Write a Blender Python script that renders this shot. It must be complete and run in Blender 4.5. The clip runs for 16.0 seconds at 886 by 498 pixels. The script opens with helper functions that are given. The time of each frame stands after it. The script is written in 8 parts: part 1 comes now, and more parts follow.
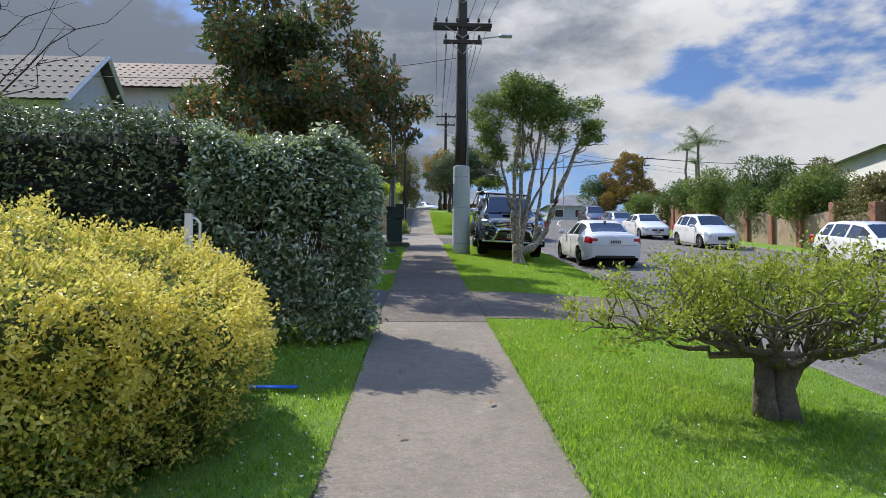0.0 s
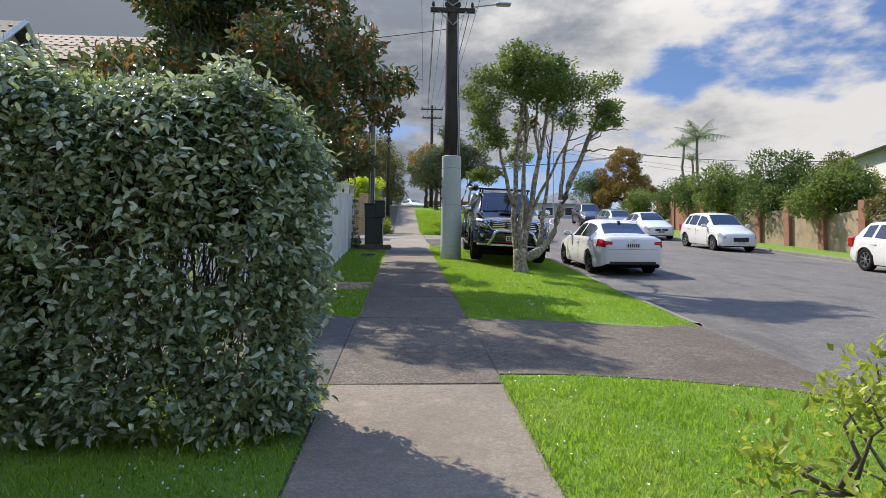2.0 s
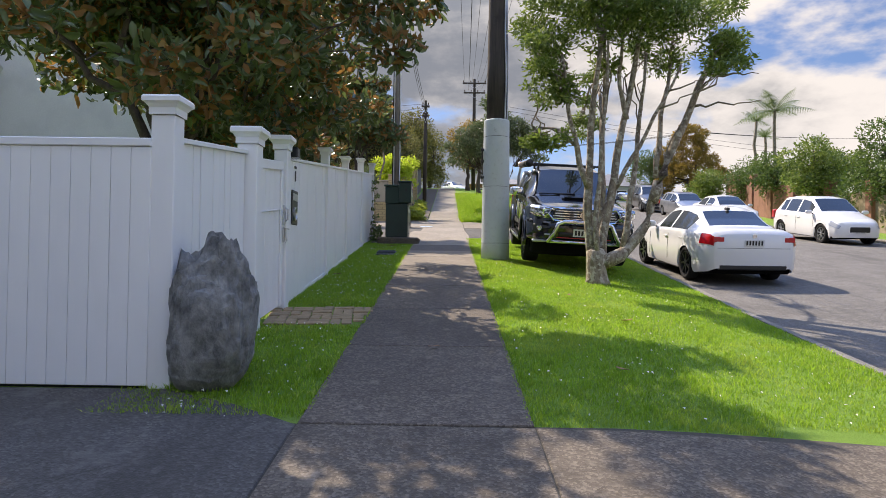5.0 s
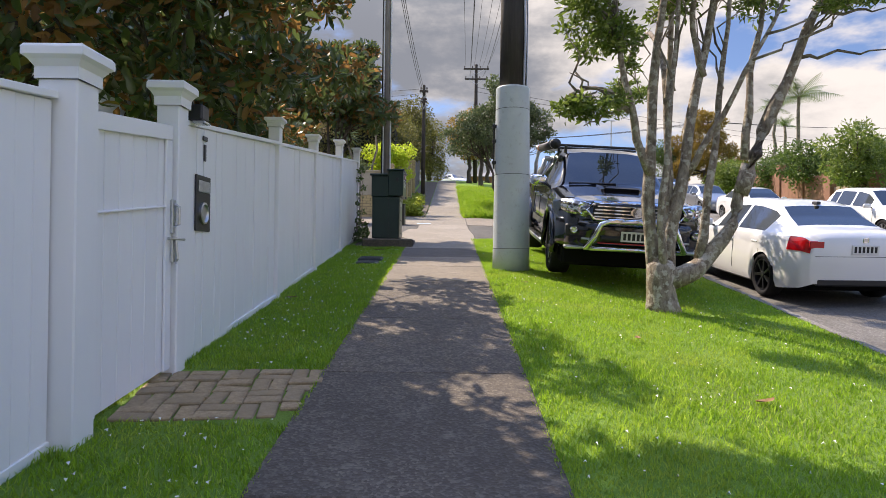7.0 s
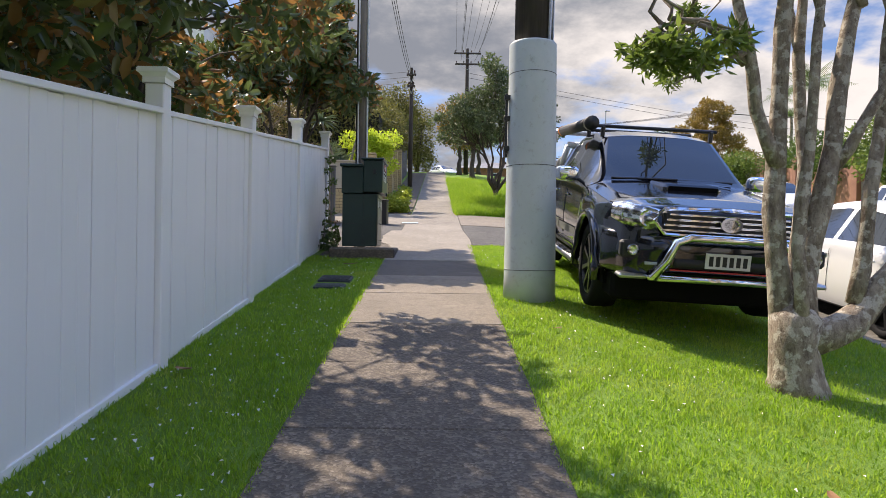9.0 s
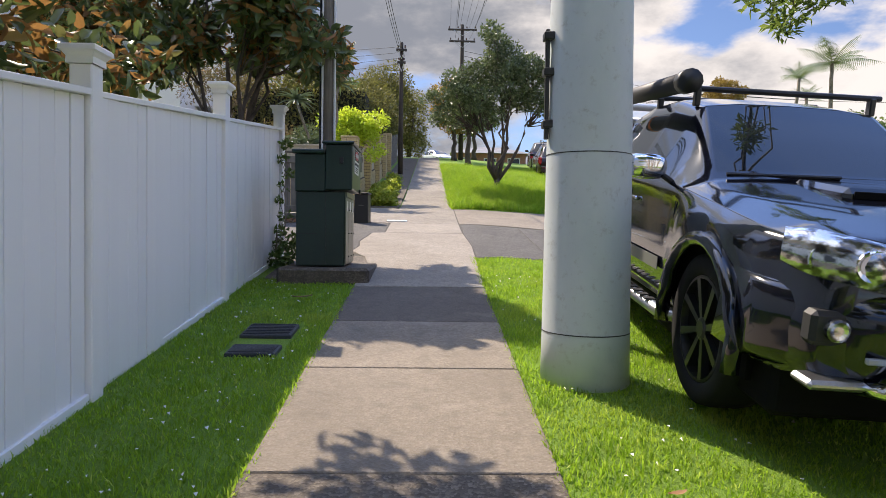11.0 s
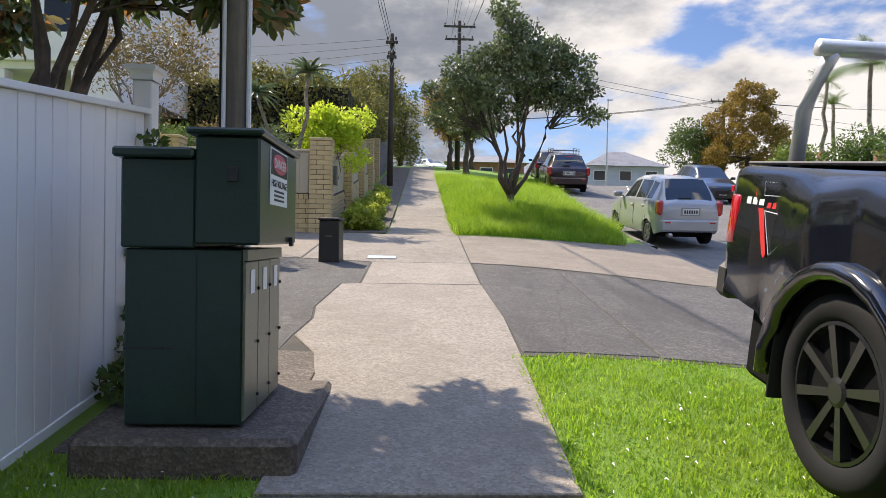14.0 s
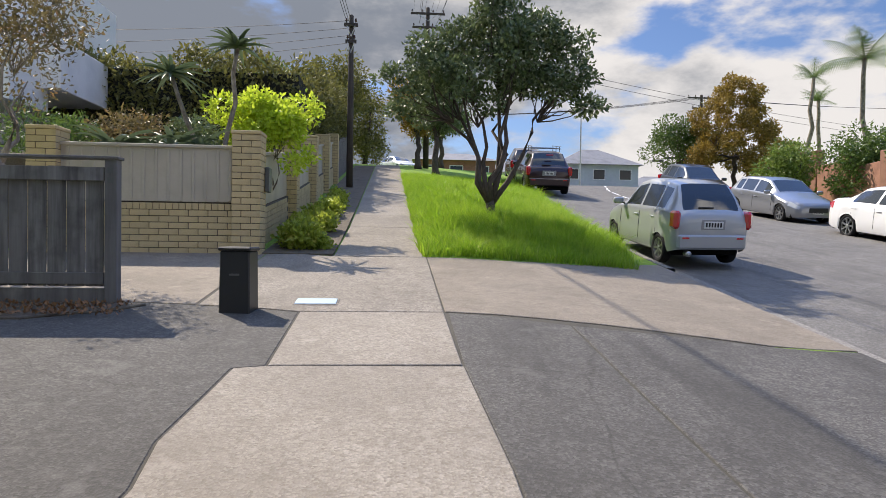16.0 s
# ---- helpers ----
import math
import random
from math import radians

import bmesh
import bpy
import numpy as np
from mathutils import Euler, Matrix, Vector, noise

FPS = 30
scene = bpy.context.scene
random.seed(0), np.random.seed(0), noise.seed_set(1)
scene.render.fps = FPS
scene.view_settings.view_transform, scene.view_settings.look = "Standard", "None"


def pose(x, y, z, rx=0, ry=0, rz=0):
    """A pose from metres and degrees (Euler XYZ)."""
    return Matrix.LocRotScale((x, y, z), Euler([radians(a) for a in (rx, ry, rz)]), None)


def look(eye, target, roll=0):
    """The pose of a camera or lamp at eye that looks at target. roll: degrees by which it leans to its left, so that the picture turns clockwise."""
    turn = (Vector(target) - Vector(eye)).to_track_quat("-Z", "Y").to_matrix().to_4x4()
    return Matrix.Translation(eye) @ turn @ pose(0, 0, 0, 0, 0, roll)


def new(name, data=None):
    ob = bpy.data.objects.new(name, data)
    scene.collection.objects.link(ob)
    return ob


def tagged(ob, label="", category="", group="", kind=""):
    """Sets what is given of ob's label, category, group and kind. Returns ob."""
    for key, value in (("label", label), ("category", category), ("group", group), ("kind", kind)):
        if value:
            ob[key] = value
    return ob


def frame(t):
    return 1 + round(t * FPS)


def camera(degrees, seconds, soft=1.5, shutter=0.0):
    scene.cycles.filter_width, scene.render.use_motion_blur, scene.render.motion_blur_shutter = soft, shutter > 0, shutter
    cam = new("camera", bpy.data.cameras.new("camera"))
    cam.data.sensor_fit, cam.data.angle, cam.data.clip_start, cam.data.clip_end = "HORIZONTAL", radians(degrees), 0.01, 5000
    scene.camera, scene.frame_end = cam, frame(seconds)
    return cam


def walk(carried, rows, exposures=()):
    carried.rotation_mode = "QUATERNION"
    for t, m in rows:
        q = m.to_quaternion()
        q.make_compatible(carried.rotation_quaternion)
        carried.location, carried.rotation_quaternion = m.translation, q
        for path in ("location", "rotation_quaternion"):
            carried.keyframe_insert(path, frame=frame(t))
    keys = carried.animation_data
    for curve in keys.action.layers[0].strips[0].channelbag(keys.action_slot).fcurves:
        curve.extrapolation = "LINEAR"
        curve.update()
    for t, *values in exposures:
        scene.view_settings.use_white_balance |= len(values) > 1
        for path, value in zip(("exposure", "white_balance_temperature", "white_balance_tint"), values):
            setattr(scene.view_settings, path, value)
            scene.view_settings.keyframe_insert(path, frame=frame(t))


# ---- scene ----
cam = camera(68.7, 16.0, soft=0.6)
METRES, EYE, TILT, LEAN, TURN = 24.0, 1.51, 0.0, 0.0, -2.06
ROWS = [
    (0.0, 0.0, 0.0, 0.0, -0.02, 2.66, -0.44),
    (0.5, 0.0014, 0.0319, 0.0031, -0.71, 2.35, -0.34),
    (1.0, 0.0002, 0.0632, 0.0073, -0.51, 2.69, -0.38),
    (1.5, 0.0018, 0.0947, 0.0102, -0.46, 2.45, -0.6),
    (2.0, -0.0013, 0.1279, 0.0135, -1.29, 2.46, -0.46),
    (2.5, -0.0002, 0.1595, 0.0169, -0.72, 0.26, -0.61),
    (3.0, 0.0003, 0.1927, 0.0201, 0.32, -1.03, -0.55),
    (3.5, 0.004, 0.2246, 0.023, 6.5, 0.54, -0.92),
    (4.0, 0.0046, 0.2546, 0.0264, 3.89, 1.28, -0.85),
    (6.5, 0.002, 0.4117, 0.0408, 2.13, 0.34, -0.73),
    (7.0, -0.0016, 0.4441, 0.0437, 2.52, 0.38, -0.68),
    (7.5, -0.0047, 0.4742, 0.0476, 2.32, 0.1, -0.58),
    (8.0, -0.0071, 0.505, 0.0512, 1.85, -0.05, -0.72),
    (10.5, -0.0109, 0.6564, 0.0697, 1.13, -1.39, -0.83),
    (11.0, -0.0127, 0.6885, 0.0741, 0.86, -1.7, -0.8),
    (11.5, -0.018, 0.7165, 0.0782, 0.76, -1.56, -0.82),
    (12.0, -0.0197, 0.7457, 0.0812, 0.95, -1.45, -1.09),
    (12.5, -0.0241, 0.7757, 0.0846, 1.34, -1.55, -0.9),
    (13.0, -0.0228, 0.8051, 0.0887, 0.99, -1.52, -0.99),
    (13.5, -0.0252, 0.836, 0.0924, 0.57, -1.22, -1.11),
    (14.0, -0.0241, 0.8667, 0.0942, 0.09, -0.91, -1.0),
    (14.5, -0.0242, 0.8981, 0.0984, -0.32, -1.19, -1.08),
    (15.0, -0.0214, 0.9276, 0.1016, -1.03, -1.14, -0.83),
    (15.5, -0.0219, 0.9591, 0.1064, -2.45, -1.11, -1.0),
    (16.0, -0.0212, 0.9909, 0.1114, -2.64, -1.12, -0.86),
]
walk(cam, [(t, pose(0, 0, EYE, TILT, LEAN, TURN) @ pose(METRES * x, METRES * y, METRES * z, 90 + pitch, roll, yaw)) for t, x, y, z, yaw, pitch, roll in ROWS],
     exposures=[(0.0, 0.16, 6500, 10), (3.0, 0.40, 7200, 13), (7.0, 0.61, 7500, 17), (10.5, 0.63, 7350, 16), (12.0, 0.67, 7500, 17), (13.5, 0.66, 7350, 15), (16.0, 0.42, 7050, 13)])

# ---- sky, clouds, sun ----
SUN_ELEV, SUN_AZ = 47.0, 128.0          # azimuth counted from +x towards +y
world = bpy.data.worlds.new("sky")
scene.world = world
world.use_nodes = True
wn, wl = world.node_tree.nodes, world.node_tree.links
wn.clear()
w_out = wn.new("ShaderNodeOutputWorld")
w_bg = wn.new("ShaderNodeBackground")
w_sky = wn.new("ShaderNodeTexSky")
w_sky.sky_type, w_sky.sun_disc = "NISHITA", False
w_sky.sun_elevation, w_sky.sun_rotation = radians(SUN_ELEV), radians(90 - SUN_AZ)
w_sky.air_density, w_sky.dust_density, w_sky.ozone_density = 1.0, 0.6, 2.0


def w_math(op, a, b=0.0, clamp=False):
    n = wn.new("ShaderNodeMath")
    n.operation, n.use_clamp = op, clamp
    for k, v in enumerate((a, b)):
        if isinstance(v, (int, float)):
            n.inputs[k].default_value = v
        else:
            wl.new(v, n.inputs[k])
    return n.outputs[0]


def w_range(v, a, b, c=0.0, d=1.0):
    n = wn.new("ShaderNodeMapRange")
    n.interpolation_type = "SMOOTHSTEP"
    wl.new(v, n.inputs[0])
    for k, x in enumerate((a, b, c, d)):
        n.inputs[k + 1].default_value = x
    return n.outputs[0]


def w_mix(f, a, b):
    n = wn.new("ShaderNodeMix")
    n.data_type = "RGBA"
    wl.new(f, n.inputs[0])
    for k, v in ((6, a), (7, b)):
        if isinstance(v, tuple):
            n.inputs[k].default_value = (*v, 1)
        else:
            wl.new(v, n.inputs[k])
    return n.outputs[2]


def w_noise(scale, detail, rough, vec, off):
    m = wn.new("ShaderNodeMapping")
    m.inputs[1].default_value = off
    m.inputs[3].default_value = (1, 1, 2.2)
    wl.new(vec, m.inputs[0])
    n = wn.new("ShaderNodeTexNoise")
    n.inputs["Scale"].default_value, n.inputs["Detail"].default_value, n.inputs["Roughness"].default_value = scale, detail, rough
    wl.new(m.outputs[0], n.inputs["Vector"])
    return n.outputs[0]


w_tc = wn.new("ShaderNodeTexCoord")
w_dir = w_tc.outputs["Generated"]
w_sep = wn.new("ShaderNodeSeparateXYZ")
wl.new(w_dir, w_sep.inputs[0])
w_big = w_noise(2.3, 7, 0.55, w_dir, (0.35, 0.1, 0.42))
w_fine = w_noise(6.0, 8, 0.6, w_dir, (2.1, 0.7, 1.3))
w_cover = w_math("ADD", w_big, w_math("MULTIPLY", w_math("SUBTRACT", 0.30, w_sep.outputs[2]), 0.12))
# the cloud breaks up on the side away from the sun
w_gap = w_math("MULTIPLY", w_range(w_sep.outputs[2], 0.20, 0.36), w_range(w_sep.outputs[0], -0.05, 0.40))
w_mask = w_range(w_math("SUBTRACT", w_cover, w_math("MULTIPLY", w_gap, 0.10)), 0.425, 0.50)
# bright tops away from the sun's side, grey rain cloud on the other
w_shade = w_math("ADD", w_math("MULTIPLY", w_fine, 0.72), w_math("MULTIPLY", w_sep.outputs[0], 0.62))
w_lit = w_range(w_shade, 0.33, 0.66)
w_cloud = w_mix(w_lit, (0.225, 0.266, 0.335), (0.79, 0.805, 0.83))
w_blue = wn.new("ShaderNodeMix")
w_blue.data_type, w_blue.blend_type = "RGBA", "MULTIPLY"
w_blue.inputs[0].default_value = 1.0
wl.new(w_sky.outputs[0], w_blue.inputs[6])
w_blue.inputs[7].default_value = (0.078, 0.095, 0.127, 1)
wl.new(w_mix(w_mask, w_blue.outputs[2], w_cloud), w_bg.inputs[0])
wl.new(w_range(w_sep.outputs[2], 0.30, 0.85, 0.78, 3.1), w_bg.inputs[1])
wl.new(w_bg.outputs[0], w_out.inputs[0])

sun = new("sun", bpy.data.lights.new("sun", "SUN"))
sun.data.energy, sun.data.angle, sun.data.color = 4.8, radians(0.55), (1.0, 0.95, 0.86)
sun_way = Vector((math.cos(radians(SUN_AZ)) * math.cos(radians(SUN_ELEV)), math.sin(radians(SUN_AZ)) * math.cos(radians(SUN_ELEV)), math.sin(radians(SUN_ELEV))))
sun.matrix_world = look(sun_way * 60, (0, 0, 0))

# ---- materials ----


def link_in(tree, sock, v):
    if hasattr(v, "is_output"):
        tree.links.new(v, sock)
    elif isinstance(v, tuple):
        sock.default_value = (*v, 1) if len(v) == 3 else v
    else:
        sock.default_value = v


class Mat:
    """A node material with a Principled surface and small helpers for its textures."""

    def __init__(self, name, rough=0.6, metal=0.0):
        self.m = bpy.data.materials.new(name)
        self.m.use_nodes = True
        self.t = self.m.node_tree
        self.b = self.t.nodes["Principled BSDF"]
        self.b.inputs["Roughness"].default_value, self.b.inputs["Metallic"].default_value = rough, metal
        self.tc = self.t.nodes.new("ShaderNodeTexCoord").outputs["Object"]

    def noise(self, scale, detail=4, rough=0.55, stretch=None):
        n = self.t.nodes.new("ShaderNodeTexNoise")
        n.inputs["Scale"].default_value, n.inputs["Detail"].default_value, n.inputs["Roughness"].default_value = scale, detail, rough
        v = self.tc
        if stretch:
            mp = self.t.nodes.new("ShaderNodeMapping")
            mp.inputs[3].default_value = stretch
            self.t.links.new(v, mp.inputs[0])
            v = mp.outputs[0]
        self.t.links.new(v, n.inputs["Vector"])
        return n.outputs[0]

    def cells(self, scale):
        n = self.t.nodes.new("ShaderNodeTexVoronoi")
        n.inputs["Scale"].default_value = scale
        self.t.links.new(self.tc, n.inputs["Vector"])
        return n.outputs[0]

    def span(self, v, a, b, c=0.0, d=1.0):
        n = self.t.nodes.new("ShaderNodeMapRange")
        self.t.links.new(v, n.inputs[0])
        for k, x in enumerate((a, b, c, d)):
            n.inputs[k + 1].default_value = x
        return n.outputs[0]

    def mix(self, f, a, b, blend="MIX"):
        n = self.t.nodes.new("ShaderNodeMix")
        n.data_type, n.blend_type = "RGBA", blend
        link_in(self.t, n.inputs[0], f)
        link_in(self.t, n.inputs[6], a)
        link_in(self.t, n.inputs[7], b)
        return n.outputs[2]

    def rand(self, island=False):
        if island:
            return self.t.nodes.new("ShaderNodeNewGeometry").outputs["Random Per Island"]
        return self.t.nodes.new("ShaderNodeObjectInfo").outputs["Random"]

    def color(self, c):
        link_in(self.t, self.b.inputs["Base Color"], c)
        return self

    def bump(self, h, strength=0.3, dist=0.01):
        n = self.t.nodes.new("ShaderNodeBump")
        n.inputs["Strength"].default_value, n.inputs["Distance"].default_value = strength, dist
        self.t.links.new(h, n.inputs["Height"])
        self.t.links.new(n.outputs[0], self.b.inputs["Normal"])
        return self

    def put(self, **kw):
        for k, v in kw.items():
            link_in(self.t, self.b.inputs[k.replace("_", " ")], v)
        return self


def surf(name, c1, c2, rough=0.7, metal=0.0, fine=60, coarse=2.5, wear=0.35, bump=0.2, dist=0.004, rand=0.0, coat=0.0, stretch=None):
    a = Mat(name, rough, metal)
    f = a.noise(fine, 5, 0.65, stretch)
    c = a.mix(a.span(f, 0.3, 0.7), c1, c2)
    w = a.noise(coarse, 5, 0.6)
    lo = tuple(x * (1 - wear) for x in c1)
    c = a.mix(a.span(w, 0.48, 0.75, 0, 0.8), c, lo)
    if rand:
        c = a.mix(a.span(a.rand(), 0, 1, 0, rand), c, tuple(min(1, x * 0.55) for x in c2))
    a.color(c)
    if bump:
        a.bump(f, bump, dist)
    if coat:
        a.put(Coat_Weight=coat, Coat_Roughness=0.04)
    return a.m


def leafy(name, c1, c2, c3, rough=0.45, thru=0.35, spec=0.4, pale=0.86, dry=None, lush=None):
    """Leaves: colour varies from leaf to leaf and in patches, some light comes through."""
    a = Mat(name, rough)
    r = a.rand(True)
    c = a.mix(a.span(r, 0.0, 0.8), c1, c2)
    c = a.mix(a.span(r, pale, 1.0), c, c3)
    p = a.noise(1.6, 3)
    c = a.mix(a.span(p, 0.35, 0.75, 0, 0.45), c, c1)
    if dry:
        c = a.mix(a.span(a.noise(1.1, 5, 0.65), 0.50, 0.68, 0, 0.75), c, dry)
        c = a.mix(a.span(a.noise(6.5, 4, 0.6), 0.54, 0.64, 0, 0.70), c, lush)
    a.color(c).put(Specular_IOR_Level=spec)
    tr = a.t.nodes.new("ShaderNodeBsdfTranslucent")
    a.t.links.new(a.mix(0.5, c, tuple(min(1, x * 1.6) for x in c2)), tr.inputs[0])
    ms = a.t.nodes.new("ShaderNodeMixShader")
    ms.inputs[0].default_value = thru
    a.t.links.new(a.b.outputs[0], ms.inputs[1])
    a.t.links.new(tr.outputs[0], ms.inputs[2])
    a.t.links.new(ms.outputs[0], a.t.nodes["Material Output"].inputs[0])
    return a.m


def plain(name, c, rough=0.5, metal=0.0, **kw):
    a = Mat(name, rough, metal)
    n = a.noise(9, 4)
    a.color(a.mix(a.span(n, 0.35, 0.75, 0, 0.25), c, tuple(x * 0.75 for x in c))).put(**kw)
    return a.m


def car_paint(name, c, flake=0.0):
    a = Mat(name, 0.32, flake)
    n = a.noise(3, 5)
    a.color(a.mix(a.span(n, 0.45, 0.8, 0, 0.12), c, tuple(0.8 * x + 0.01 for x in c))).put(Coat_Weight=0.8, Coat_Roughness=0.03, Specular_IOR_Level=0.35)
    return a.m


def concrete(name, c1, c2, stone, dark, cracks=False, peb_k=1.0):
    """Worn concrete: pebbles of many shades, sandy grain, large stains."""
    a = Mat(name, 0.9)
    g1 = a.noise(160, 3, 0.75)
    n = a.t.nodes.new("ShaderNodeTexVoronoi")
    n.inputs["Scale"].default_value = 62
    a.t.links.new(a.tc, n.inputs["Vector"])
    sep = a.t.nodes.new("ShaderNodeSeparateColor")
    a.t.links.new(n.outputs["Color"], sep.inputs[0])
    peb = sep.outputs[0]
    c = a.mix(a.span(g1, 0.3, 0.7), c1, c2)
    c = a.mix(a.span(peb, 0.55, 1.0, 0, 0.9 * peb_k), c, stone)
    c = a.mix(a.span(peb, 0.40, 0.0, 0, 0.75 * peb_k), c, dark)
    c = a.mix(a.span(a.noise(0.9, 6, 0.65), 0.42, 0.70, 0, 0.60), c, dark)
    c = a.mix(a.span(a.noise(7, 6, 0.75), 0.50, 0.68, 0, 0.55), c, dark)
    c = a.mix(a.span(a.noise(3.1, 5, 0.7), 0.60, 0.70, 0, 0.5), c, stone)
    c = a.mix(a.span(a.rand(), 0, 1, 0, 0.25), c, dark)
    if cracks:
        # wandering cracks and long worn streaks
        w = a.t.nodes.new("ShaderNodeTexNoise")
        w.inputs["Scale"].default_value, w.inputs["Detail"].default_value = 1.4, 6
        a.t.links.new(a.tc, w.inputs["Vector"])
        v = a.t.nodes.new("ShaderNodeTexVoronoi")
        v.feature = "DISTANCE_TO_EDGE"
        v.inputs["Scale"].default_value = 0.30
        a.t.links.new(a.mix(0.22, a.tc, w.outputs["Color"], "ADD"), v.inputs["Vector"])
        c = a.mix(a.span(a.noise(2.2, 4, 0.6, (1, 0.10, 1)), 0.52, 0.70, 0, 0.55), c, tuple(0.7 * q for q in dark))
        c = a.mix(a.span(a.noise(1.7, 5, 0.7), 0.60, 0.66, 0, 0.35), c, stone)
        c = a.mix(a.span(v.outputs["Distance"], 0.003, 0.0, 0, 0.45), c, (0.03, 0.027, 0.022))
    a.color(c).bump(n.outputs["Distance"], 0.6, 0.006)
    return a.m


M_path = concrete("pale concrete", (0.205, 0.170, 0.128), (0.29, 0.243, 0.186), (0.38, 0.325, 0.255), (0.13, 0.107, 0.08), False, 0.45)
M_path_dark = concrete("weathered pebbled concrete", (0.094, 0.075, 0.056), (0.158, 0.128, 0.096), (0.29, 0.245, 0.19), (0.056, 0.045, 0.034), False, 0.7)
M_path_worn = concrete("dark worn concrete", (0.10, 0.082, 0.064), (0.15, 0.125, 0.098), (0.20, 0.168, 0.13), (0.07, 0.057, 0.043), False, 0.4)
M_slab = concrete("cream concrete", (0.25, 0.218, 0.172), (0.34, 0.298, 0.24), (0.41, 0.36, 0.295), (0.18, 0.152, 0.118))
M_drive = concrete("grey drive seal", (0.072, 0.066, 0.058), (0.108, 0.100, 0.089), (0.165, 0.154, 0.137), (0.050, 0.046, 0.040), True)
M_drive_pale = concrete("grey drive concrete", (0.21, 0.18, 0.14), (0.30, 0.262, 0.21), (0.38, 0.335, 0.275), (0.13, 0.11, 0.085))
M_road = concrete("chip seal", (0.12, 0.112, 0.10), (0.175, 0.164, 0.147), (0.24, 0.226, 0.205), (0.085, 0.079, 0.07), True)
M_kerb = concrete("kerb concrete", (0.20, 0.185, 0.16), (0.29, 0.27, 0.238), (0.35, 0.33, 0.295), (0.11, 0.10, 0.085))
M_crack = surf("damp soil joint", (0.05, 0.045, 0.035), (0.09, 0.08, 0.06), 0.95, wear=0.3)
M_soil = surf("leaf litter soil", (0.09, 0.07, 0.05), (0.16, 0.13, 0.09), 0.95, fine=45, bump=0.6, dist=0.02)
a = Mat("lawn", 0.9)
n1, n2 = a.noise(140, 4, 0.7), a.noise(0.7, 5)
c = a.mix(a.span(n1, 0.3, 0.7), (0.10, 0.19, 0.016), (0.22, 0.38, 0.034))
c = a.mix(a.span(n2, 0.5, 0.75, 0, 0.6), c, (0.16, 0.22, 0.035))
a.color(c).bump(n1, 0.8, 0.02)
M_lawn = a.m
M_blade = leafy("grass blade", (0.105, 0.215, 0.013), (0.31, 0.48, 0.042), (0.58, 0.57, 0.17), 0.5, 0.5, 0.25, 0.84, (0.40, 0.42, 0.085), (0.07, 0.17, 0.014))
M_blade_long = leafy("long grass blade", (0.09, 0.20, 0.012), (0.31, 0.48, 0.035), (0.50, 0.50, 0.13), 0.5, 0.4, 0.25, 0.84, (0.40, 0.47, 0.07), (0.08, 0.19, 0.014))
M_petal = plain("white petal", (0.75, 0.74, 0.68), 0.6)
M_dry_leaf = surf("dry brown leaf", (0.22, 0.10, 0.04), (0.34, 0.18, 0.07), 0.6, fine=20)
a = Mat("white fence paint", 0.42)
n1, n2 = a.noise(1.3, 6, 0.65, (1, 1, 0.35)), a.noise(45, 4)
c = a.mix(a.span(n1, 0.5, 0.8, 0, 0.35), (0.84, 0.84, 0.83), (0.70, 0.71, 0.70))
c = a.mix(a.span(a.rand(), 0, 1, 0, 0.10), c, (0.6, 0.62, 0.63))
a.color(c).bump(n2, 0.06, 0.002)
M_white = a.m
M_groove = plain("dark joint between boards", (0.03, 0.03, 0.032), 0.9)
M_black = plain("black paint", (0.018, 0.019, 0.02), 0.4)
M_steel = surf("galvanised steel", (0.45, 0.46, 0.47), (0.6, 0.61, 0.62), 0.38, 0.9, fine=30, bump=0.03)
M_chrome = Mat("chrome", 0.06, 1.0).color((0.85, 0.86, 0.88)).m
M_satin = surf("satin aluminium", (0.50, 0.51, 0.52), (0.6, 0.61, 0.62), 0.3, 0.95, fine=80, bump=0.02)
M_pole = surf("tarred pole timber", (0.045, 0.035, 0.03), (0.085, 0.068, 0.055), 0.85, fine=26, bump=0.5, dist=0.01, stretch=(1, 1, 0.06))
M_pole_grey = surf("weathered grey pole timber", (0.15, 0.13, 0.105), (0.25, 0.22, 0.18), 0.9, fine=22, bump=0.6, dist=0.01, stretch=(1, 1, 0.06))
a = Mat("pole sleeve paint", 0.5)
n1, n2, n3 = a.noise(2.2, 6, 0.7, (1, 1, 0.5)), a.noise(14, 6, 0.75), a.noise(2.0, 3)
c = a.mix(a.span(n1, 0.4, 0.75), (0.57, 0.62, 0.62), (0.49, 0.55, 0.55))
c = a.mix(a.span(n2, 0.56, 0.70, 0, 0.6), c, (0.36, 0.36, 0.33))
c = a.mix(a.span(n3, 0.60, 0.66, 0, 0.4), c, (0.66, 0.69, 0.68))
a.color(c).bump(n2, 0.1, 0.003)
M_sleeve = a.m
M_bark = surf("grey tree bark", (0.13, 0.095, 0.065), (0.40, 0.35, 0.28), 0.9, fine=11, coarse=4, wear=0.65, bump=0.9, dist=0.02, stretch=(1, 1, 0.5))
M_bark_dark = surf("dark tree bark", (0.06, 0.045, 0.035), (0.13, 0.10, 0.08), 0.9, fine=20, coarse=5, bump=0.8, dist=0.02, stretch=(1, 1, 0.4))
a = Mat("lichened grey brown bark", 0.92)
n1, n2, n3 = a.noise(16, 6, 0.7, (1, 1, 0.45)), a.noise(13, 5, 0.6), a.noise(45, 4, 0.7)
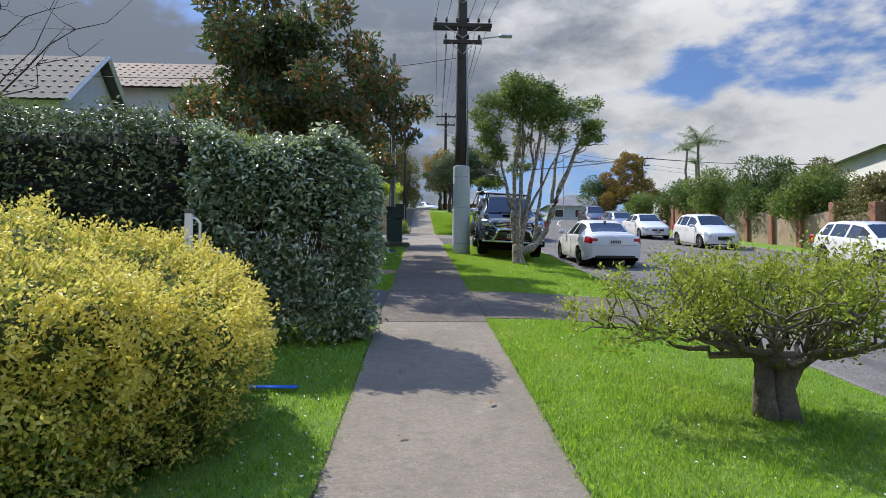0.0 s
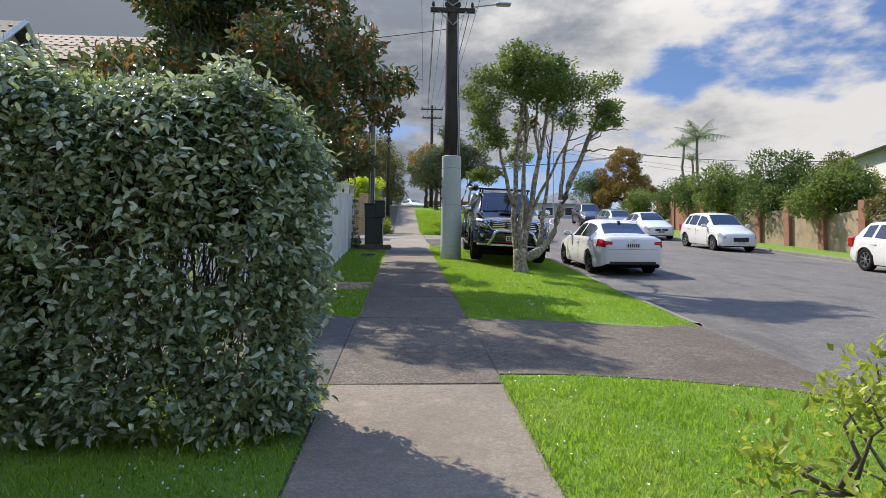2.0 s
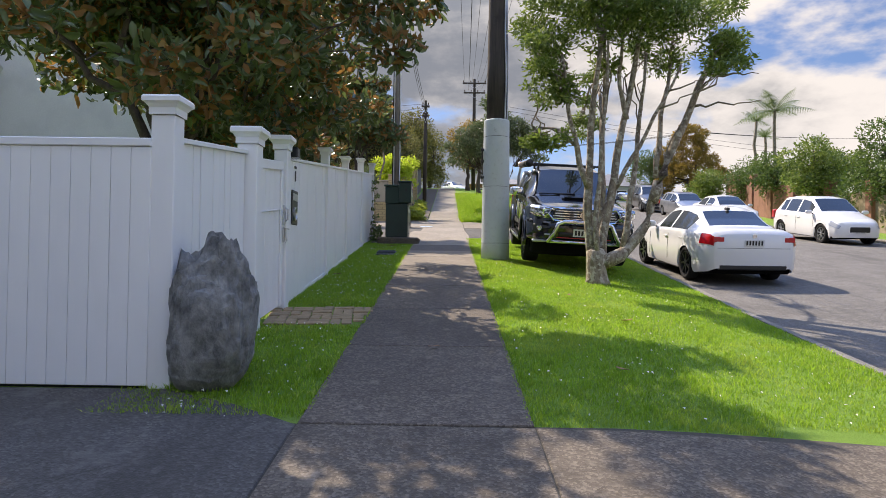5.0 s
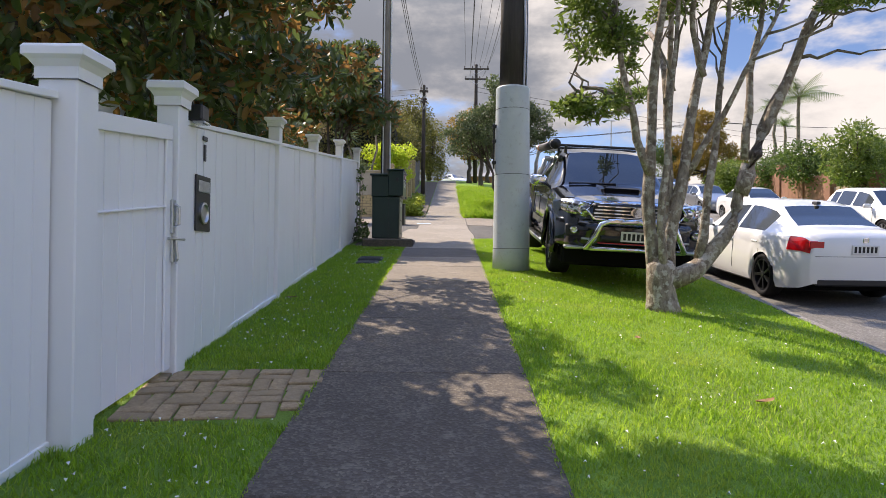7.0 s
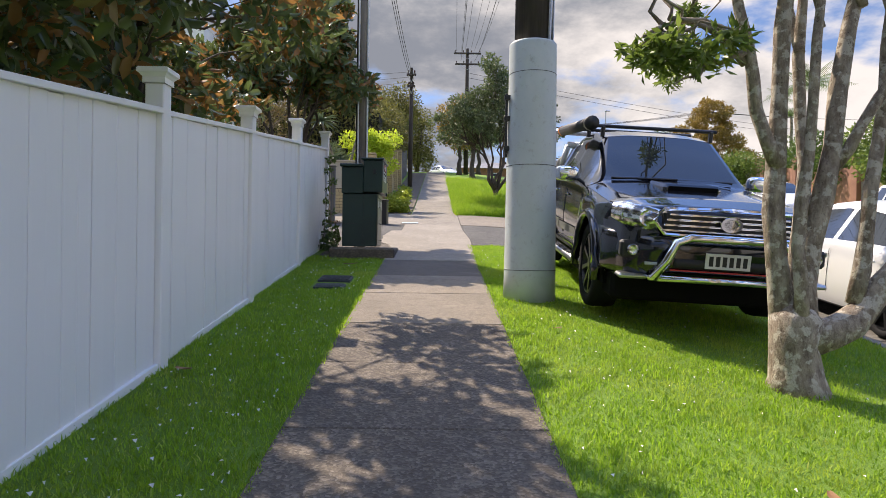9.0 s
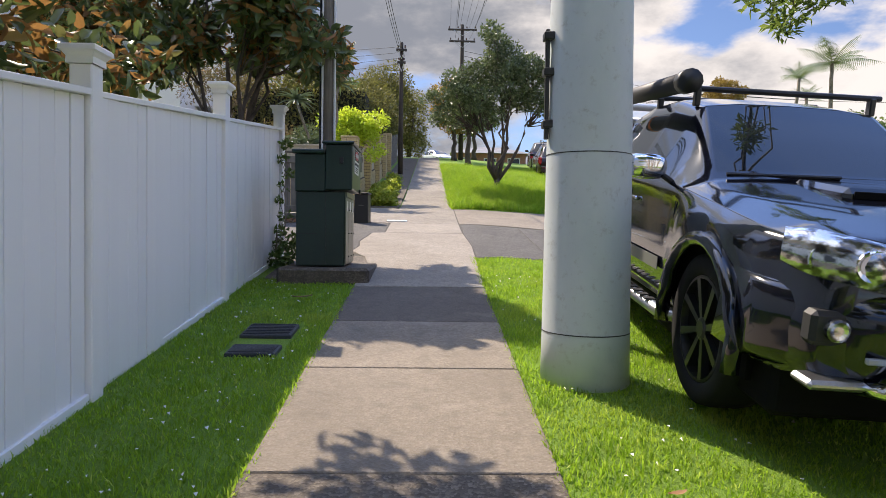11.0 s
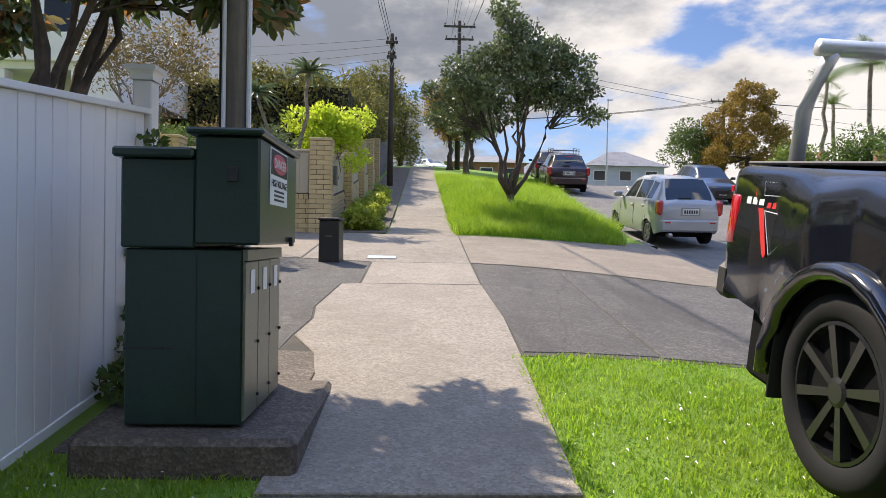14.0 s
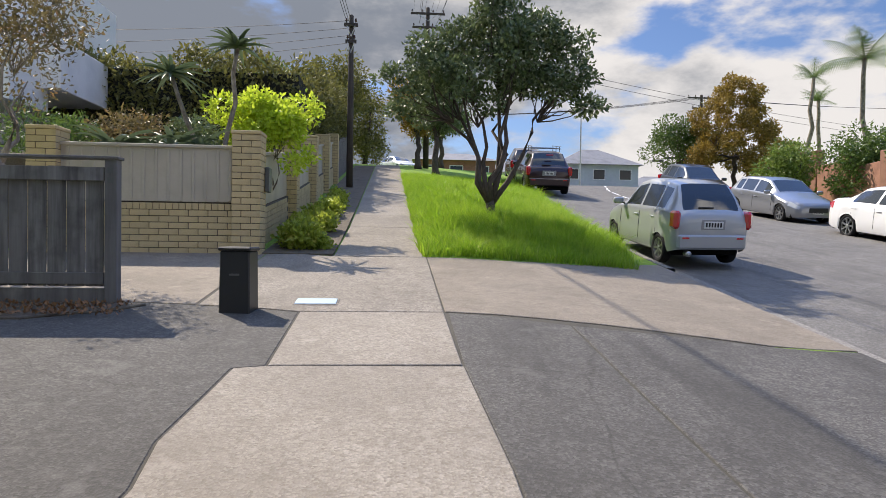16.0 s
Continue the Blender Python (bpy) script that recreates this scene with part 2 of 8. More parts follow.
c = a.mix(a.span(n1, 0.35, 0.65), (0.14, 0.10, 0.07), (0.40, 0.33, 0.25))
c = a.mix(a.span(n2, 0.52, 0.58, 0, 0.85), c, (0.53, 0.475, 0.385))
c = a.mix(a.span(n3, 0.60, 0.70, 0, 0.8), c, (0.05, 0.037, 0.028))
a.color(c).bump(n1, 1.0, 0.03)
M_lichen_bark = a.m
M_twig = surf("twig bark", (0.14, 0.11, 0.08), (0.24, 0.2, 0.15), 0.9, fine=40, bump=0.3)
M_hedge = leafy("hedge leaf", (0.07, 0.11, 0.042), (0.34, 0.42, 0.21), (0.84, 0.87, 0.68), 0.26, 0.30, 1.0, 0.68)
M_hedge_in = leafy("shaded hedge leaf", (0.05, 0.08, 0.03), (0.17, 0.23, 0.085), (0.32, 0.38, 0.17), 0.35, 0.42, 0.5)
# darker copy of the hedge leaf: the long run's shade put into its colour
M_hedge_run = leafy("old hedge leaf", (0.045, 0.07, 0.028), (0.16, 0.21, 0.09), (0.36, 0.40, 0.22), 0.45, 0.26, 0.35, 0.88)
M_stem = surf("pale brown stem", (0.22, 0.17, 0.12), (0.36, 0.30, 0.22), 0.8, fine=40, bump=0.2)
M_hedge_tip = leafy("hedge shoot leaf", (0.14, 0.20, 0.05), (0.26, 0.33, 0.10), (0.34, 0.40, 0.16), 0.45, 0.35)
M_gold = leafy("golden shrub leaf", (0.54, 0.46, 0.065), (0.84, 0.66, 0.15), (0.86, 0.78, 0.36), 0.5, 0.36, 0.25)
M_gold_in = leafy("green inner shrub leaf", (0.13, 0.19, 0.03), (0.30, 0.36, 0.07), (0.45, 0.45, 0.12), 0.5, 0.3)
# near-black colour standing for the shade deep inside the hedges
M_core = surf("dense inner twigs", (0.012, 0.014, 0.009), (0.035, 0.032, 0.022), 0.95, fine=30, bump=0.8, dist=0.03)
M_magnolia = leafy("magnolia leaf", (0.05, 0.08, 0.03), (0.14, 0.19, 0.06), (0.33, 0.20, 0.08), 0.28, 0.24, 0.6)
M_rust = leafy("rusty magnolia leaf underside", (0.20, 0.10, 0.035), (0.38, 0.20, 0.065), (0.42, 0.30, 0.09), 0.6, 0.3)
M_verge_leaf = leafy("light green tree leaf", (0.06, 0.10, 0.018), (0.20, 0.28, 0.055), (0.42, 0.45, 0.12), 0.38, 0.34)
M_shrub_leaf = leafy("small bright shrub leaf", (0.15, 0.20, 0.022), (0.38, 0.44, 0.055), (0.62, 0.58, 0.15), 0.45, 0.38)
M_grey_leaf = leafy("grey green tree leaf", (0.055, 0.085, 0.035), (0.16, 0.21, 0.085), (0.30, 0.32, 0.16), 0.4, 0.22, 0.5)
M_lime = leafy("lime yellow shrub leaf", (0.30, 0.42, 0.03), (0.55, 0.66, 0.06), (0.72, 0.75, 0.12), 0.5, 0.45)
M_tree_leaf = leafy("mid green tree leaf", (0.045, 0.085, 0.02), (0.12, 0.19, 0.04), (0.22, 0.26, 0.07), 0.5, 0.3)
M_olive = leafy("olive brown hedge leaf", (0.07, 0.07, 0.022), (0.22, 0.21, 0.055), (0.36, 0.32, 0.08), 0.6, 0.25)
M_rusty_olive = leafy("reddish olive leaf", (0.09, 0.075, 0.03), (0.22, 0.17, 0.07), (0.36, 0.17, 0.08), 0.5, 0.3)
M_bronze = leafy("bronze tree leaf", (0.13, 0.10, 0.02), (0.36, 0.24, 0.045), (0.50, 0.36, 0.07), 0.6, 0.3)
M_frond = leafy("palm leaf", (0.06, 0.10, 0.035), (0.16, 0.22, 0.08), (0.26, 0.30, 0.14), 0.4, 0.25)
M_aloe = leafy("aloe leaf", (0.07, 0.11, 0.06), (0.15, 0.20, 0.11), (0.22, 0.24, 0.14), 0.4, 0.15)
M_rubber = plain("tyre rubber", (0.014, 0.014, 0.015), 0.8, Specular_IOR_Level=0.2)
M_shrub_bark = surf("shrub bark", (0.10, 0.075, 0.055), (0.25, 0.21, 0.16), 0.9, fine=24, coarse=6, wear=0.5, bump=0.8, dist=0.015)
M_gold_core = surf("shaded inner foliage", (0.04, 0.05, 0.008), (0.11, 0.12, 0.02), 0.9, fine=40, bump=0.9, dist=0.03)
M_trim = plain("black plastic trim", (0.02, 0.02, 0.021), 0.55)
M_under = plain("dark underside", (0.008, 0.008, 0.008), 0.9, Specular_IOR_Level=0.1)
M_brick = surf("cream concrete brick", (0.50, 0.38, 0.19), (0.64, 0.50, 0.27), 0.85, fine=90, coarse=3, wear=0.3, bump=0.35, rand=0.35)
M_mortar = surf("dark mortar", (0.09, 0.07, 0.05), (0.15, 0.125, 0.09), 0.95, fine=80)
M_panel = surf("beige painted sheet", (0.44, 0.39, 0.30), (0.50, 0.45, 0.35), 0.55, fine=6, coarse=1.5, wear=0.25, bump=0.03)
M_grey_wood = surf("weathered grey boards", (0.065, 0.062, 0.056), (0.25, 0.24, 0.225), 0.9, fine=10, coarse=2.2, wear=0.8, bump=0.6, dist=0.006, rand=0.6, stretch=(1, 1, 0.07))
M_paver = surf("clay paver", (0.27, 0.18, 0.095), (0.49, 0.355, 0.20), 0.9, fine=40, coarse=7, wear=0.6, bump=0.6, rand=0.8)
M_rock = surf("grey basalt boulder", (0.075, 0.077, 0.074), (0.33, 0.33, 0.31), 0.9, fine=7, coarse=3.2, wear=0.7, bump=0.9, dist=0.03)
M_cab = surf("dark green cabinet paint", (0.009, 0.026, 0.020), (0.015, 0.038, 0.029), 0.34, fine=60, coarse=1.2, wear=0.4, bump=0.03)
# lighter copy of the cabinet green: the side's glancing sky reflection put into the colour
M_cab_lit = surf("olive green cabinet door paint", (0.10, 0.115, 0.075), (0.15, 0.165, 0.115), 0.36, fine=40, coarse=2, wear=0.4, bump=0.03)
M_sign_white = plain("white sign enamel", (0.78, 0.78, 0.76), 0.4)
M_sign_red = plain("red sign enamel", (0.55, 0.03, 0.07), 0.4)
M_ink = plain("black print", (0.02, 0.02, 0.02), 0.6)
M_blue = plain("blue plastic sheet", (0.01, 0.17, 0.75), 0.4)
M_toby = plain("pale blue cover", (0.50, 0.62, 0.68), 0.4)
M_iron = surf("dark cast iron", (0.045, 0.05, 0.055), (0.085, 0.09, 0.10), 0.55, 0.5, fine=70, bump=0.5)
M_render = surf("white house render", (0.74, 0.73, 0.70), (0.80, 0.79, 0.76), 0.85, fine=30, coarse=1.0, wear=0.15, bump=0.1)
M_tile = surf("grey brown roof tile", (0.085, 0.08, 0.072), (0.15, 0.14, 0.125), 0.8, fine=12, coarse=2, wear=0.4, bump=0.2, rand=0.3)
M_tile_red = surf("brown roof tile", (0.10, 0.058, 0.042), (0.17, 0.10, 0.075), 0.8, fine=12, coarse=2, wear=0.4, bump=0.2, rand=0.3)
M_roof_far = surf("grey hip roof", (0.20, 0.20, 0.21), (0.27, 0.27, 0.28), 0.8, fine=8, coarse=1)
M_dark_win = Mat("window glass over a dark room", 0.05).color((0.02, 0.025, 0.03)).m
M_terra = surf("red brick wall", (0.27, 0.12, 0.08), (0.38, 0.19, 0.13), 0.9, fine=40, coarse=2, wear=0.35, bump=0.3, rand=0.3)
M_fence_tan = surf("tan timber fence", (0.34, 0.25, 0.17), (0.46, 0.36, 0.26), 0.85, fine=18, coarse=2, bump=0.2, stretch=(1, 1, 0.1), rand=0.3)
M_wire = plain("black cable", (0.02, 0.02, 0.022), 0.7)
M_insul = plain("brown insulator", (0.07, 0.035, 0.025), 0.25)
M_lens_red = Mat("red lamp lens", 0.08).color((0.5, 0.008, 0.012)).put(Coat_Weight=1.0).m
M_lens = Mat("clear lamp lens", 0.16, 0.0).color((0.40, 0.42, 0.44)).put(Coat_Weight=1.0).m
# bright and dark blotches in the colour imitate a reflector's broken reflections
a = Mat("lamp reflector behind clear lens", 0.16, 0.85)
n1, n2 = a.noise(16, 2, 0.5, (1, 1, 1.8)), a.noise(40, 2)
c = a.mix(a.span(n1, 0.42, 0.56), (0.10, 0.105, 0.115), (0.80, 0.82, 0.84))
a.color(c).put(Coat_Weight=1.0, Coat_Roughness=0.02).bump(n2, 0.3, 0.006)
M_headlamp = a.m
M_plate = plain("white number plate", (0.72, 0.72, 0.70), 0.4)
M_stripe_red = plain("red vinyl", (0.62, 0.03, 0.03), 0.4)
M_stripe_grey = plain("grey vinyl", (0.10, 0.105, 0.095), 0.45)
M_car_white = car_paint("white car paint", (0.80, 0.80, 0.79))
M_car_black = Mat("blue black car paint", 0.10).color((0.004, 0.005, 0.010)).put(Specular_IOR_Level=0.6, Coat_Weight=0.7, Coat_Roughness=0.03).m
M_hoop = surf("pale brushed aluminium", (0.66, 0.67, 0.68), (0.74, 0.75, 0.76), 0.32, 0.55, fine=80, bump=0.02)
M_car_silver = car_paint("silver car paint", (0.38, 0.395, 0.41), 0.3)
M_car_grey = car_paint("grey car paint", (0.27, 0.28, 0.30), 0.5)
M_car_dark = car_paint("dark grey car paint", (0.035, 0.038, 0.042), 0.3)
M_car_plum = car_paint("dark maroon car paint", (0.022, 0.004, 0.007), 0.0)
M_car_glass = Mat("tinted car glass", 0.02).color((0.016, 0.02, 0.022)).put(Specular_IOR_Level=0.85).m
M_rim = surf("alloy wheel", (0.42, 0.43, 0.44), (0.52, 0.53, 0.54), 0.3, 0.9, fine=30, bump=0.0)
M_rim_dark = Mat("black alloy wheel", 0.28, 0.0).color((0.014, 0.014, 0.015)).put(Specular_IOR_Level=0.6).m
M_orange = plain("orange strap", (0.75, 0.22, 0.03), 0.6)

# ---- shapes ----
S = 0.1123                                # grade of the street


def ramp(v):
    v = min(1.0, max(0.0, v))
    return v * v * (3 - 2 * v)


def gz(x, y):
    """Height of the ground: an even grade, steeper past the second drive, then a crest; the berm falls to the kerb."""
    yy = min(y, 62.0)
    e = yy - 35.0
    extra = 0.0 if e <= 0 else (0.05 * e * e / 8 if e < 4 else 0.05 * (e - 2))
    k = min(1.0, max(0.0, (x - 6) / 7))
    z = S * yy + extra * (1 - 0.65 * k * k * (3 - 2 * k))
    z -= 0.2 * min(1.0, max(0.0, (x - 1.4) / 3.2)) ** 1.3
    if 34.2 < y < 52 and x > 0.95:
        edge = 5.3 + 0.06 * (y - 36)
        z += 0.37 * ramp((y - 34.25) / 2.2) * ramp((52 - y) / 10) * ramp((x - 0.95) / 0.8) * ramp((edge - 0.25 - x) / 1.4)
    if y > 62:
        d = y - 62
        z += 0.16 * d - 0.0065 * d * d if d < 10 else 0.95 + 0.03 * (d - 10)
    return z


def part(name, bm, material, parent=None, label="", smooth=False):
    me = bpy.data.meshes.new(name)
    if isinstance(bm, tuple):
        me.from_pydata(bm[0], [], bm[1])
    else:
        bm.normal_update()
        bm.to_mesh(me)
        bm.free()
    me.materials.append(material)
    if smooth:
        me.polygons.foreach_set("use_smooth", [True] * len(me.polygons))
    ob = new(name, me)
    ob.parent = parent
    if label:
        ob["label"] = label
    return ob


def again(ob, m, parent=None):
    """Another object on the same mesh."""
    o = new(ob.name.split(".")[0], ob.data)
    o.parent = parent or ob.parent
    o.matrix_basis = m
    return o


def thing(name, x, y, z, label, category, group="", rz=0.0, kind=""):
    e = new(name)
    e.matrix_basis = pose(x, y, z, 0, 0, rz)
    return tagged(e, label, category, group, kind)


def box(x0, x1, y0, y1, z0, z1, bevel=0.0, shear=0.0, bm=None):
    b = bmesh.new()
    bmesh.ops.create_cube(b, size=1.0)
    for v in b.verts:
        v.co = Vector(((x0 + x1) / 2 + v.co.x * (x1 - x0), (y0 + y1) / 2 + v.co.y * (y1 - y0), (z0 + z1) / 2 + v.co.z * (z1 - z0)))
    if bevel:
        bmesh.ops.bevel(b, geom=b.edges[:], offset=bevel, segments=1, affect="EDGES")
    if shear:
        for v in b.verts:
            v.co.z += shear * v.co.y
    if bm is None:
        return b
    return join(bm, b)


def join(bm, b, m=None):
    me = bpy.data.meshes.new("tmp")
    b.to_mesh(me)
    b.free()
    if m is not None:
        me.transform(m)
    bm.from_mesh(me)
    bpy.data.meshes.remove(me)
    return bm


def tube(points, radii, seg=8, bm=None, cap=True):
    """A round bar along points."""
    bm = bm or bmesh.new()
    pts = [Vector(p) for p in points]
    rings = []
    for i, p in enumerate(pts):
        d = (pts[min(i + 1, len(pts) - 1)] - pts[max(i - 1, 0)]).normalized()
        u = d.cross(Vector((0, 0, 1)) if abs(d.z) < 0.95 else Vector((1, 0, 0))).normalized()
        w = d.cross(u)
        r = radii[i] if isinstance(radii, (list, tuple)) else radii
        rings.append([bm.verts.new(p + (u * math.cos(a) + w * math.sin(a)) * r) for a in (2 * math.pi * k / seg for k in range(seg))])
    for a, b in zip(rings, rings[1:]):
        for k in range(seg):
            bm.faces.new((a[k], a[(k + 1) % seg], b[(k + 1) % seg], b[k]))
    if cap:
        bm.faces.new(rings[0][::-1])
        bm.faces.new(rings[-1])
    return bm


def lathe(profile, seg=24, bm=None):
    """Turned about z: profile is a row of (radius, z)."""
    bm = bm or bmesh.new()
    rings = [[bm.verts.new((r * math.cos(2 * math.pi * k / seg), r * math.sin(2 * math.pi * k / seg), z)) for k in range(seg)] for r, z in profile]
    for a, b in zip(rings, rings[1:]):
        for k in range(seg):
            bm.faces.new((a[k], a[(k + 1) % seg], b[(k + 1) % seg], b[k]))
    bm.faces.new(rings[0][::-1])
    bm.faces.new(rings[-1])
    return bm


def prism(poly, z0, z1, bevel=0.0):
    """A plate of this outline, following the ground."""
    bm = bmesh.new()
    lo = [bm.verts.new((x, y, z0)) for x, y in poly]
    hi = [bm.verts.new((x, y, z1)) for x, y in poly]
    bm.faces.new(lo[::-1])
    top = bm.faces.new(hi)
    n = len(poly)
    for k in range(n):
        bm.faces.new((lo[k], lo[(k + 1) % n], hi[(k + 1) % n], hi[k]))
    bmesh.ops.recalc_face_normals(bm, faces=bm.faces[:])
    if bevel:
        bmesh.ops.bevel(bm, geom=top.edges[:], offset=bevel, segments=1, affect="EDGES")
    return bm


def drape(bm):
    for v in bm.verts:
        v.co.z += gz(v.co.x, v.co.y)
    return bm


def lerp(rows, t):
    return float(np.interp(t, [r[0] for r in rows], [r[1] for r in rows]))


KL = [(-80, 4.3), (12, 4.35), (16, 4.42), (22, 4.75), (30, 5.0), (36, 5.35), (45, 5.9), (60, 7.6), (80, 11.5), (140, 30)]
KR = [(-80, 15.2), (46, 15.4), (54, 16.2), (62, 18.8), (80, 26), (140, 55)]
YS = [-80, -40, -20, -10, -5] + [k * 1.0 for k in range(-2, 90)] + [95, 100, 110, 120, 140, 180, 260, 400]


def road_strip(cols, material, name, ys=YS):
    """A sheet along the street; cols gives (x, height over ground) at each y."""
    verts, faces = [], []
    for y in ys:
        row = cols(y)
        for x, h in row:
            verts.append((x, y, gz(x, y) + h))
    n = len(row)
    for i in range(len(ys) - 1):
        for k in range(n - 1):
            faces.append((i * n + k, i * n + k + 1, (i + 1) * n + k + 1, (i + 1) * n + k))
    return part(name, (verts, faces), material)


def ground_cols(y):
    l, r = lerp(KL, y), lerp(KR, y)
    return [(-400, 0), (-60, 0), (-20, 0), (-8, 0), (-3, 0), (-1.6, 0), (-0.5, -0.005), (0.9, -0.005), (1.4, 0), (1.9, 0), (2.4, 0), (2.9, 0), (3.4, 0), (3.9, 0), (l - 0.16, 0), (l - 0.15, -0.3), ((l + r) / 2, -0.3),
            (r + 0.15, -0.3), (r + 0.16, 0), (r + 4, 0.05), (r + 12, 0.1), (r + 40, 0.1), (400, 0)]


ground = road_strip(ground_cols, M_lawn, "ground")
tagged(ground, "mown green lawn berm sloping up the street", "ground", kind="structure")
road = road_strip(lambda y: [(lerp(KL, y) - 0.02, -0.13), (lerp(KL, y) * 0.7 + lerp(KR, y) * 0.3, -0.08), (lerp(KL, y) * 0.5 + lerp(KR, y) * 0.5, -0.06), (lerp(KL, y) * 0.3 + lerp(KR, y) * 0.7, -0.08),
                             (lerp(KR, y) + 0.02, -0.13)], M_road, "road")
tagged(road, "grey chip sealed street running uphill", "road", kind="structure")


def kerb_run(name, line, side, y0, y1, drop=0.0):
    ys = [y for y in YS if y0 < y < y1]
    ys = [y0] + ys + [y1]
    o = road_strip(lambda y: [(lerp(line, y) - side * 0.155, -0.28), (lerp(line, y) - side * 0.155, 0.008 - drop), (lerp(line, y) - side * 0.03, 0.004 - drop), (lerp(line, y), -0.02 - drop),
                              (lerp(line, y) + side * 0.012, -0.12), (lerp(line, y) + side * 0.28, -0.122), (lerp(line, y) + side * 0.28, -0.28)], M_kerb, name, ys)
    return tagged(o, "weathered concrete kerb and channel", "kerb", kind="structure")


kerb_run("kerb_1", KL, 1, -80, 8.2)
kerb_run("kerb_2", KL, 1, 8.2, 12.2, 0.085)
kerb_run("kerb_3", KL, 1, 12.2, 25.4)
kerb_run("kerb_4", KL, 1, 25.4, 34.6, 0.085)
kerb_run("kerb_5", KL, 1, 34.6, 140)
kerb_run("kerb_6", KR, -1, -80, 140)
bm = bmesh.new()
for y in [k * 1.0 for k in range(52, 84, 1)]:
    if y % 4 < 2.6:
        xa, xb = lerp(KL, y) * 0.5 + lerp(KR, y) * 0.5, lerp(KL, y + 1) * 0.5 + lerp(KR, y + 1) * 0.5
        q = [bm.verts.new((x + d, yy, gz(x, yy) - 0.05)) for x, yy, d in ((xa, y, -0.06), (xa, y, 0.06), (xb, y + 1, 0.06), (xb, y + 1, -0.06))]
        bm.faces.new(q)
tagged(part("road_line", bm, M_sign_white), "worn white centre line on the street", "road marking", kind="structure")

# ---- footpath and drives ----
PL, PR = -0.53, 0.90
footpath = thing("footpath", 0, 0, 0, "worn concrete footpath of long jointed slabs beside the lawn", "footpath", kind="structure")
part("joint_bed", drape(prism([(PL - 0.02, y) for y in (-6.0, 8.4)][:1] + [(PR + 0.02, -6.0), (PR + 0.02, 8.38), (PL - 0.02, 8.38)], -0.05, 0.0)), M_crack, footpath)


def slab(x0, x1, y0, y1, mat, parent, top=0.014, name="paving_slab", label=""):
    bm = prism([(x0, y0 + 0.005), (x1, y0 + 0.005), (x1, y1 - 0.005), (x0, y1 - 0.005)], -0.06, top, 0.006)
    return part(name, drape(bm), mat, parent, label)


rs = random.Random(5)
y = -6.0
for y1 in (0.6, 8.40):
    slab(PL, PR, y, y1, M_path, footpath, 0.012 + rs.uniform(0, 0.003))
    y = y1
for y1 in (13.4, 15.2, 17.0, 18.2):
    slab(PL, PR, 11.48 if y < 11 else y, y1, M_path_dark, footpath, 0.012 + rs.uniform(0, 0.003))
    y = y1
for y1, m in ((19.41, M_path_dark), (20.86, M_path), (22.1, M_path), (23.58, M_path_worn)):
    slab(PL, PR, y, y1, m, footpath, 0.012 + rs.uniform(0, 0.003))
    y = y1
flare = prism([(-0.53, 23.60), (0.90, 23.60), (0.93, 25.0), (0.95, 25.76), (0.97, 26.9), (0.91, 28.55), (-0.52, 28.57), (-0.76, 28.52), (-0.80, 28.0), (-0.86, 27.3), (-0.80, 26.8), (-0.86, 26.2), (-0.62, 25.70), (-0.53, 25.2)], -0.06, 0.016, 0.006)
part("paving_slab", drape(flare), M_slab, footpath, "broken-edged cream concrete slab")
slab(-0.53, 0.90, 28.59, 30.30, M_slab, footpath, 0.014)
for ya, yb in ((34.15, 36.2), (36.2, 38.2), (38.2, 40.2), (40.2, 42.2), (42.2, 44.2), (44.2, 46.2), (46.2, 48.2), (48.2, 50.2), (50.2, 52.2), (52.2, 54.2), (54.2, 56.2), (56.2, 58.2), (58.2, 60.2), (60.2, 62.2), (62.2, 64.2), (64.2, 68)):
    slab(PL, PR - 0.02, ya, yb, M_drive_pale, footpath, 0.012 + rs.uniform(0, 0.003))

drive = thing("driveway", 0, 9.9, gz(0, 9.9), "dark pebbled concrete driveway crossing the footpath", "driveway", kind="structure")


def plate(poly, mat, parent, name, top=0.012, label=""):
    o = parent.matrix_basis.translation
    bm = prism(poly, -0.06, top, 0.006)
    for k in range(1, 8):
        bmesh.ops.bisect_plane(bm, geom=bm.verts[:] + bm.edges[:] + bm.faces[:], plane_co=(0.9 + 0.5 * k, 0, 0), plane_no=(1, 0, 0))
    drape(bm)
    for v in bm.verts:
        v.co -= o
    return part(name, bm, mat, parent, label)


plate([(PL, 8.41), (PR, 8.45), (PR, 11.45), (PL, 11.47)], M_path_dark, drive, "paving_slab", 0.013)
plate([(PR + 0.01, 8.75), (2.2, 8.72), (3.4, 8.64), (4.2, 8.35), (4.2, 12.2), (3.5, 11.55), (2.5, 11.40), (PR + 0.01, 11.46)], M_path_dark, drive, "paving_slab", 0.010)
plate([(-9.0, 8.7), (-2.0, 8.55), (-1.2, 8.5), (PL - 0.01, 8.42), (PL - 0.01, 11.47), (-1.0, 11.8), (-1.6, 12.1), (-9.0, 12.0)], M_drive, drive, "paving_slab", 0.010)

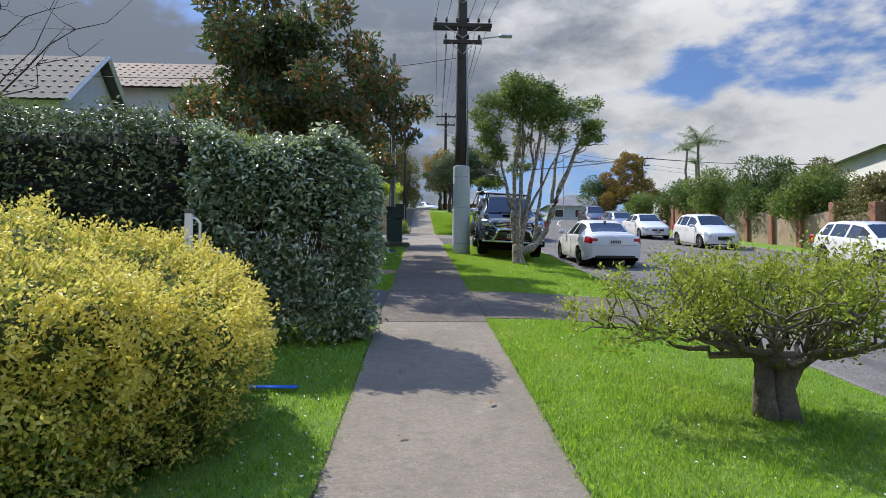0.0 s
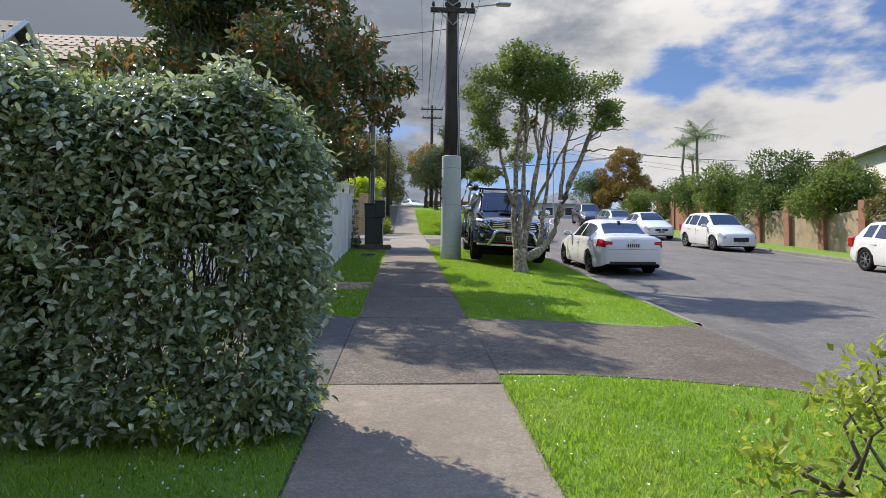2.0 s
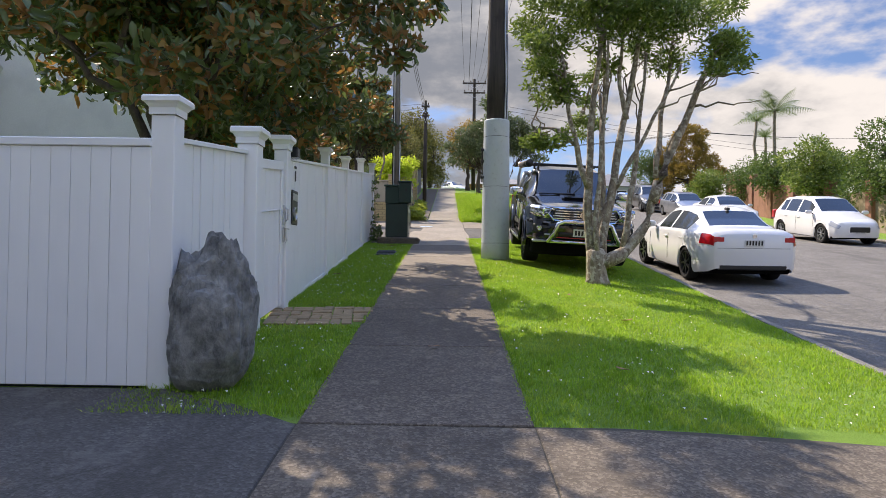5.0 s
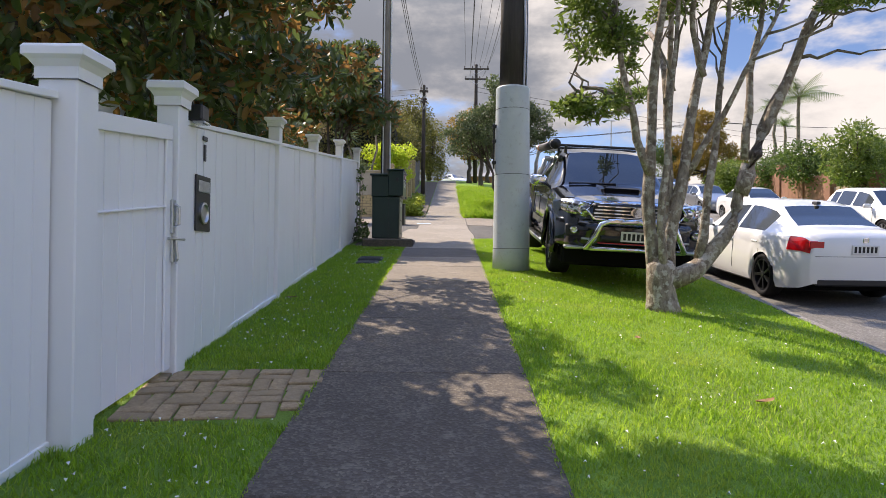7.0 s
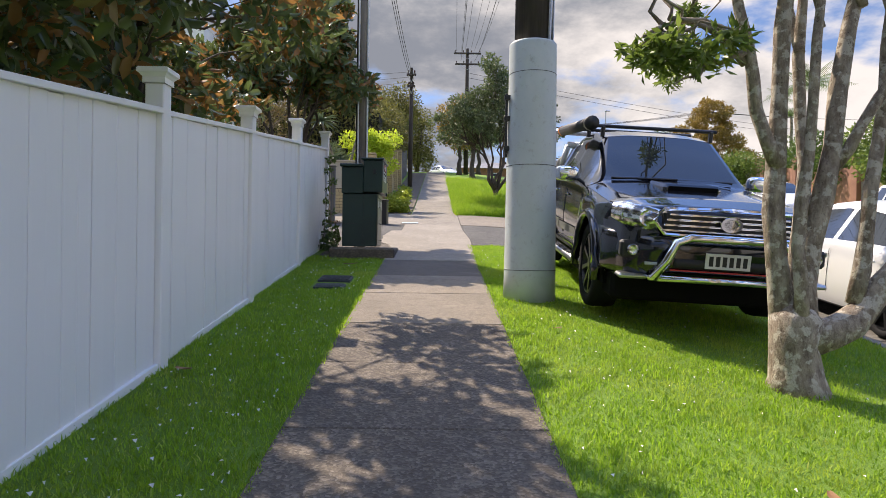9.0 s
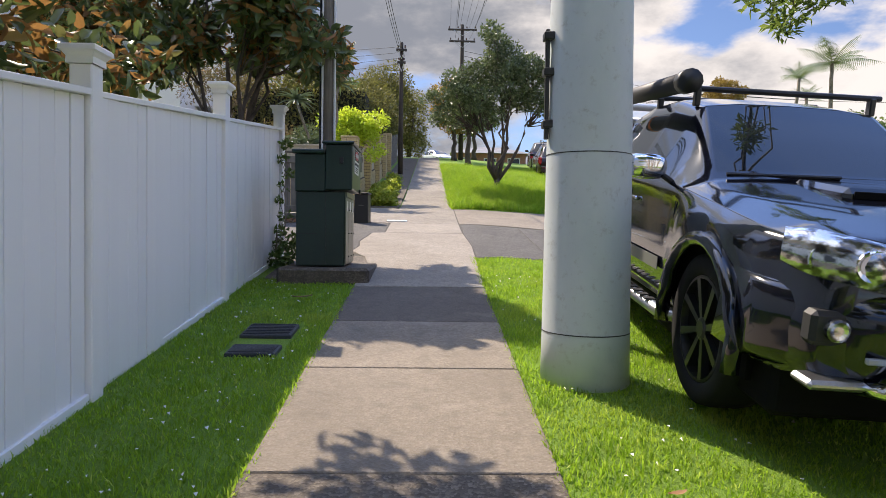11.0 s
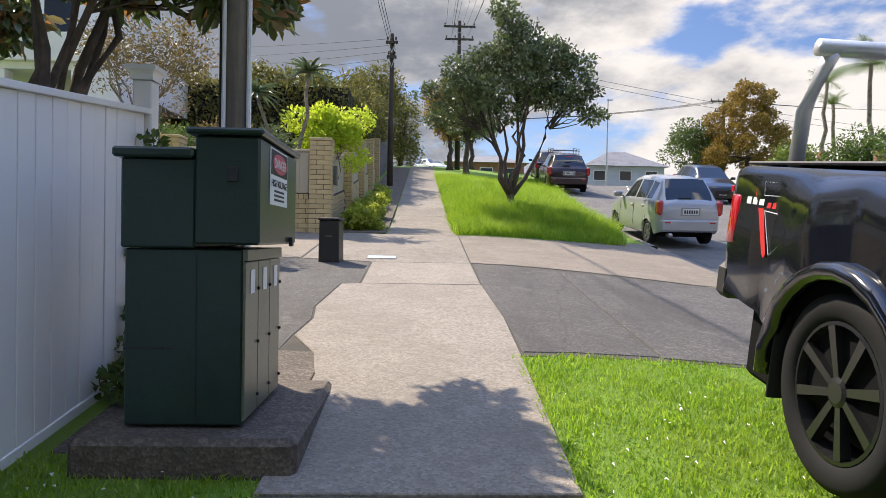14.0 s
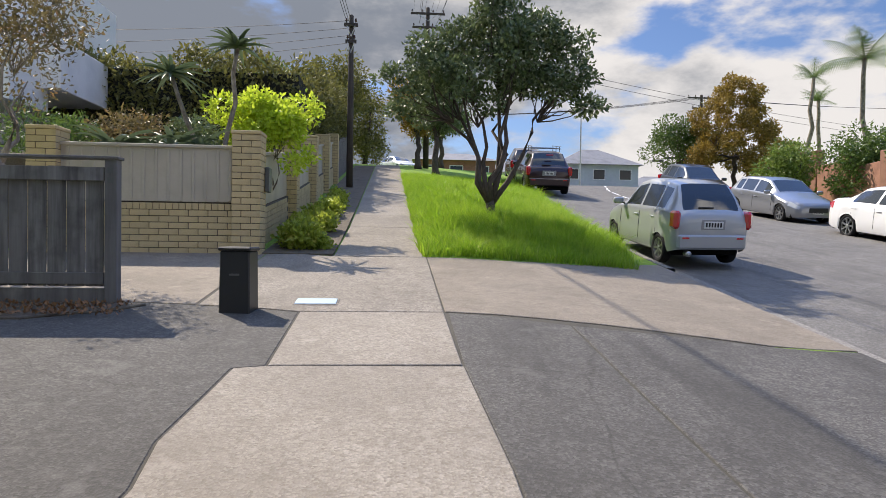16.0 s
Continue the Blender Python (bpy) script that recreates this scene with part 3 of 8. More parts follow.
plate([(PL, 8.36), (0.92, 8.36), (0.92, 8.79), (3.9, 8.66), (3.9, 11.5), (PL, 11.5), (-1.4, 11.6), (-1.4, 8.5)], M_crack, drive, "joint_bed", 0.002)
plate([(-1.62, 24.0), (PL - 0.01, 24.0), (PL - 0.01, 25.75), (-0.64, 25.75), (-0.9, 25.78), (-1.62, 25.6)], M_path_dark, drive, "paving_slab", 0.006, "mossy concrete apron")
drive2 = thing("driveway", 0, 30, gz(0, 30), "patched asphalt and concrete driveway crossing the footpath", "driveway", kind="structure")
plate([(0.98, 25.80), (2.05, 25.78), (2.06, 28.0), (2.10, 29.92), (0.95, 30.30), (0.92, 28.57), (0.98, 26.9)], M_drive, drive2, "asphalt_patch", 0.009, "dark grey asphalt patch")
plate([(2.07, 25.76), (3.0, 25.7), (4.72, 25.5), (4.84, 29.6), (3.98, 29.6), (2.12, 29.9), (2.08, 28.0)], M_drive, drive2, "asphalt_patch", 0.010, "grey asphalt patch")
plate([(0.92, 30.34), (2.6, 30.0), (3.98, 29.64), (4.84, 29.64), (5.1, 34.9), (2.3, 34.05), (0.95, 34.12)], M_path, drive2, "paving_slab", 0.014, "pale concrete crossing strip")
plate([(-1.6, 30.6), (-0.9, 30.45), (PL, 30.32), (PR, 30.33), (0.93, 34.12), (PL, 34.12), (-1.0, 34.3), (-1.60, 34.3)], M_drive_pale, drive2, "paving_slab", 0.012, "rough pebbled concrete")
plate([(-6.0, 24.9), (-1.1, 25.6), (-0.9, 25.8), (-0.88, 26.2), (-0.82, 26.8), (-0.88, 27.3), (-0.82, 28.0), (-0.78, 28.54), (-0.55, 28.6), (-0.55, 30.3), (-0.92, 30.43), (-1.6, 30.58), (-2.4, 30.72), (-6.0, 30.9)], M_drive, drive2, "asphalt_patch", 0.008, "cracked grey asphalt")
plate([(-6.0, 30.94), (-2.42, 30.75), (-1.64, 30.63), (-1.62, 34.35), (-6.0, 34.35)], M_path, drive2, "paving_slab", 0.010, "pale concrete")

plate([(-5.9, 25.3), (-0.9, 25.77), (0.95, 25.70), (4.7, 25.6), (4.9, 34.2), (PL, 34.3), (-1.6, 33.5), (-5.9, 33.4)], M_crack, drive2, "joint_bed", 0.002)

# ---- grass ----


def blades(name, regions, per_m2, h, w, mat, label, seed, lean=0.35, keep=None):
    """Single grass blades, each one bent strip of two faces."""
    rg = np.random.default_rng(seed)
    P = []
    for x0, x1, y0, y1, k in regions:
        n = int((x1 - x0) * (y1 - y0) * per_m2 * k)
        q = np.stack([rg.uniform(x0, x1, n), rg.uniform(y0, y1, n)], 1)
        P.append(q)
    P = np.concatenate(P)
    if keep is not None:
        P = P[keep(P[:, 0], P[:, 1])]
    n = len(P)
    tab_y = np.linspace(-10, 70, 1601)
    z = np.interp(P[:, 1], tab_y, [gz(1.0, v) for v in tab_y])
    z = z - 0.2 * np.clip((P[:, 0] - 1.4) / 3.2, 0, 1) ** 1.3
    far = P[:, 1] > 34
    z[far] = [gz(u_, v_) for u_, v_ in P[far]]
    a = rg.uniform(0, 2 * np.pi, n)
    patch = 0.5 + 0.5 * np.sin(P[:, 0] * 5.1 + 2 * np.sin(P[:, 1] * 2.3)) * np.sin(P[:, 1] * 4.3 + 2 * np.sin(P[:, 0] * 3.1))
    H = h * rg.uniform(0.4, 1.2, n) * (0.65 + 0.75 * patch)
    W = w * rg.uniform(0.6, 1.3, n)
    u = np.stack([np.cos(a), np.sin(a), np.zeros(n)], 1)
    lx = rg.normal(0, lean, (n, 2))
    base = np.stack([P[:, 0], P[:, 1], z - 0.004], 1)
    mid = base + np.stack([lx[:, 0] * H * 0.3, lx[:, 1] * H * 0.3, H * 0.6], 1)
    tip = base + np.stack([lx[:, 0] * H, lx[:, 1] * H, H], 1)
    V = np.stack([base - u * W[:, None] / 2, base + u * W[:, None] / 2, mid + u * W[:, None] * 0.4, mid - u * W[:, None] * 0.4, tip], 1).reshape(-1, 3)
    k = np.arange(n)[:, None] * 5
    loops = np.concatenate([k + [0, 1, 2, 3], k + [3, 2, 4]], 1).ravel()
    return raw_mesh(name, V, loops, np.tile([4, 3], n), mat, label)


def raw_mesh(name, V, loops, sizes, mat, label="", parent=None):
    me = bpy.data.meshes.new(name)
    me.vertices.add(len(V))
    me.vertices.foreach_set("co", V.astype(np.float32).ravel())
    me.loops.add(len(loops))
    me.loops.foreach_set("vertex_index", loops.astype(np.int32))
    me.polygons.add(len(sizes))
    st = np.concatenate([[0], np.cumsum(sizes)[:-1]])
    me.polygons.foreach_set("loop_start", st.astype(np.int32))
    me.update(calc_edges=True)
    me.materials.append(mat)
    ob = new(name, me)
    ob.parent = parent
    if label:
        ob["label"] = label
    return ob


def lawn_keep(x, y):
    k = np.ones(len(x), bool)
    k &= ~((x > PL + 0.03) & (x < PR - 0.03))
    k &= ~((y > np.where(x > 0, 8.70 - 0.03 * (x - PR), 8.42)) & (y < 11.45))
    k &= x < np.interp(y, [r[0] for r in KL], [r[1] for r in KL]) - 0.17
    k &= ~((x < PL) & (x > -1.62) & (y > 14.25) & (y < 15.25))
    k &= ~((x < -0.45) & (y > 24.0))
    k &= ~((x - 1.33) ** 2 + (y - 21.1) ** 2 < 0.25 ** 2)
    k &= ~((x > -1.2) & (x < -0.75) & (y > 21.1) & (y < 22.0))
    return k


grass = blades("lawn_grass", [(-2.2, -0.48, 2.0, 8.4, 0.8), (-1.9, -0.48, 11.6, 24.5, 1.2), (0.86, 2.4, 2.0, 8.72, 1.3), (2.4, 4.2, 2.0, 8.66, 0.9), (0.86, 2.4, 11.5, 25.7, 1.25), (2.4, 4.6, 11.7, 25.72, 0.9)], 2900, 0.038, 0.0075,
               M_blade, "", 3, 0.5, lawn_keep)
tagged(grass, "short mown green grass blades on the berm", "grass", kind="stuff")


def tall_keep(x, y):
    edge = np.interp(y, [r[0] for r in KL], [r[1] for r in KL])
    return (x < edge - 0.2 - 0.6 * np.clip((37.5 - y) / 3, 0, 1)) & (x > 0.86 + 0.06 * np.sin(y * 3))


tall = blades("long_grass", [(0.85, 5.4, 34.15, 37.5, 1.0), (0.85, 6.0, 37.5, 44, 0.6), (0.85, 6.6, 44, 54, 0.4)], 1700, 0.27, 0.012, M_blade_long, "", 8, 0.55, tall_keep)
tagged(tall, "long unmown bright green grass round the tree", "grass", kind="stuff")
rg = np.random.default_rng(11)
n = 1300
xs = np.where(rg.random(n) < 0.5, rg.uniform(-1.5, -0.6, n), rg.uniform(0.95, 3.6, n))
ys_ = rg.uniform(2, 25, n)
ok = lawn_keep(xs, ys_)
xs, ys_ = xs[ok], ys_[ok]
n = len(xs)
a_ = rg.uniform(0, 6.28, (n, 1)) + np.array([[0, 1.57, 3.14, 4.71]])
r_ = rg.uniform(0.005, 0.013, (n, 1))
V = np.stack([xs[:, None] + np.cos(a_) * r_, ys_[:, None] + np.sin(a_) * r_, (S * ys_ - 0.2 * np.clip((xs - 1.4) / 3.2, 0, 1) ** 1.3)[:, None] + 0.036 + 0.008 * np.sin(a_ * 2)], 2).reshape(-1, 3)
tagged(raw_mesh("daisy_petals", V, np.arange(4 * n), np.full(n, 4), M_petal), "small white petals scattered over the lawn", "petals", kind="stuff")

# ---- foliage ----


def leaf_mesh(name, P, N, length, width, mat, parent=None, seed=1, fold=0.25, spread=0.9, label="", fine=False):
    """Folded leaves at P, turned outward along N; long and narrow, each with its own lean."""
    rg = np.random.default_rng(seed)
    n = len(P)
    d = N * 0.55 + rg.normal(0, spread, (n, 3)) * 0.6
    d /= np.linalg.norm(d, axis=1)[:, None] + 1e-9
    w = np.cross(d, N + rg.normal(0, 0.5, (n, 3)))
    w /= np.linalg.norm(w, axis=1)[:, None] + 1e-9
    u = np.cross(w, d)
    L = (length * rg.uniform(0.6, 1.25, n))[:, None]
    W = (width * rg.uniform(0.7, 1.2, n))[:, None]
    k = np.arange(n)[:, None]
    if fine:
        V = np.stack([P, P + d * L * 0.3 - w * W * 0.45 + u * W * fold, P + d * L * 0.7 - w * W * 0.42 + u * W * fold * 0.8, P + d * L - u * L * 0.12,
                      P + d * L * 0.7 + w * W * 0.42 + u * W * fold * 0.8, P + d * L * 0.3 + w * W * 0.45 + u * W * fold, P + d * L * 0.5], 1).reshape(-1, 3)
        loops = np.concatenate([k * 7 + [0, 6, 2, 1], k * 7 + [6, 3, 2], k * 7 + [0, 5, 4, 6], k * 7 + [6, 4, 3]], 1).ravel()
        return raw_mesh(name, V, loops, np.tile([4, 3, 4, 3], n), mat, label, parent)
    V = np.stack([P, P + d * L * 0.5 - w * W * 0.5 + u * W * fold, P + d * L, P + d * L * 0.5 + w * W * 0.5 + u * W * fold], 1).reshape(-1, 3)
    loops = np.concatenate([k * 4 + [0, 2, 1], k * 4 + [0, 3, 2]], 1).ravel()
    return raw_mesh(name, V, loops, np.tile([3, 3], n), mat, label, parent)


def blade_leaves(name, P, N, length, width, mat, parent, seed, up=0.55, loose=0.55):
    """Oval leaves whose upper sides face outward and up, each arched along its midrib."""
    rg = np.random.default_rng(seed)
    n = len(P)
    u = N * 0.55 + [0, 0, up] + rg.normal(0, loose, (n, 3))
    u /= np.linalg.norm(u, axis=1)[:, None] + 1e-9
    d = N * 0.45 + rg.normal(0, 0.75, (n, 3)) + [0, 0, 0.1]
    d -= u * np.sum(d * u, axis=1)[:, None]
    d /= np.linalg.norm(d, axis=1)[:, None] + 1e-9
    w = np.cross(u, d)
    L = (length * rg.uniform(0.55, 1.2, n))[:, None]
    W = (width * rg.uniform(0.7, 1.2, n))[:, None]
    f = rg.uniform(0.05, 0.3, (n, 1))
    V = np.stack([P, P + d * L * 0.28 - w * W * 0.46 + u * W * f, P + d * L * 0.68 - w * W * 0.42 + u * W * f * 0.8, P + d * L - u * L * 0.14,
                  P + d * L * 0.68 + w * W * 0.42 + u * W * f * 0.8, P + d * L * 0.28 + w * W * 0.46 + u * W * f, P + d * L * 0.5], 1).reshape(-1, 3)
    k = np.arange(n)[:, None]
    loops = np.concatenate([k * 7 + [0, 6, 2, 1], k * 7 + [6, 3, 2], k * 7 + [0, 5, 4, 6], k * 7 + [6, 4, 3]], 1).ravel()
    return raw_mesh(name, V, loops, np.tile([4, 3, 4, 3], n), mat, "", parent)


def clump_points(clumps, n, seed, inner=0.55, flat=0.8):
    """Points and outward directions on the shells of clumps (x, y, z, r)."""
    rg = np.random.default_rng(seed)
    C = np.array(clumps, float)
    wgt = C[:, 3] ** 2
    pick = rg.choice(len(C), n, p=wgt / wgt.sum())
    d = rg.normal(0, 1, (n, 3))
    d /= np.linalg.norm(d, axis=1)[:, None]
    r = C[pick, 3] * rg.uniform(inner, 1.08, n) * (1 + 0.16 * np.sin(d[:, 0] * 5 + pick) * np.cos(d[:, 1] * 6 + 2 * pick))
    P = C[pick, :3] + d * r[:, None] * [1, 1, flat]
    return P, d


def cloud(cx, cy, cz, rx, ry, rz, n, r0, r1, seed, low=-1.0, shell=0.5):
    """Centres of foliage clumps that fill an uneven ellipsoid."""
    q = random.Random(seed)
    out = []
    while len(out) < n:
        v = Vector((q.gauss(0, 1), q.gauss(0, 1), q.gauss(0, 1))).normalized() * q.uniform(shell, 1.0)
        if v.z < low:
            continue
        out.append((cx + v.x * rx, cy + v.y * ry, cz + v.z * rz, q.uniform(r0, r1)))
    return out


def limb(p, q, r0, r1, seed, bend=0.12, n=6):
    """Points and radii of a crooked branch from p to q."""
    rr = random.Random(seed)
    p, q = Vector(p), Vector(q)
    span = (q - p).length
    pts, rad = [], []
    for k in range(n + 1):
        f = k / n
        j = Vector((rr.uniform(-1, 1), rr.uniform(-1, 1), rr.uniform(-0.6, 0.6))) * bend * span * math.sin(math.pi * f) * 0.6
        pts.append(p.lerp(q, f) + j)
        rad.append(r0 + (r1 - r0) * f ** 0.8)
    return pts, rad


def branchwork(trunk_pts, trunk_r, forks, seed, twig_to=(), bark_seg=8):
    bm = tube(trunk_pts, trunk_r, 10)
    for i, (p, q, r0, r1) in enumerate(forks):
        pts, rad = limb(p, q, r0, r1, seed + i)
        tube(pts, rad, bark_seg, bm)
    for i, (p, q, r0) in enumerate(twig_to):
        pts, rad = limb(p, q, r0, 0.004, seed + 100 + i, 0.18, 4)
        tube(pts, rad, 4, bm)
    return bm


def tree(name, x, y, height, clumps, leaf_n, leaf_l, leaf_w, mat, bark, trunk_r, label, category="tree", seed=1, forks=5, group="", fork_at=0.35, lean=(0, 0), twigs=True, fine=False, inner=0.55, flat=0.8):
    """clumps are relative to the tree's foot."""
    t = thing(name, x, y, gz(x, y) - 0.05, label, category, group)
    rr = random.Random(seed)
    top = Vector((lean[0], lean[1], height * fork_at))
    tp, tr = limb((0, 0, 0), top, trunk_r * 1.15, trunk_r * 0.8, seed, 0.08)
    tr[0] = trunk_r * 1.7
    tr[1] = trunk_r * 1.15
    big = sorted(clumps, key=lambda c: -c[3])[:max(forks, 1)]
    fk = [(tp[-1] - Vector((0, 0, 0.1)), (c[0], c[1], c[2]), trunk_r * rr.uniform(0.45, 0.65), trunk_r * 0.12) for c in big]
    tw = []
    if twigs:
        for c in clumps:
            b = min(big, key=lambda k: (Vector(k[:3]) - Vector(c[:3])).length)
            tw.append((tp[-1].lerp(Vector(b[:3]), 0.6), c[:3], trunk_r * 0.16))
    part("trunk", branchwork(tp, tr, fk, seed, tw), bark, t, smooth=True)
    P, N = clump_points(clumps, leaf_n, seed + 7, inner, flat)
    leaf_mesh("crown", P, N, leaf_l, leaf_w, mat, t, seed + 9, fine=fine)
    return t


def mound_points(n, seed, fx, amp=0.05):
    """Points on the upper half of a mound; fx maps a direction to a place."""
    rg = np.random.default_rng(seed)
    d = rg.normal(0, 1, (n, 3))
    d[:, 2] = np.abs(d[:, 2])
    d /= np.linalg.norm(d, axis=1)[:, None]
    return d, fx(d) + rg.normal(0, amp, (n, 3))


# golden shrub beside the path
gold = thing("golden_shrub", -2.85, 4.2, gz(0, 4.2), "rounded golden-yellow variegated garden shrub on the lawn edge", "shrub")


def gold_shape(d, k=1.0):
    a = np.sign(d) * np.abs(d) ** 0.8
    lump = 1 + 0.055 * np.sin(d[:, :1] * 19 + d[:, 2:] * 13) * np.cos(d[:, 1:2] * 17 + d[:, 2:] * 11) + 0.08 * np.sin(d[:, :1] * 7 + 1) * np.cos(d[:, 1:2] * 6) + 0.05 * np.sin(d[:, 2:] * 9 + d[:, :1] * 4)
    p = a * [1.76, 1.66, 1.30] * lump * k
    p[:, 2] += 0.02 - 0.1123 * 0 + S * p[:, 1]
    # the lower skirt draws in a little
    p[:, :2] *= (0.90 + 0.10 * np.clip(d[:, 2:] * 3, 0, 1))
    return p


rg = np.random.default_rng(21)
d, p = mound_points(2300, 21, gold_shape, 0.045)
pick = rg.integers(0, len(p), 78000)
e = rg.normal(0, 1, (len(pick), 3))
e /= np.linalg.norm(e, axis=1)[:, None]
P = p[pick] + e * (0.072 * rg.uniform(0.4, 1.1, (len(pick), 1)))
# greener leaves low down; their colour also carries the shade below the lit top
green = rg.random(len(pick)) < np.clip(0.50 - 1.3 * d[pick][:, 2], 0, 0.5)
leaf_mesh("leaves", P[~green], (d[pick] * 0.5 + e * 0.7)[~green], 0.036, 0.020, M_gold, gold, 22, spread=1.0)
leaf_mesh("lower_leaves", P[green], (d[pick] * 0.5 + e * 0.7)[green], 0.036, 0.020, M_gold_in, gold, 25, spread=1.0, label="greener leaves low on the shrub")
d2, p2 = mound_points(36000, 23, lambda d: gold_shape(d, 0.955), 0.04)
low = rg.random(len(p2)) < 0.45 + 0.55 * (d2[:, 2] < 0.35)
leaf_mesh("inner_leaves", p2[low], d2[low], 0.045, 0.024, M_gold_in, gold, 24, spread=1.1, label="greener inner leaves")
# solid dark core, added as painted shade between the outer leaf clusters
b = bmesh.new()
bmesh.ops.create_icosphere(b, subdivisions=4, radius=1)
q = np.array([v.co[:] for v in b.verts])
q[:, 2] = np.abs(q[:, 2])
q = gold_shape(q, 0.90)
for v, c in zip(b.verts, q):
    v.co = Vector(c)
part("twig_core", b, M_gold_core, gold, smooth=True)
bm = bmesh.new()
rr = random.Random(4)
for k in range(110):
    a_, e_ = rr.uniform(0, 6.28), rr.uniform(0.15, 1.4)
    v = np.array([[math.cos(a_) * math.cos(e_), math.sin(a_) * math.cos(e_), math.sin(e_)]])
    o, o2 = Vector(gold_shape(v, 0.85)[0]), Vector(gold_shape(v, 1.05)[0])
    tube([o, o2], [0.004, 0.002], 4, bm)
tagged(part("shoot_mass", bm, M_twig, gold), kind="stuff")

# clipped dark hedge, its end beside the drive
hedge = thing("clipped_hedge", -0.6, 7.6, gz(0, 7.6), "dense clipped dark-green hedge with silvery new shoots on top", "hedge")


def hedge_surface(n, seed, x0, x1, y0, y1, hfun, amp):
    """Points on the front, end and top of a hedge with rounded shoulders, seen from its foot."""
    rg = np.random.default_rng(seed)
    u, v, w = rg.uniform(x0, x1, n), rg.uniform(y0, y1, n), rg.uniform(0, 1, n)
    face = rg.choice(4, n, p=[0.40, 0.24, 0.24, 0.12])
    P, N = np.zeros((n, 3)), np.zeros((n, 3))
    H = hfun(u)
    f = face == 0
    P[f] = np.stack([u, np.full(n, y0), w * H], 1)[f]
    N[f] = (0, -1, 0.1)
    f = face == 1
    P[f] = np.stack([np.full(n, x1), v, w * hfun(np.full(n, x1))], 1)[f]
    N[f] = (1, 0, 0.1)
    f = face == 2
    P[f] = np.stack([u, v, H], 1)[f]
    N[f] = (0, 0, 1)
    f = face == 3
    P[f] = np.stack([u, np.full(n, y1), w * H], 1)[f]
    N[f] = (0, 1, 0.1)
    # round the shoulders and draw in the foot
    H = hfun(P[:, 0])
    r = 0.42
    cx = np.minimum(P[:, 0], x1 - r)
    cy = np.clip(P[:, 1], y0 + r, y1 - r)
    cz = np.minimum(P[:, 2], H - r)
    D = P - np.stack([cx, cy, cz], 1)
    ln = np.linalg.norm(D, axis=1)[:, None] + 1e-6
    R = np.minimum(ln, r)
    P = np.stack([cx, cy, cz], 1) + D / ln * R
    N = np.where(ln > 0.02, D / ln * 0.8 + N * 0.2, N)
    lump = 0.07 * np.sin(P[:, 0] * 4.1 + P[:, 2] * 3) * np.cos(P[:, 2] * 4.7 + P[:, 1] * 3.3) + 0.04 * np.sin(P[:, 0] * 11 + P[:, 2] * 9)
    P = P + N * (lump[:, None] + rg.normal(0, amp, (n, 1)))
    P[:, 1] -= 0.05 * np.clip(P[:, 2], 0, 1) * (P[:, 1] < (y0 + y1) / 2)
    P[:, 0] -= 0.13 * np.clip(1.1 - P[:, 2], 0, 1) * (P[:, 0] > x1 - 0.6)
    # thin places low down, where the light comes through
    thin = np.sin(P[:, 0] * 6.3 + 1.5 * np.sin(P[:, 2] * 5)) * np.cos(P[:, 2] * 7.1 + 1.3 * np.sin(P[:, 0] * 4)) 
    keep = rg.random(n) > np.clip(0.16 + 0.8 * thin, 0, 0.9) * np.clip((1.75 - P[:, 2]) * 1.6, 0, 1)
    return P[keep], N[keep]


front_h = lambda x: 2.20 + 0.05 * np.sin(x * 2.1) + 0.10 * np.clip(-x - 2.0, 0, 5) - 0.22 * np.clip((x + 0.55) / 0.6, 0, 1) ** 2
P, N = hedge_surface(24000, 31, -1.9, 0.06, -0.55, 0.36, front_h, 0.075)
blade_leaves("leaves", P, N, 0.078, 0.034, M_hedge, hedge, 32, 0.7, 0.6)
# inner leaves use a darkened copy of the leaf colour, standing for shade
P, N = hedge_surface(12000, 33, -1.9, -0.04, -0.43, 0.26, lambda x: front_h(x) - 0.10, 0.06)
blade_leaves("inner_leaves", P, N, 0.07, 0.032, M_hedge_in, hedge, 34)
P, N = hedge_surface(420, 39, -1.85, 0.03, -0.5, 0.3, front_h, 0.02)
bm = bmesh.new()
rr = random.Random(19)
for p_, n_ in zip(P, N):
    p_, n_ = Vector(p_), Vector(n_)
    way = Vector((rr.gauss(0, 0.35), rr.gauss(0, 0.25), 1.0)) * rr.uniform(0.16, 0.42)
    tube([p_ - n_ * 0.08 - way * 0.5, p_ + n_ * 0.01, p_ + n_ * rr.uniform(0.02, 0.07) + way * 0.5], [0.0045, 0.0035, 0.002], 4, bm)
tagged(part("stem_mass", bm, M_stem, hedge, "pale brown stems between the leaves"), kind="stuff")
P, N = hedge_surface(26000, 35, -8.5, -1.7, -0.35, 0.9, lambda x: front_h(x) + 0.22, 0.06)
blade_leaves("long_run_leaves", P, N, 0.085, 0.036, M_hedge_run, hedge, 36)
rg = np.random.default_rng(37)
n = 1500
P = np.stack([rg.uniform(-1.9, 0.02, n), rg.uniform(-0.5, 0.3, n), np.zeros(n)], 1)
e = np.minimum(np.minimum(0.08 - P[:, 0], P[:, 1] + 0.55), 0.42)
P[:, 2] = front_h(P[:, 0]) - 0.42 + np.sqrt(np.maximum(0.42 ** 2 - (0.42 - np.maximum(e, 0)) ** 2, 0)) + rg.uniform(-0.02, 0.10, n)
leaf_mesh("shoot_mass", P, np.tile([0, -0.2, 1.0], (n, 1)), 0.06, 0.026, M_hedge_tip, hedge, 38, spread=0.4, label="pale new shoots")
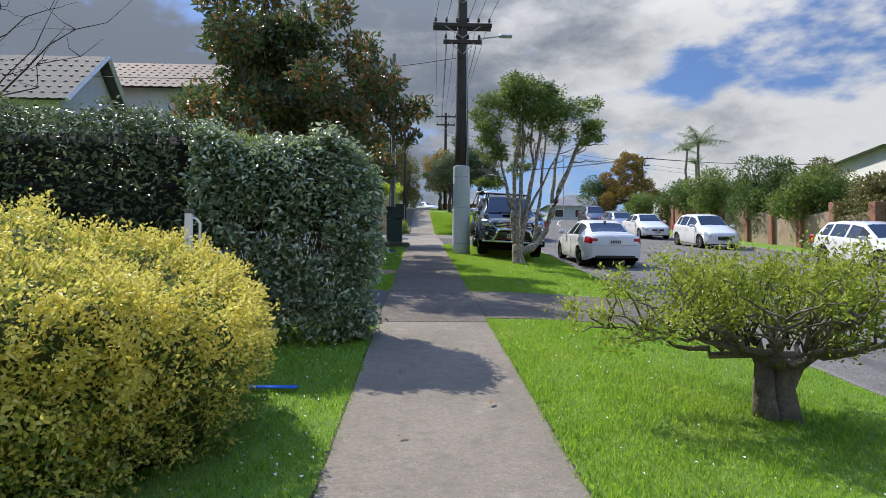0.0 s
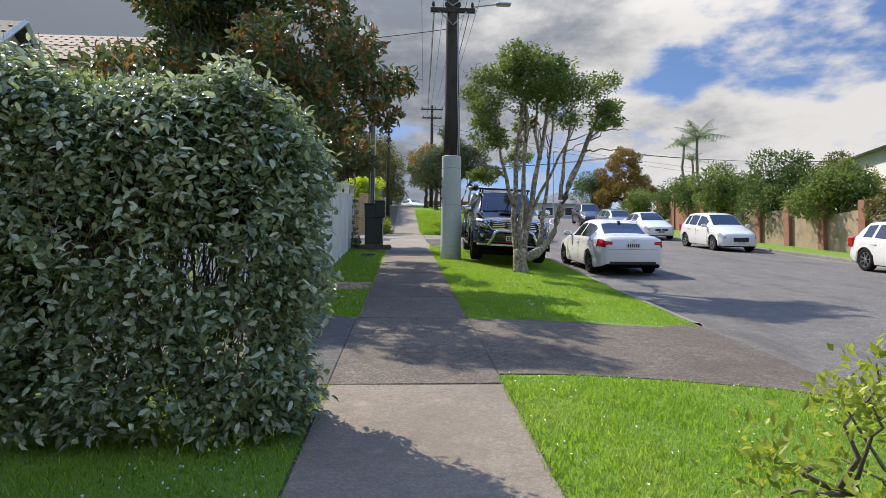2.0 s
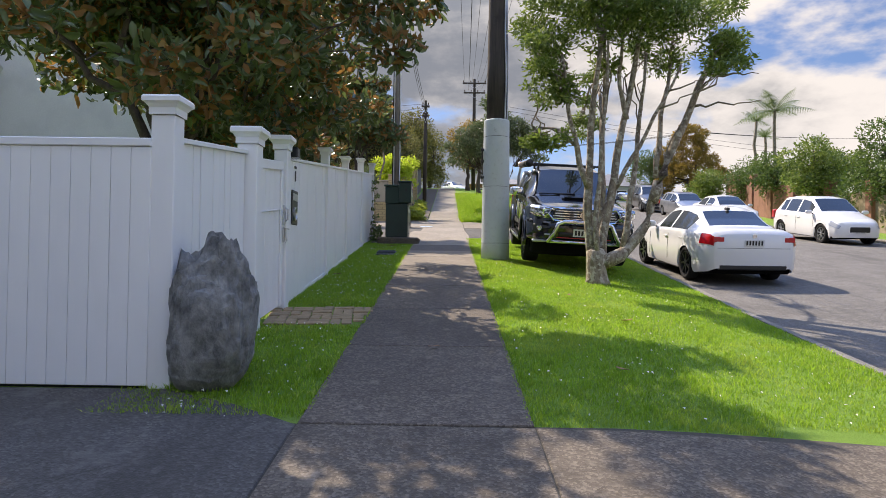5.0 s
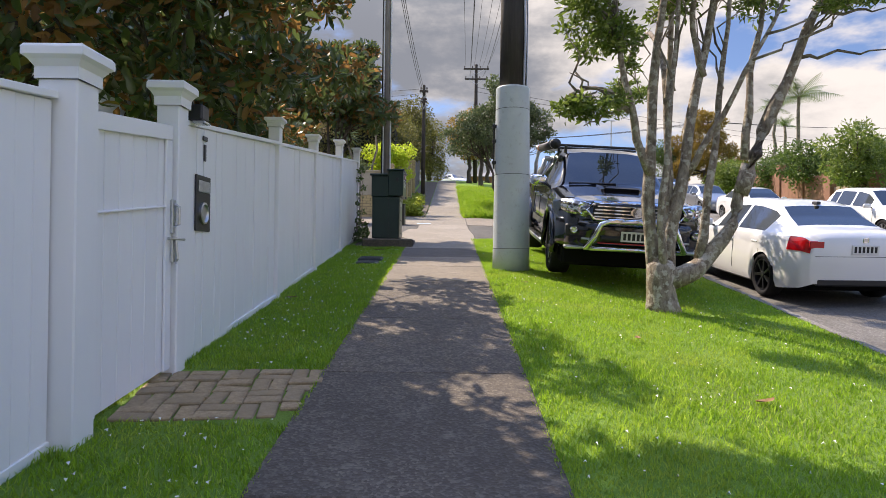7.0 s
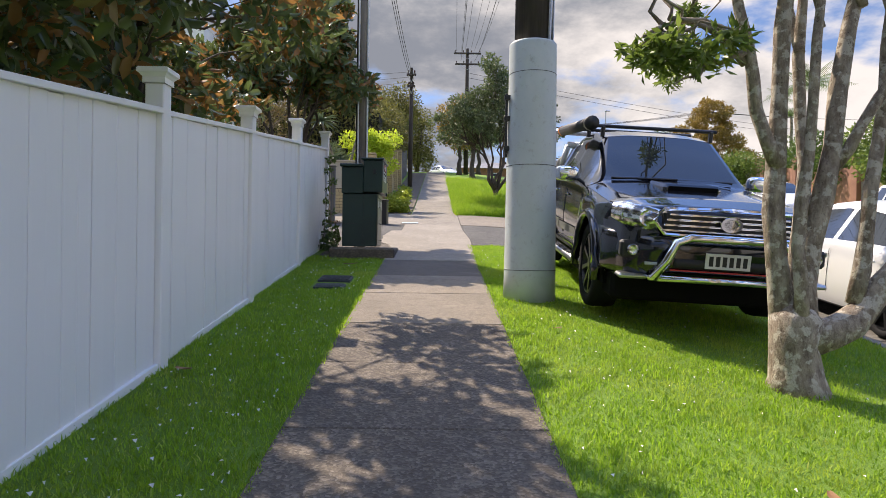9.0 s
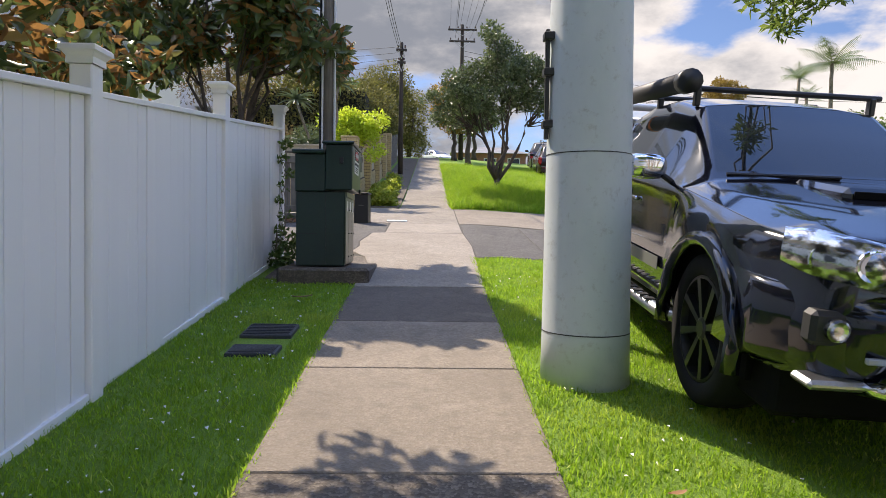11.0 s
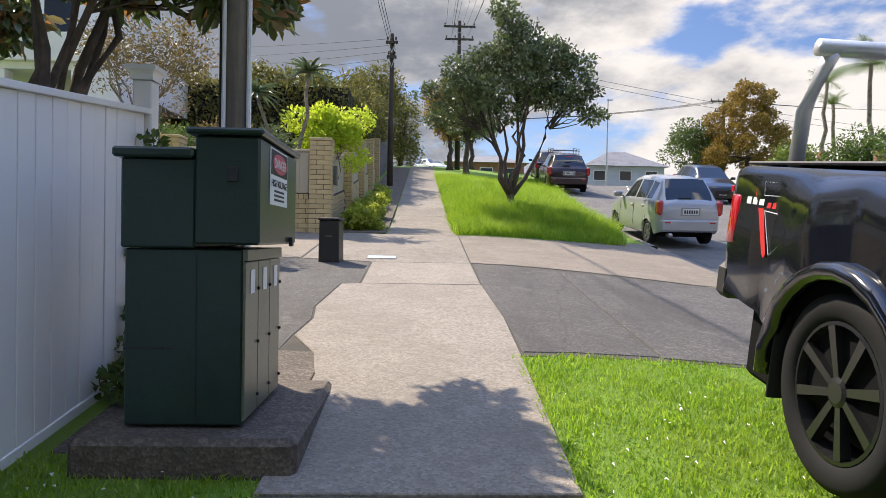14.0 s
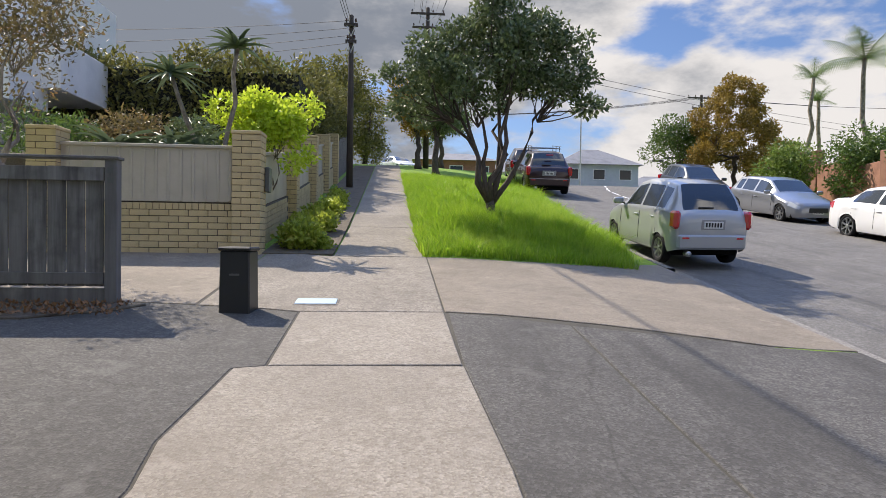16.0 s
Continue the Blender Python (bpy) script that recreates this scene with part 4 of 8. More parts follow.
# solid dark blocks, added so that gaps between leaves read as shade
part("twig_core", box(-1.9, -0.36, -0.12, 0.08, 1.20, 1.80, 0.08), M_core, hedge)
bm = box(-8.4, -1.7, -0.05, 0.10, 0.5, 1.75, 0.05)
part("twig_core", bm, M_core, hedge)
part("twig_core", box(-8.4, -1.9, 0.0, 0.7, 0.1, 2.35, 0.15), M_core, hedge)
bm = bmesh.new()
rr = random.Random(9)
for k in range(420):
    x_, y_ = rr.uniform(-1.8, -0.1), rr.uniform(-0.35, 0.2)
    z_ = rr.uniform(0.05, 1.7)
    pts, rad = limb((x_ * 0.8 - 0.2, y_ * 0.3 + 0.1, z_ * 0.75), (x_ + rr.uniform(-0.1, 0.12), y_ + rr.uniform(-0.25, 0.2), z_ + 0.35), 0.008, 0.003, k, 0.2, 3)
    tube(pts, rad, 4, bm)
tagged(part("twig_mass", bm, M_twig, hedge), kind="stuff")

# taller hedge bush in the garden behind
gb = [(-0.9 + 0.5 * math.sin(k * 2.4), 0.3 * math.cos(k * 3.1), 1.2 + 0.22 * k, 0.62) for k in range(7)]
tree("garden_bush", -4.6, 6.6, 2.6, [(a_ - 0.2, b_, c_, r_) for a_, b_, c_, r_ in gb], 5200, 0.085, 0.045, M_tree_leaf, M_twig, 0.05, "tall loose mid-green bush in the garden", "bush", 41, 4)

# magnolia trees behind the white fence


def magnolia(x, y, h, cl, n, r, label, seed, rear=()):
    cl = [(a_, b_, c_, r_ * 0.70) for a_, b_, c_, r_ in cl]
    t = tree("magnolia_tree", x, y, h, cl, int(n * 1.5), 0.19, 0.078, M_magnolia, M_bark_dark, r, label, "tree", seed, 9, "magnolia trees", 0.24, fine=True)
    P, N = clump_points(cl, int(n * 0.7), seed + 3, 0.4)
    leaf_mesh("rusty_leaves", P, N * [1, 1, -0.4], 0.18, 0.075, M_rust, t, seed + 4, label="leaves showing rust-brown undersides", fine=True)
    if rear:
        P, N = clump_points(rear, 6000, seed + 5)
        leaf_mesh("rear_crown", P, N, 0.19, 0.078, M_magnolia, t, seed + 6, fine=True)
    return t


magnolia(-3.3, 15.9, 7.6, cloud(0, 0, 5.1, 2.3, 2.0, 2.5, 32, 0.55, 0.9, 51, -0.95, 0.5) + [(1.9, 0.8, 3.1, 0.5), (1.8, -0.9, 2.9, 0.5), (1.7, 1.7, 2.8, 0.5), (1.5, -1.6, 2.8, 0.5), (2.6, 0.6, 4.0, 0.6), (2.4, -0.8, 4.4, 0.7), (2.2, 1.2, 4.8, 0.7), (-1.5, 2.2, 3.4, 0.7), (0.9, 0.0, 3.7, 0.85), (1.7, 0.3, 5.5, 0.8), (-1.8, 0.0, 4.0, 0.9), (0.4, -0.8, 6.9, 0.8), (2.9, 0.2, 3.4, 0.5), (3.2, 0.8, 4.2, 0.55), (0.6, -1.6, 2.5, 0.6), (0.5, -0.4, 2.5, 0.65), (0.7, 1.0, 2.4, 0.6), (0.6, 2.2, 2.5, 0.6), (-0.4, -2.6, 2.8, 0.7), (-1.2, -2.4, 3.2, 0.8)],
         9000, 0.13, "large evergreen magnolia tree with glossy dark leaves", 52, cloud(-0.7, 1.0, 5.3, 1.5, 1.1, 2.1, 20, 0.5, 0.8, 57, -0.95, 0.2))
magnolia(-2.75, 19.5, 5.4, cloud(-0.2, 0, 4.0, 1.9, 1.6, 1.4, 28, 0.45, 0.75, 61, -0.9, 0.4) + [(1.35, -0.2, 2.9, 0.45), (1.5, 0.7, 3.1, 0.45), (1.2, -1.0, 2.8, 0.4), (1.2, 1.3, 3.0, 0.5), (1.4, 1.9, 3.3, 0.5), (1.0, 2.2, 3.4, 0.55), (1.6, 1.0, 3.2, 0.42), (0.2, -1.5, 2.3, 0.5), (0.3, -0.5, 2.2, 0.5), (0.4, 0.8, 2.3, 0.5), (0.2, 2.0, 2.4, 0.5), (0.3, 2.9, 2.6, 0.5)], 3300, 0.11, "magnolia tree with rusty leaves leaning over the fence", 62)
magnolia(-2.35, 24.9, 4.8, cloud(-0.2, 0.35, 3.7, 1.5, 1.0, 1.1, 20, 0.35, 0.6, 66, -0.9, 0.4) + [(1.1, -0.5, 2.75, 0.35), (1.25, 0.3, 2.95, 0.35), (0.8, 1.7, 3.3, 0.40), (1.0, 2.1, 3.2, 0.32), (0.6, 1.3, 3.4, 0.42), (0.2, 2.0, 3.5, 0.40), (1.2, 1.6, 3.1, 0.3), (1.0, 0.8, 2.9, 0.45), (0.9, -0.2, 3.1, 0.45), (1.1, 1.3, 3.0, 0.4), (0.6, 0.3, 3.3, 0.5), (0.5, 1.0, 3.6, 0.5)], 4600, 0.08, "smaller magnolia tree with sparse glossy leaves", 69)

magnolia(-5.9, 22.6, 5.6, cloud(0, 0, 3.8, 1.7, 1.9, 1.7, 24, 0.5, 0.8, 71, -0.95, 0.3), 9000, 0.10, "leafy magnolia tree deep in the garden", 72)
magnolia(-5.6, 27.6, 5.0, cloud(0, 0, 3.4, 1.5, 1.5, 1.3, 16, 0.45, 0.7, 74, -0.95, 0.3), 5000, 0.09, "leafy magnolia tree deep in the garden", 75)

# many-stemmed street tree on the berm
vt = thing("street_tree", 2.76, 17.95, gz(2.76, 17.95) - 0.03, "many-stemmed street tree with light-green crown on the berm", "tree")
bm = tube([(0, 0, -0.05), (-0.01, 0, 0.12), (-0.03, 0, 0.32), (-0.02, 0, 0.52), (0.0, 0, 0.6)], [0.235, 0.175, 0.155, 0.17, 0.10], 12)
STEMS = [((-0.08, 0.02, 0.38), (-0.20, 0.08, 1.1), (-0.18, 0.05, 2.2), (0.05, 0.0, 4.3), 0.092), ((-0.04, -0.08, 0.42), (-0.10, -0.12, 1.3), (0.06, -0.10, 2.1), (0.12, -0.1, 3.9), 0.052),
         ((0.04, 0.05, 0.45), (0.20, 0.12, 1.3), (0.34, 0.15, 2.2), (0.75, 0.2, 4.3), 0.092), ((0.02, 0.10, 0.5), (0.16, 0.2, 1.5), (0.08, 0.25, 2.6), (0.18, 0.3, 4.5), 0.06),
         ((0.08, 0.0, 0.36), (0.50, 0.03, 0.50), (0.86, 0.08, 0.85), (0.95, 0.1, 1.7), 0.125), ((0.91, 0.09, 1.35), (1.06, 0.05, 2.0), (1.45, 0.0, 2.8), (1.9, 0.0, 3.9), 0.095),
         ((0.42, 0.04, 0.62), (0.52, 0.08, 1.3), (0.68, 0.12, 2.2), (0.78, 0.15, 3.8), 0.06), ((0.27, 0.12, 1.55), (0.52, 0.0, 1.95), (0.80, -0.15, 2.6), (1.25, -0.2, 3.5), 0.045),
         ((-0.16, 0.05, 1.55), (-0.36, 0.0, 2.15), (-0.52, -0.05, 2.7), (-0.60, -0.05, 3.7), 0.055), ((-0.40, 0.0, 2.25), (-0.62, -0.1, 2.55), (-0.88, -0.15, 2.55), (-1.15, -0.2, 2.35), 0.030),
         ((0.96, 0.1, 1.75), (0.98, 0.2, 2.6), (1.2, 0.3, 3.2), (1.3, 0.3, 4.2), 0.055), ((0.50, 0.15, 2.7), (0.30, 0.2, 3.2), (0.35, 0.1, 3.8), (0.45, 0.0, 4.7), 0.045),
         ((0.10, 0.2, 2.4), (0.3, 1.2, 3.9), (0.5, 2.6, 4.3), (0.55, 4.1, 3.55), 0.04)]
for k, (a_, b_, c_, d_, r_) in enumerate(STEMS):
    pts, rad = [], []
    for i in range(10):
        f = i / 9
        v = [sum(w * p[j] for w, p in zip(((1 - f) ** 3, 3 * f * (1 - f) ** 2, 3 * f * f * (1 - f), f ** 3), (a_, b_, c_, d_))) for j in range(3)]
        pts.append(Vector(v) + Vector((math.sin(k + i * 1.7), math.cos(k * 2 + i * 1.3), 0)) * 0.018)
        rad.append(r_ * (1 - 0.62 * f) * (1 + 0.09 * math.sin(i * 2.3 + k)))
    tube(pts, rad, 8, bm)
part("trunk", bm, M_lichen_bark, vt, smooth=True)
vcl = [(0.3, 0.1, 5.0, 0.72), (-0.35, 0, 4.55, 0.75), (0.85, 0.1, 4.85, 0.62), (-0.75, 0.1, 3.95, 0.55), (1.5, 0, 4.35, 0.66), (0.4, -0.2, 4.2, 0.75), (1.95, 0, 3.85, 0.5), (-0.95, -0.1, 3.45, 0.38), (1.2, 0.4, 3.75, 0.5),
       (0.1, 0.5, 4.5, 0.7), (0.9, -0.5, 4.3, 0.55), (-0.1, -0.5, 4.9, 0.5), (2.15, -0.2, 3.55, 0.3), (-0.55, 0.4, 3.4, 0.3), (0.2, 0.3, 3.6, 0.35), (-0.98, -0.2, 2.28, 0.24), (-0.80, -0.2, 2.2, 0.22), (-1.12, -0.2, 2.22, 0.18), (-0.66, -0.2, 2.3, 0.18), (-0.62, 0.0, 3.15, 0.40), (-0.85, 0.0, 3.0, 0.32), (1.7, -0.4, 3.4, 0.28)]
rv = random.Random(77)
vcl += [(0.5, 3.9, 3.5, 0.26), (0.75, 4.1, 3.45, 0.24), (0.3, 4.0, 3.35, 0.2), (0.6, 4.2, 3.25, 0.22), (0.5, 3.4, 3.75, 0.24), (0.95, 4.2, 3.5, 0.18), (0.45, 2.7, 4.05, 0.24)]
vcl = [(a_, b_, c_, r_ * 0.74) for a_, b_, c_, r_ in vcl] + [(a_ + rv.uniform(-1, 1) * r_, b_ + rv.uniform(-0.8, 0.8) * r_, c_ + rv.uniform(-0.5, 0.75) * r_, r_ * rv.uniform(0.25, 0.5)) for a_, b_, c_, r_ in vcl for k in range(2)]
P, N = clump_points(vcl, 23000, 71, 0.35, 0.75)
leaf_mesh("crown", P, N * [1, 1, -0.3], 0.105, 0.036, M_verge_leaf, vt, 72, spread=0.8)
bm = bmesh.new()
rr = random.Random(12)
ends = [Vector(s[3]) for s in STEMS]
for k in range(70):
    c = rr.choice(vcl)
    q = Vector(c[:3]) + Vector((rr.uniform(-1, 1), rr.uniform(-1, 1), rr.uniform(-0.8, 0.8))) * c[3] * 0.8
    s_ = min(STEMS, key=lambda s: (Vector(s[3]) - q).length)
    p = Vector(s_[2]).lerp(Vector(s_[3]), rr.uniform(0.2, 1.0))
    pts, rad = limb(p, q, 0.018, 0.004, k, 0.25, 5)
    tube(pts, rad, 5, bm)
for p, q in (((-0.50, -0.05, 2.35), (-1.12, -0.25, 2.62)), ((1.75, 0, 3.4), (2.5, -0.1, 3.4)), ((-0.45, -0.1, 2.3), (-0.95, -0.2, 2.05)), ((1.5, 0.1, 2.9), (2.4, -0.4, 2.9))):
    pts, rad = limb(p, q, 0.026, 0.005, int(q[0] * 50), 0.14, 7)
    tube(pts, rad, 6, bm)
tagged(part("twig_mass", bm, M_bark, vt, smooth=True), kind="stuff")

# low spreading shrub with a gnarled stump
sh = thing("gnarled_shrub", 2.72, 4.87, gz(2.72, 4.87) - 0.03, "low spreading shrub with gnarled trunk and bright small leaves", "shrub")
bm = tube([(0.05, 0, -0.05), (0.06, 0, 0.1), (0.05, 0.02, 0.25), (0.09, 0, 0.42), (0.08, 0, 0.52)], [0.15, 0.105, 0.095, 0.115, 0.06], 10)
tube([(-0.08, -0.02, -0.04), (-0.10, 0, 0.2), (-0.08, 0.02, 0.46)], [0.12, 0.085, 0.07], 7, bm)
tips = []
rr = random.Random(31)
for k in range(16):
    a_ = k / 16 * 6.28 + rr.uniform(-0.2, 0.2)
    L = rr.uniform(0.85, 1.32)
    mid = Vector((math.cos(a_) * L * 0.5, math.sin(a_) * L * 0.42, rr.uniform(0.5, 0.68)))
    end = Vector((math.cos(a_) * L, math.sin(a_) * L * 0.8, rr.uniform(0.55, 0.98)))
    pts, rad = limb((0.03, 0, 0.40), mid, 0.042, 0.02, k + 50, 0.25, 5)
    tube(pts, rad, 7, bm)
    pts, rad = limb(mid, end, 0.02, 0.005, k + 80, 0.3, 6)
    tube(pts, rad, 6, bm)
    for j in range(9):
        f = rr.uniform(0.2, 1.0)
        p = mid.lerp(end, f)
        q = p + Vector((rr.uniform(-0.35, 0.35), rr.uniform(-0.35, 0.35), rr.uniform(-0.12, 0.50)))
        q.z = min(q.z, 1.46 - 0.18 * (q.x ** 2 + q.y ** 2))
        pts, rad = limb(p, q, 0.012, 0.003, k * 20 + j, 0.3, 4)
        tube(pts, rad, 4, bm)
        tips.append((q.x, q.y, q.z, rr.uniform(0.07, 0.19)))
    for j in range(4):
        q = Vector((math.cos(a_ + 0.15) * L * rr.uniform(0.1, 0.7), math.sin(a_) * L * rr.uniform(0.1, 0.6), rr.uniform(0.85, 1.16)))
        pts, rad = limb(mid * 0.6 + Vector((0, 0, 0.2)), q, 0.014, 0.003, k * 31 + j, 0.3, 4)
        tube(pts, rad, 4, bm)
        tips.append((q.x, q.y, q.z, rr.uniform(0.10, 0.18)))
part("trunk", bm, M_shrub_bark, sh, smooth=True)
P, N = clump_points(tips, 17000, 81, 0.1, 0.9)
leaf_mesh("crown", P, N + [0, 0, 0.6], 0.042, 0.021, M_shrub_leaf, sh, 82)

# ---- white timber fence ----


def fx(y):
    return -1.63 if y < 13.86 else -1.56 - 0.018 * (y - 14)


fence = thing("timber_fence", 0, 0, 0, "tall white-painted board fence with capped posts along the lawn", "fence")


def post(y, w, h, cap_w, cap_h, parent, x=None, name="post"):
    x = fx(y) - w * 0.5 + 0.055 if x is None else x
    z = gz(0, y)
    p = part(name, box(x - w / 2, x + w / 2, y - w / 2, y + w / 2, z - 0.15, z + h - cap_h, 0.008), M_white, parent)
    c = cap_w / 2
    zt = z + h - cap_h
    bm = bmesh.new()
    rings = []
    for r, dz in ((w / 2 + 0.012, -0.004), (w / 2 + 0.012, 0.012), (c * 0.72, cap_h * 0.35), (c * 0.86, cap_h * 0.55), (c, cap_h * 0.66), (c, cap_h * 0.9), (c * 0.93, cap_h), (c * 0.2, cap_h * 1.06)):
        rings.append([bm.verts.new((x + sx * r, y + sy * r, zt + dz)) for sx, sy in ((-1, -1), (1, -1), (1, 1), (-1, 1))])
    for a_, b_ in zip(rings, rings[1:]):
        for k in range(4):
            bm.faces.new((a_[k], a_[(k + 1) % 4], b_[(k + 1) % 4], b_[k]))
    bm.faces.new(rings[-1])
    part("post_cap", bm, M_white, p)
    return p


def raked(parent, name, x0, x1, y0, y1, h0, h1, mat, bevel=0.004, label=""):
    """A bar that follows the grade from y0 to y1 between heights h0 and h1."""
    return part(name, box(x0, x1, y0, y1, h0, h1, bevel, S), mat, parent, label)


BW = 0.142
board = part("board", box(-0.011, 0.011, 0.0038, BW - 0.0038, 0.02, 1.745, 0.003, S), M_white, fence)
board.matrix_basis = pose(fx(12.3), 12.30, gz(0, 12.30))


def board_run(y0, y1, parent, lead=None):
    n = round((y1 - y0) / BW)
    for k in range(n):
        y = y0 + k * (y1 - y0) / n
        if parent is fence and abs(y - 12.30) < 1e-6:
            continue
        again(board, pose(fx(y) + rs.uniform(-0.006, 0.004), y, gz(0, y) + rs.uniform(-0.004, 0.004)), parent)


POSTS = [(12.2, 0.17, 2.06, 0.27, 0.13), (13.95, 0.20, 2.00, 0.31, 0.16), (15.2, 0.16, 2.02, 0.26, 0.16), (18.03, 0.13, 2.05, 0.21, 0.10), (20.3, 0.13, 2.02, 0.21, 0.10), (22.85, 0.13, 2.10, 0.21, 0.10), (25.45, 0.13, 2.08, 0.21, 0.10)]
for row in POSTS:
    post(*row, fence)
for y0, y1 in ((12.30, 13.84), (15.29, 17.96), (18.10, 20.23), (20.37, 22.78), (22.92, 25.38)):
    board_run(y0, y1, fence)
    xm = fx((y0 + y1) / 2)
    raked(fence, "backing", xm - 0.064, xm - 0.046, y0, y1, 0.03, 1.73, M_groove)
    for o in (fence.children[-1],):
        o.location.z = 0
    raked(fence, "top_rail", xm - 0.11, xm - 0.068, y0, y1, 1.62, 1.74, M_white)
    raked(fence, "capping", xm - 0.06, xm + 0.040, y0, y1, 1.747, 1.785, M_white)
    raked(fence, "plinth", xm - 0.01, xm + 0.020, y0, y1, -0.02, 0.055, M_white, 0.004, "scuffed white bottom board")
# the return beside the drive
ret = thing("timber_fence", 0, 0, 0, "white-painted board fence return beside the boulder", "fence")
zr = gz(0, 12.15)
for k in range(14):
    x = fx(12) - 0.105 - k * 0.142
    part("board", box(x - 0.139, x, 12.10, 12.122, zr + 0.02, zr + 1.70, 0.003), M_white, ret)
x1, x0 = fx(12) - 0.10, fx(12) - 2.3
part("backing", box(x0, x1, 12.128, 12.14, zr, zr + 1.7), M_groove, ret)
part("top_rail", box(x0, x1, 12.085, 12.15, zr + 1.702, zr + 1.76, 0.006), M_white, ret)

gate = thing("garden_gate", 0, 0, 0, "white-painted board gate with steel latch, closed", "gate")
xm = fx(14.6) - 0.02
for k in range(6):
    y = 14.09 + k * 0.168
    part("board", box(xm - 0.01, xm + 0.008, y, y + 0.163, 0.05, 1.66, 0.003, S), M_white, gate)
part("backing", box(xm - 0.03, xm - 0.016, 14.08, 15.10, 0.05, 1.66, 0, S), M_groove, gate)
raked(gate, "gate_rail", xm + 0.010, xm + 0.034, 14.08, 15.10, 1.62, 1.72, M_white)
raked(gate, "gate_rail", xm + 0.010, xm + 0.026, 14.08, 15.10, 1.16, 1.175, M_white)
raked(gate, "gate_stile", xm + 0.010, xm + 0.03, 15.01, 15.10, 0.05, 1.62, M_white)
raked(gate, "gate_stile", xm + 0.010, xm + 0.03, 14.08, 14.16, 0.05, 1.62, M_white)
zg = gz(0, 15.1)
bm = tube([(xm + 0.05, 15.09, zg + 1.02), (xm + 0.085, 15.09, zg + 1.04), (xm + 0.085, 15.09, zg + 1.16), (xm + 0.05, 15.09, zg + 1.18)], 0.010, 8)
box(xm + 0.03, xm + 0.05, 15.065, 15.115, zg + 0.98, zg + 1.21, 0.004, 0, bm)
part("latch_handle", bm, M_steel, gate, "grey steel pull handle")
bm = box(xm + 0.03, xm + 0.05, 15.07, 15.11, zg + 0.78, zg + 0.95, 0.004)
tube([(xm + 0.06, 14.98, zg + 0.94), (xm + 0.06, 15.24, zg + 0.94)], 0.010, 8, bm)
tube([(xm + 0.06, 15.10, zg + 0.95), (xm + 0.075, 15.10, zg + 0.80), (xm + 0.06, 15.10, zg + 0.77)], 0.009, 8, bm)
part("latch_bolt", bm, M_steel, gate, "grey steel sliding bolt")

zb = gz(0, 15.65)
lb = thing("letterbox_panel", fx(15.65) + 0.012, 15.68, zb + 0.95, "black metal letterbox plate set in the white fence", "letterbox")
part("plate", box(0.0, 0.014, -0.145, 0.145, 0.0, 0.43, 0.004), M_black, lb)
part("slot_flap", box(0.014, 0.022, -0.11, 0.11, 0.30, 0.39, 0.003), M_steel, lb, "steel letter flap")
bm = lathe([(0.075, 0), (0.085, 0.0), (0.085, 0.014), (0.07, 0.018), (0.06, 0.004)], 28)
bmesh.ops.rotate(bm, verts=bm.verts[:], cent=(0, 0, 0), matrix=Matrix.Rotation(radians(90), 3, "Y"))
bmesh.ops.translate(bm, verts=bm.verts[:], vec=(0.014, 0, 0.14))
part("newspaper_ring", bm, M_satin, lb, "metal ring")
nb = thing("house_sign", fx(15.65) + 0.013, 15.72, zb + 1.66, "small black bar sign fixed to the white fence", "sign")
part("bar", box(0, 0.008, -0.045, 0.045, 0.0, 0.035, 0.002), M_black, nb)
part("bar", box(0, 0.008, -0.02, 0.02, -0.16, -0.03, 0.002), M_black, nb)
sl = thing("sensor_light", fx(15.3) + 0.03, 15.36, gz(0, 15.3) + 1.80, "black outdoor sensor lamp on the gate post", "lamp")
part("housing", box(-0.02, 0.05, 0.02, 0.11, 0.0, 0.075, 0.008), M_black, sl)
part("bracket", tube([(-0.05, -0.02, 0.10), (0.0, 0.02, 0.09), (0.0, 0.04, 0.05)], 0.010, 6), M_black, sl)
part("lens", box(0.0, 0.058, 0.03, 0.10, -0.012, -0.001, 0.002), M_lens, sl)
sl.scale = (1.6, 1.6, 1.6)

# ---- boulder, pavers, covers ----
bo = bmesh.new()
bmesh.ops.create_icosphere(bo, subdivisions=5, radius=1)
for v in bo.verts:
    n = v.co.copy()
    r = 1 + 0.17 * noise.noise(n * 1.7 + Vector((3, 1, 0))) + 0.07 * noise.noise(n * 4.3) + 0.10 * abs(noise.noise(n * 3.1 + Vector((0, 5, 2)))) - 0.03 + 0.03 * noise.noise(n * 11)
    k = noise.cell(Vector((n.x * 2.2, n.y * 2.2, n.z * 1.6))) * 0.02
    sx = 0.44 * (1.0 - 0.22 * max(0, n.z) ** 2)
    v.co = Vector((math.copysign(abs(n.x) ** 0.7, n.x) * sx, math.copysign(abs(n.y) ** 0.75, n.y) * 0.27 * (1 - 0.35 * max(0, n.z)), 0.50 + math.copysign(abs(n.z) ** 0.72, n.z) * 0.57 * (1.0 if n.z > 0 else 0.95))) * 1.0 * (r + k)
    v.co.x += 0.05 * n.z
    if v.co.z > 0.62 and v.co.x > 0.1:
        v.co.x -= (v.co.z - 0.62) * 0.10
bl = tagged(part("boulder", bo, M_rock), "upright rough grey basalt boulder beside the white fence", "boulder")
bl.matrix_basis = pose(-1.32, 12.22, gz(0, 12.2) - 0.02, 0, 0, 8) @ Matrix.Diagonal((0.70, 1, 0.98, 1))

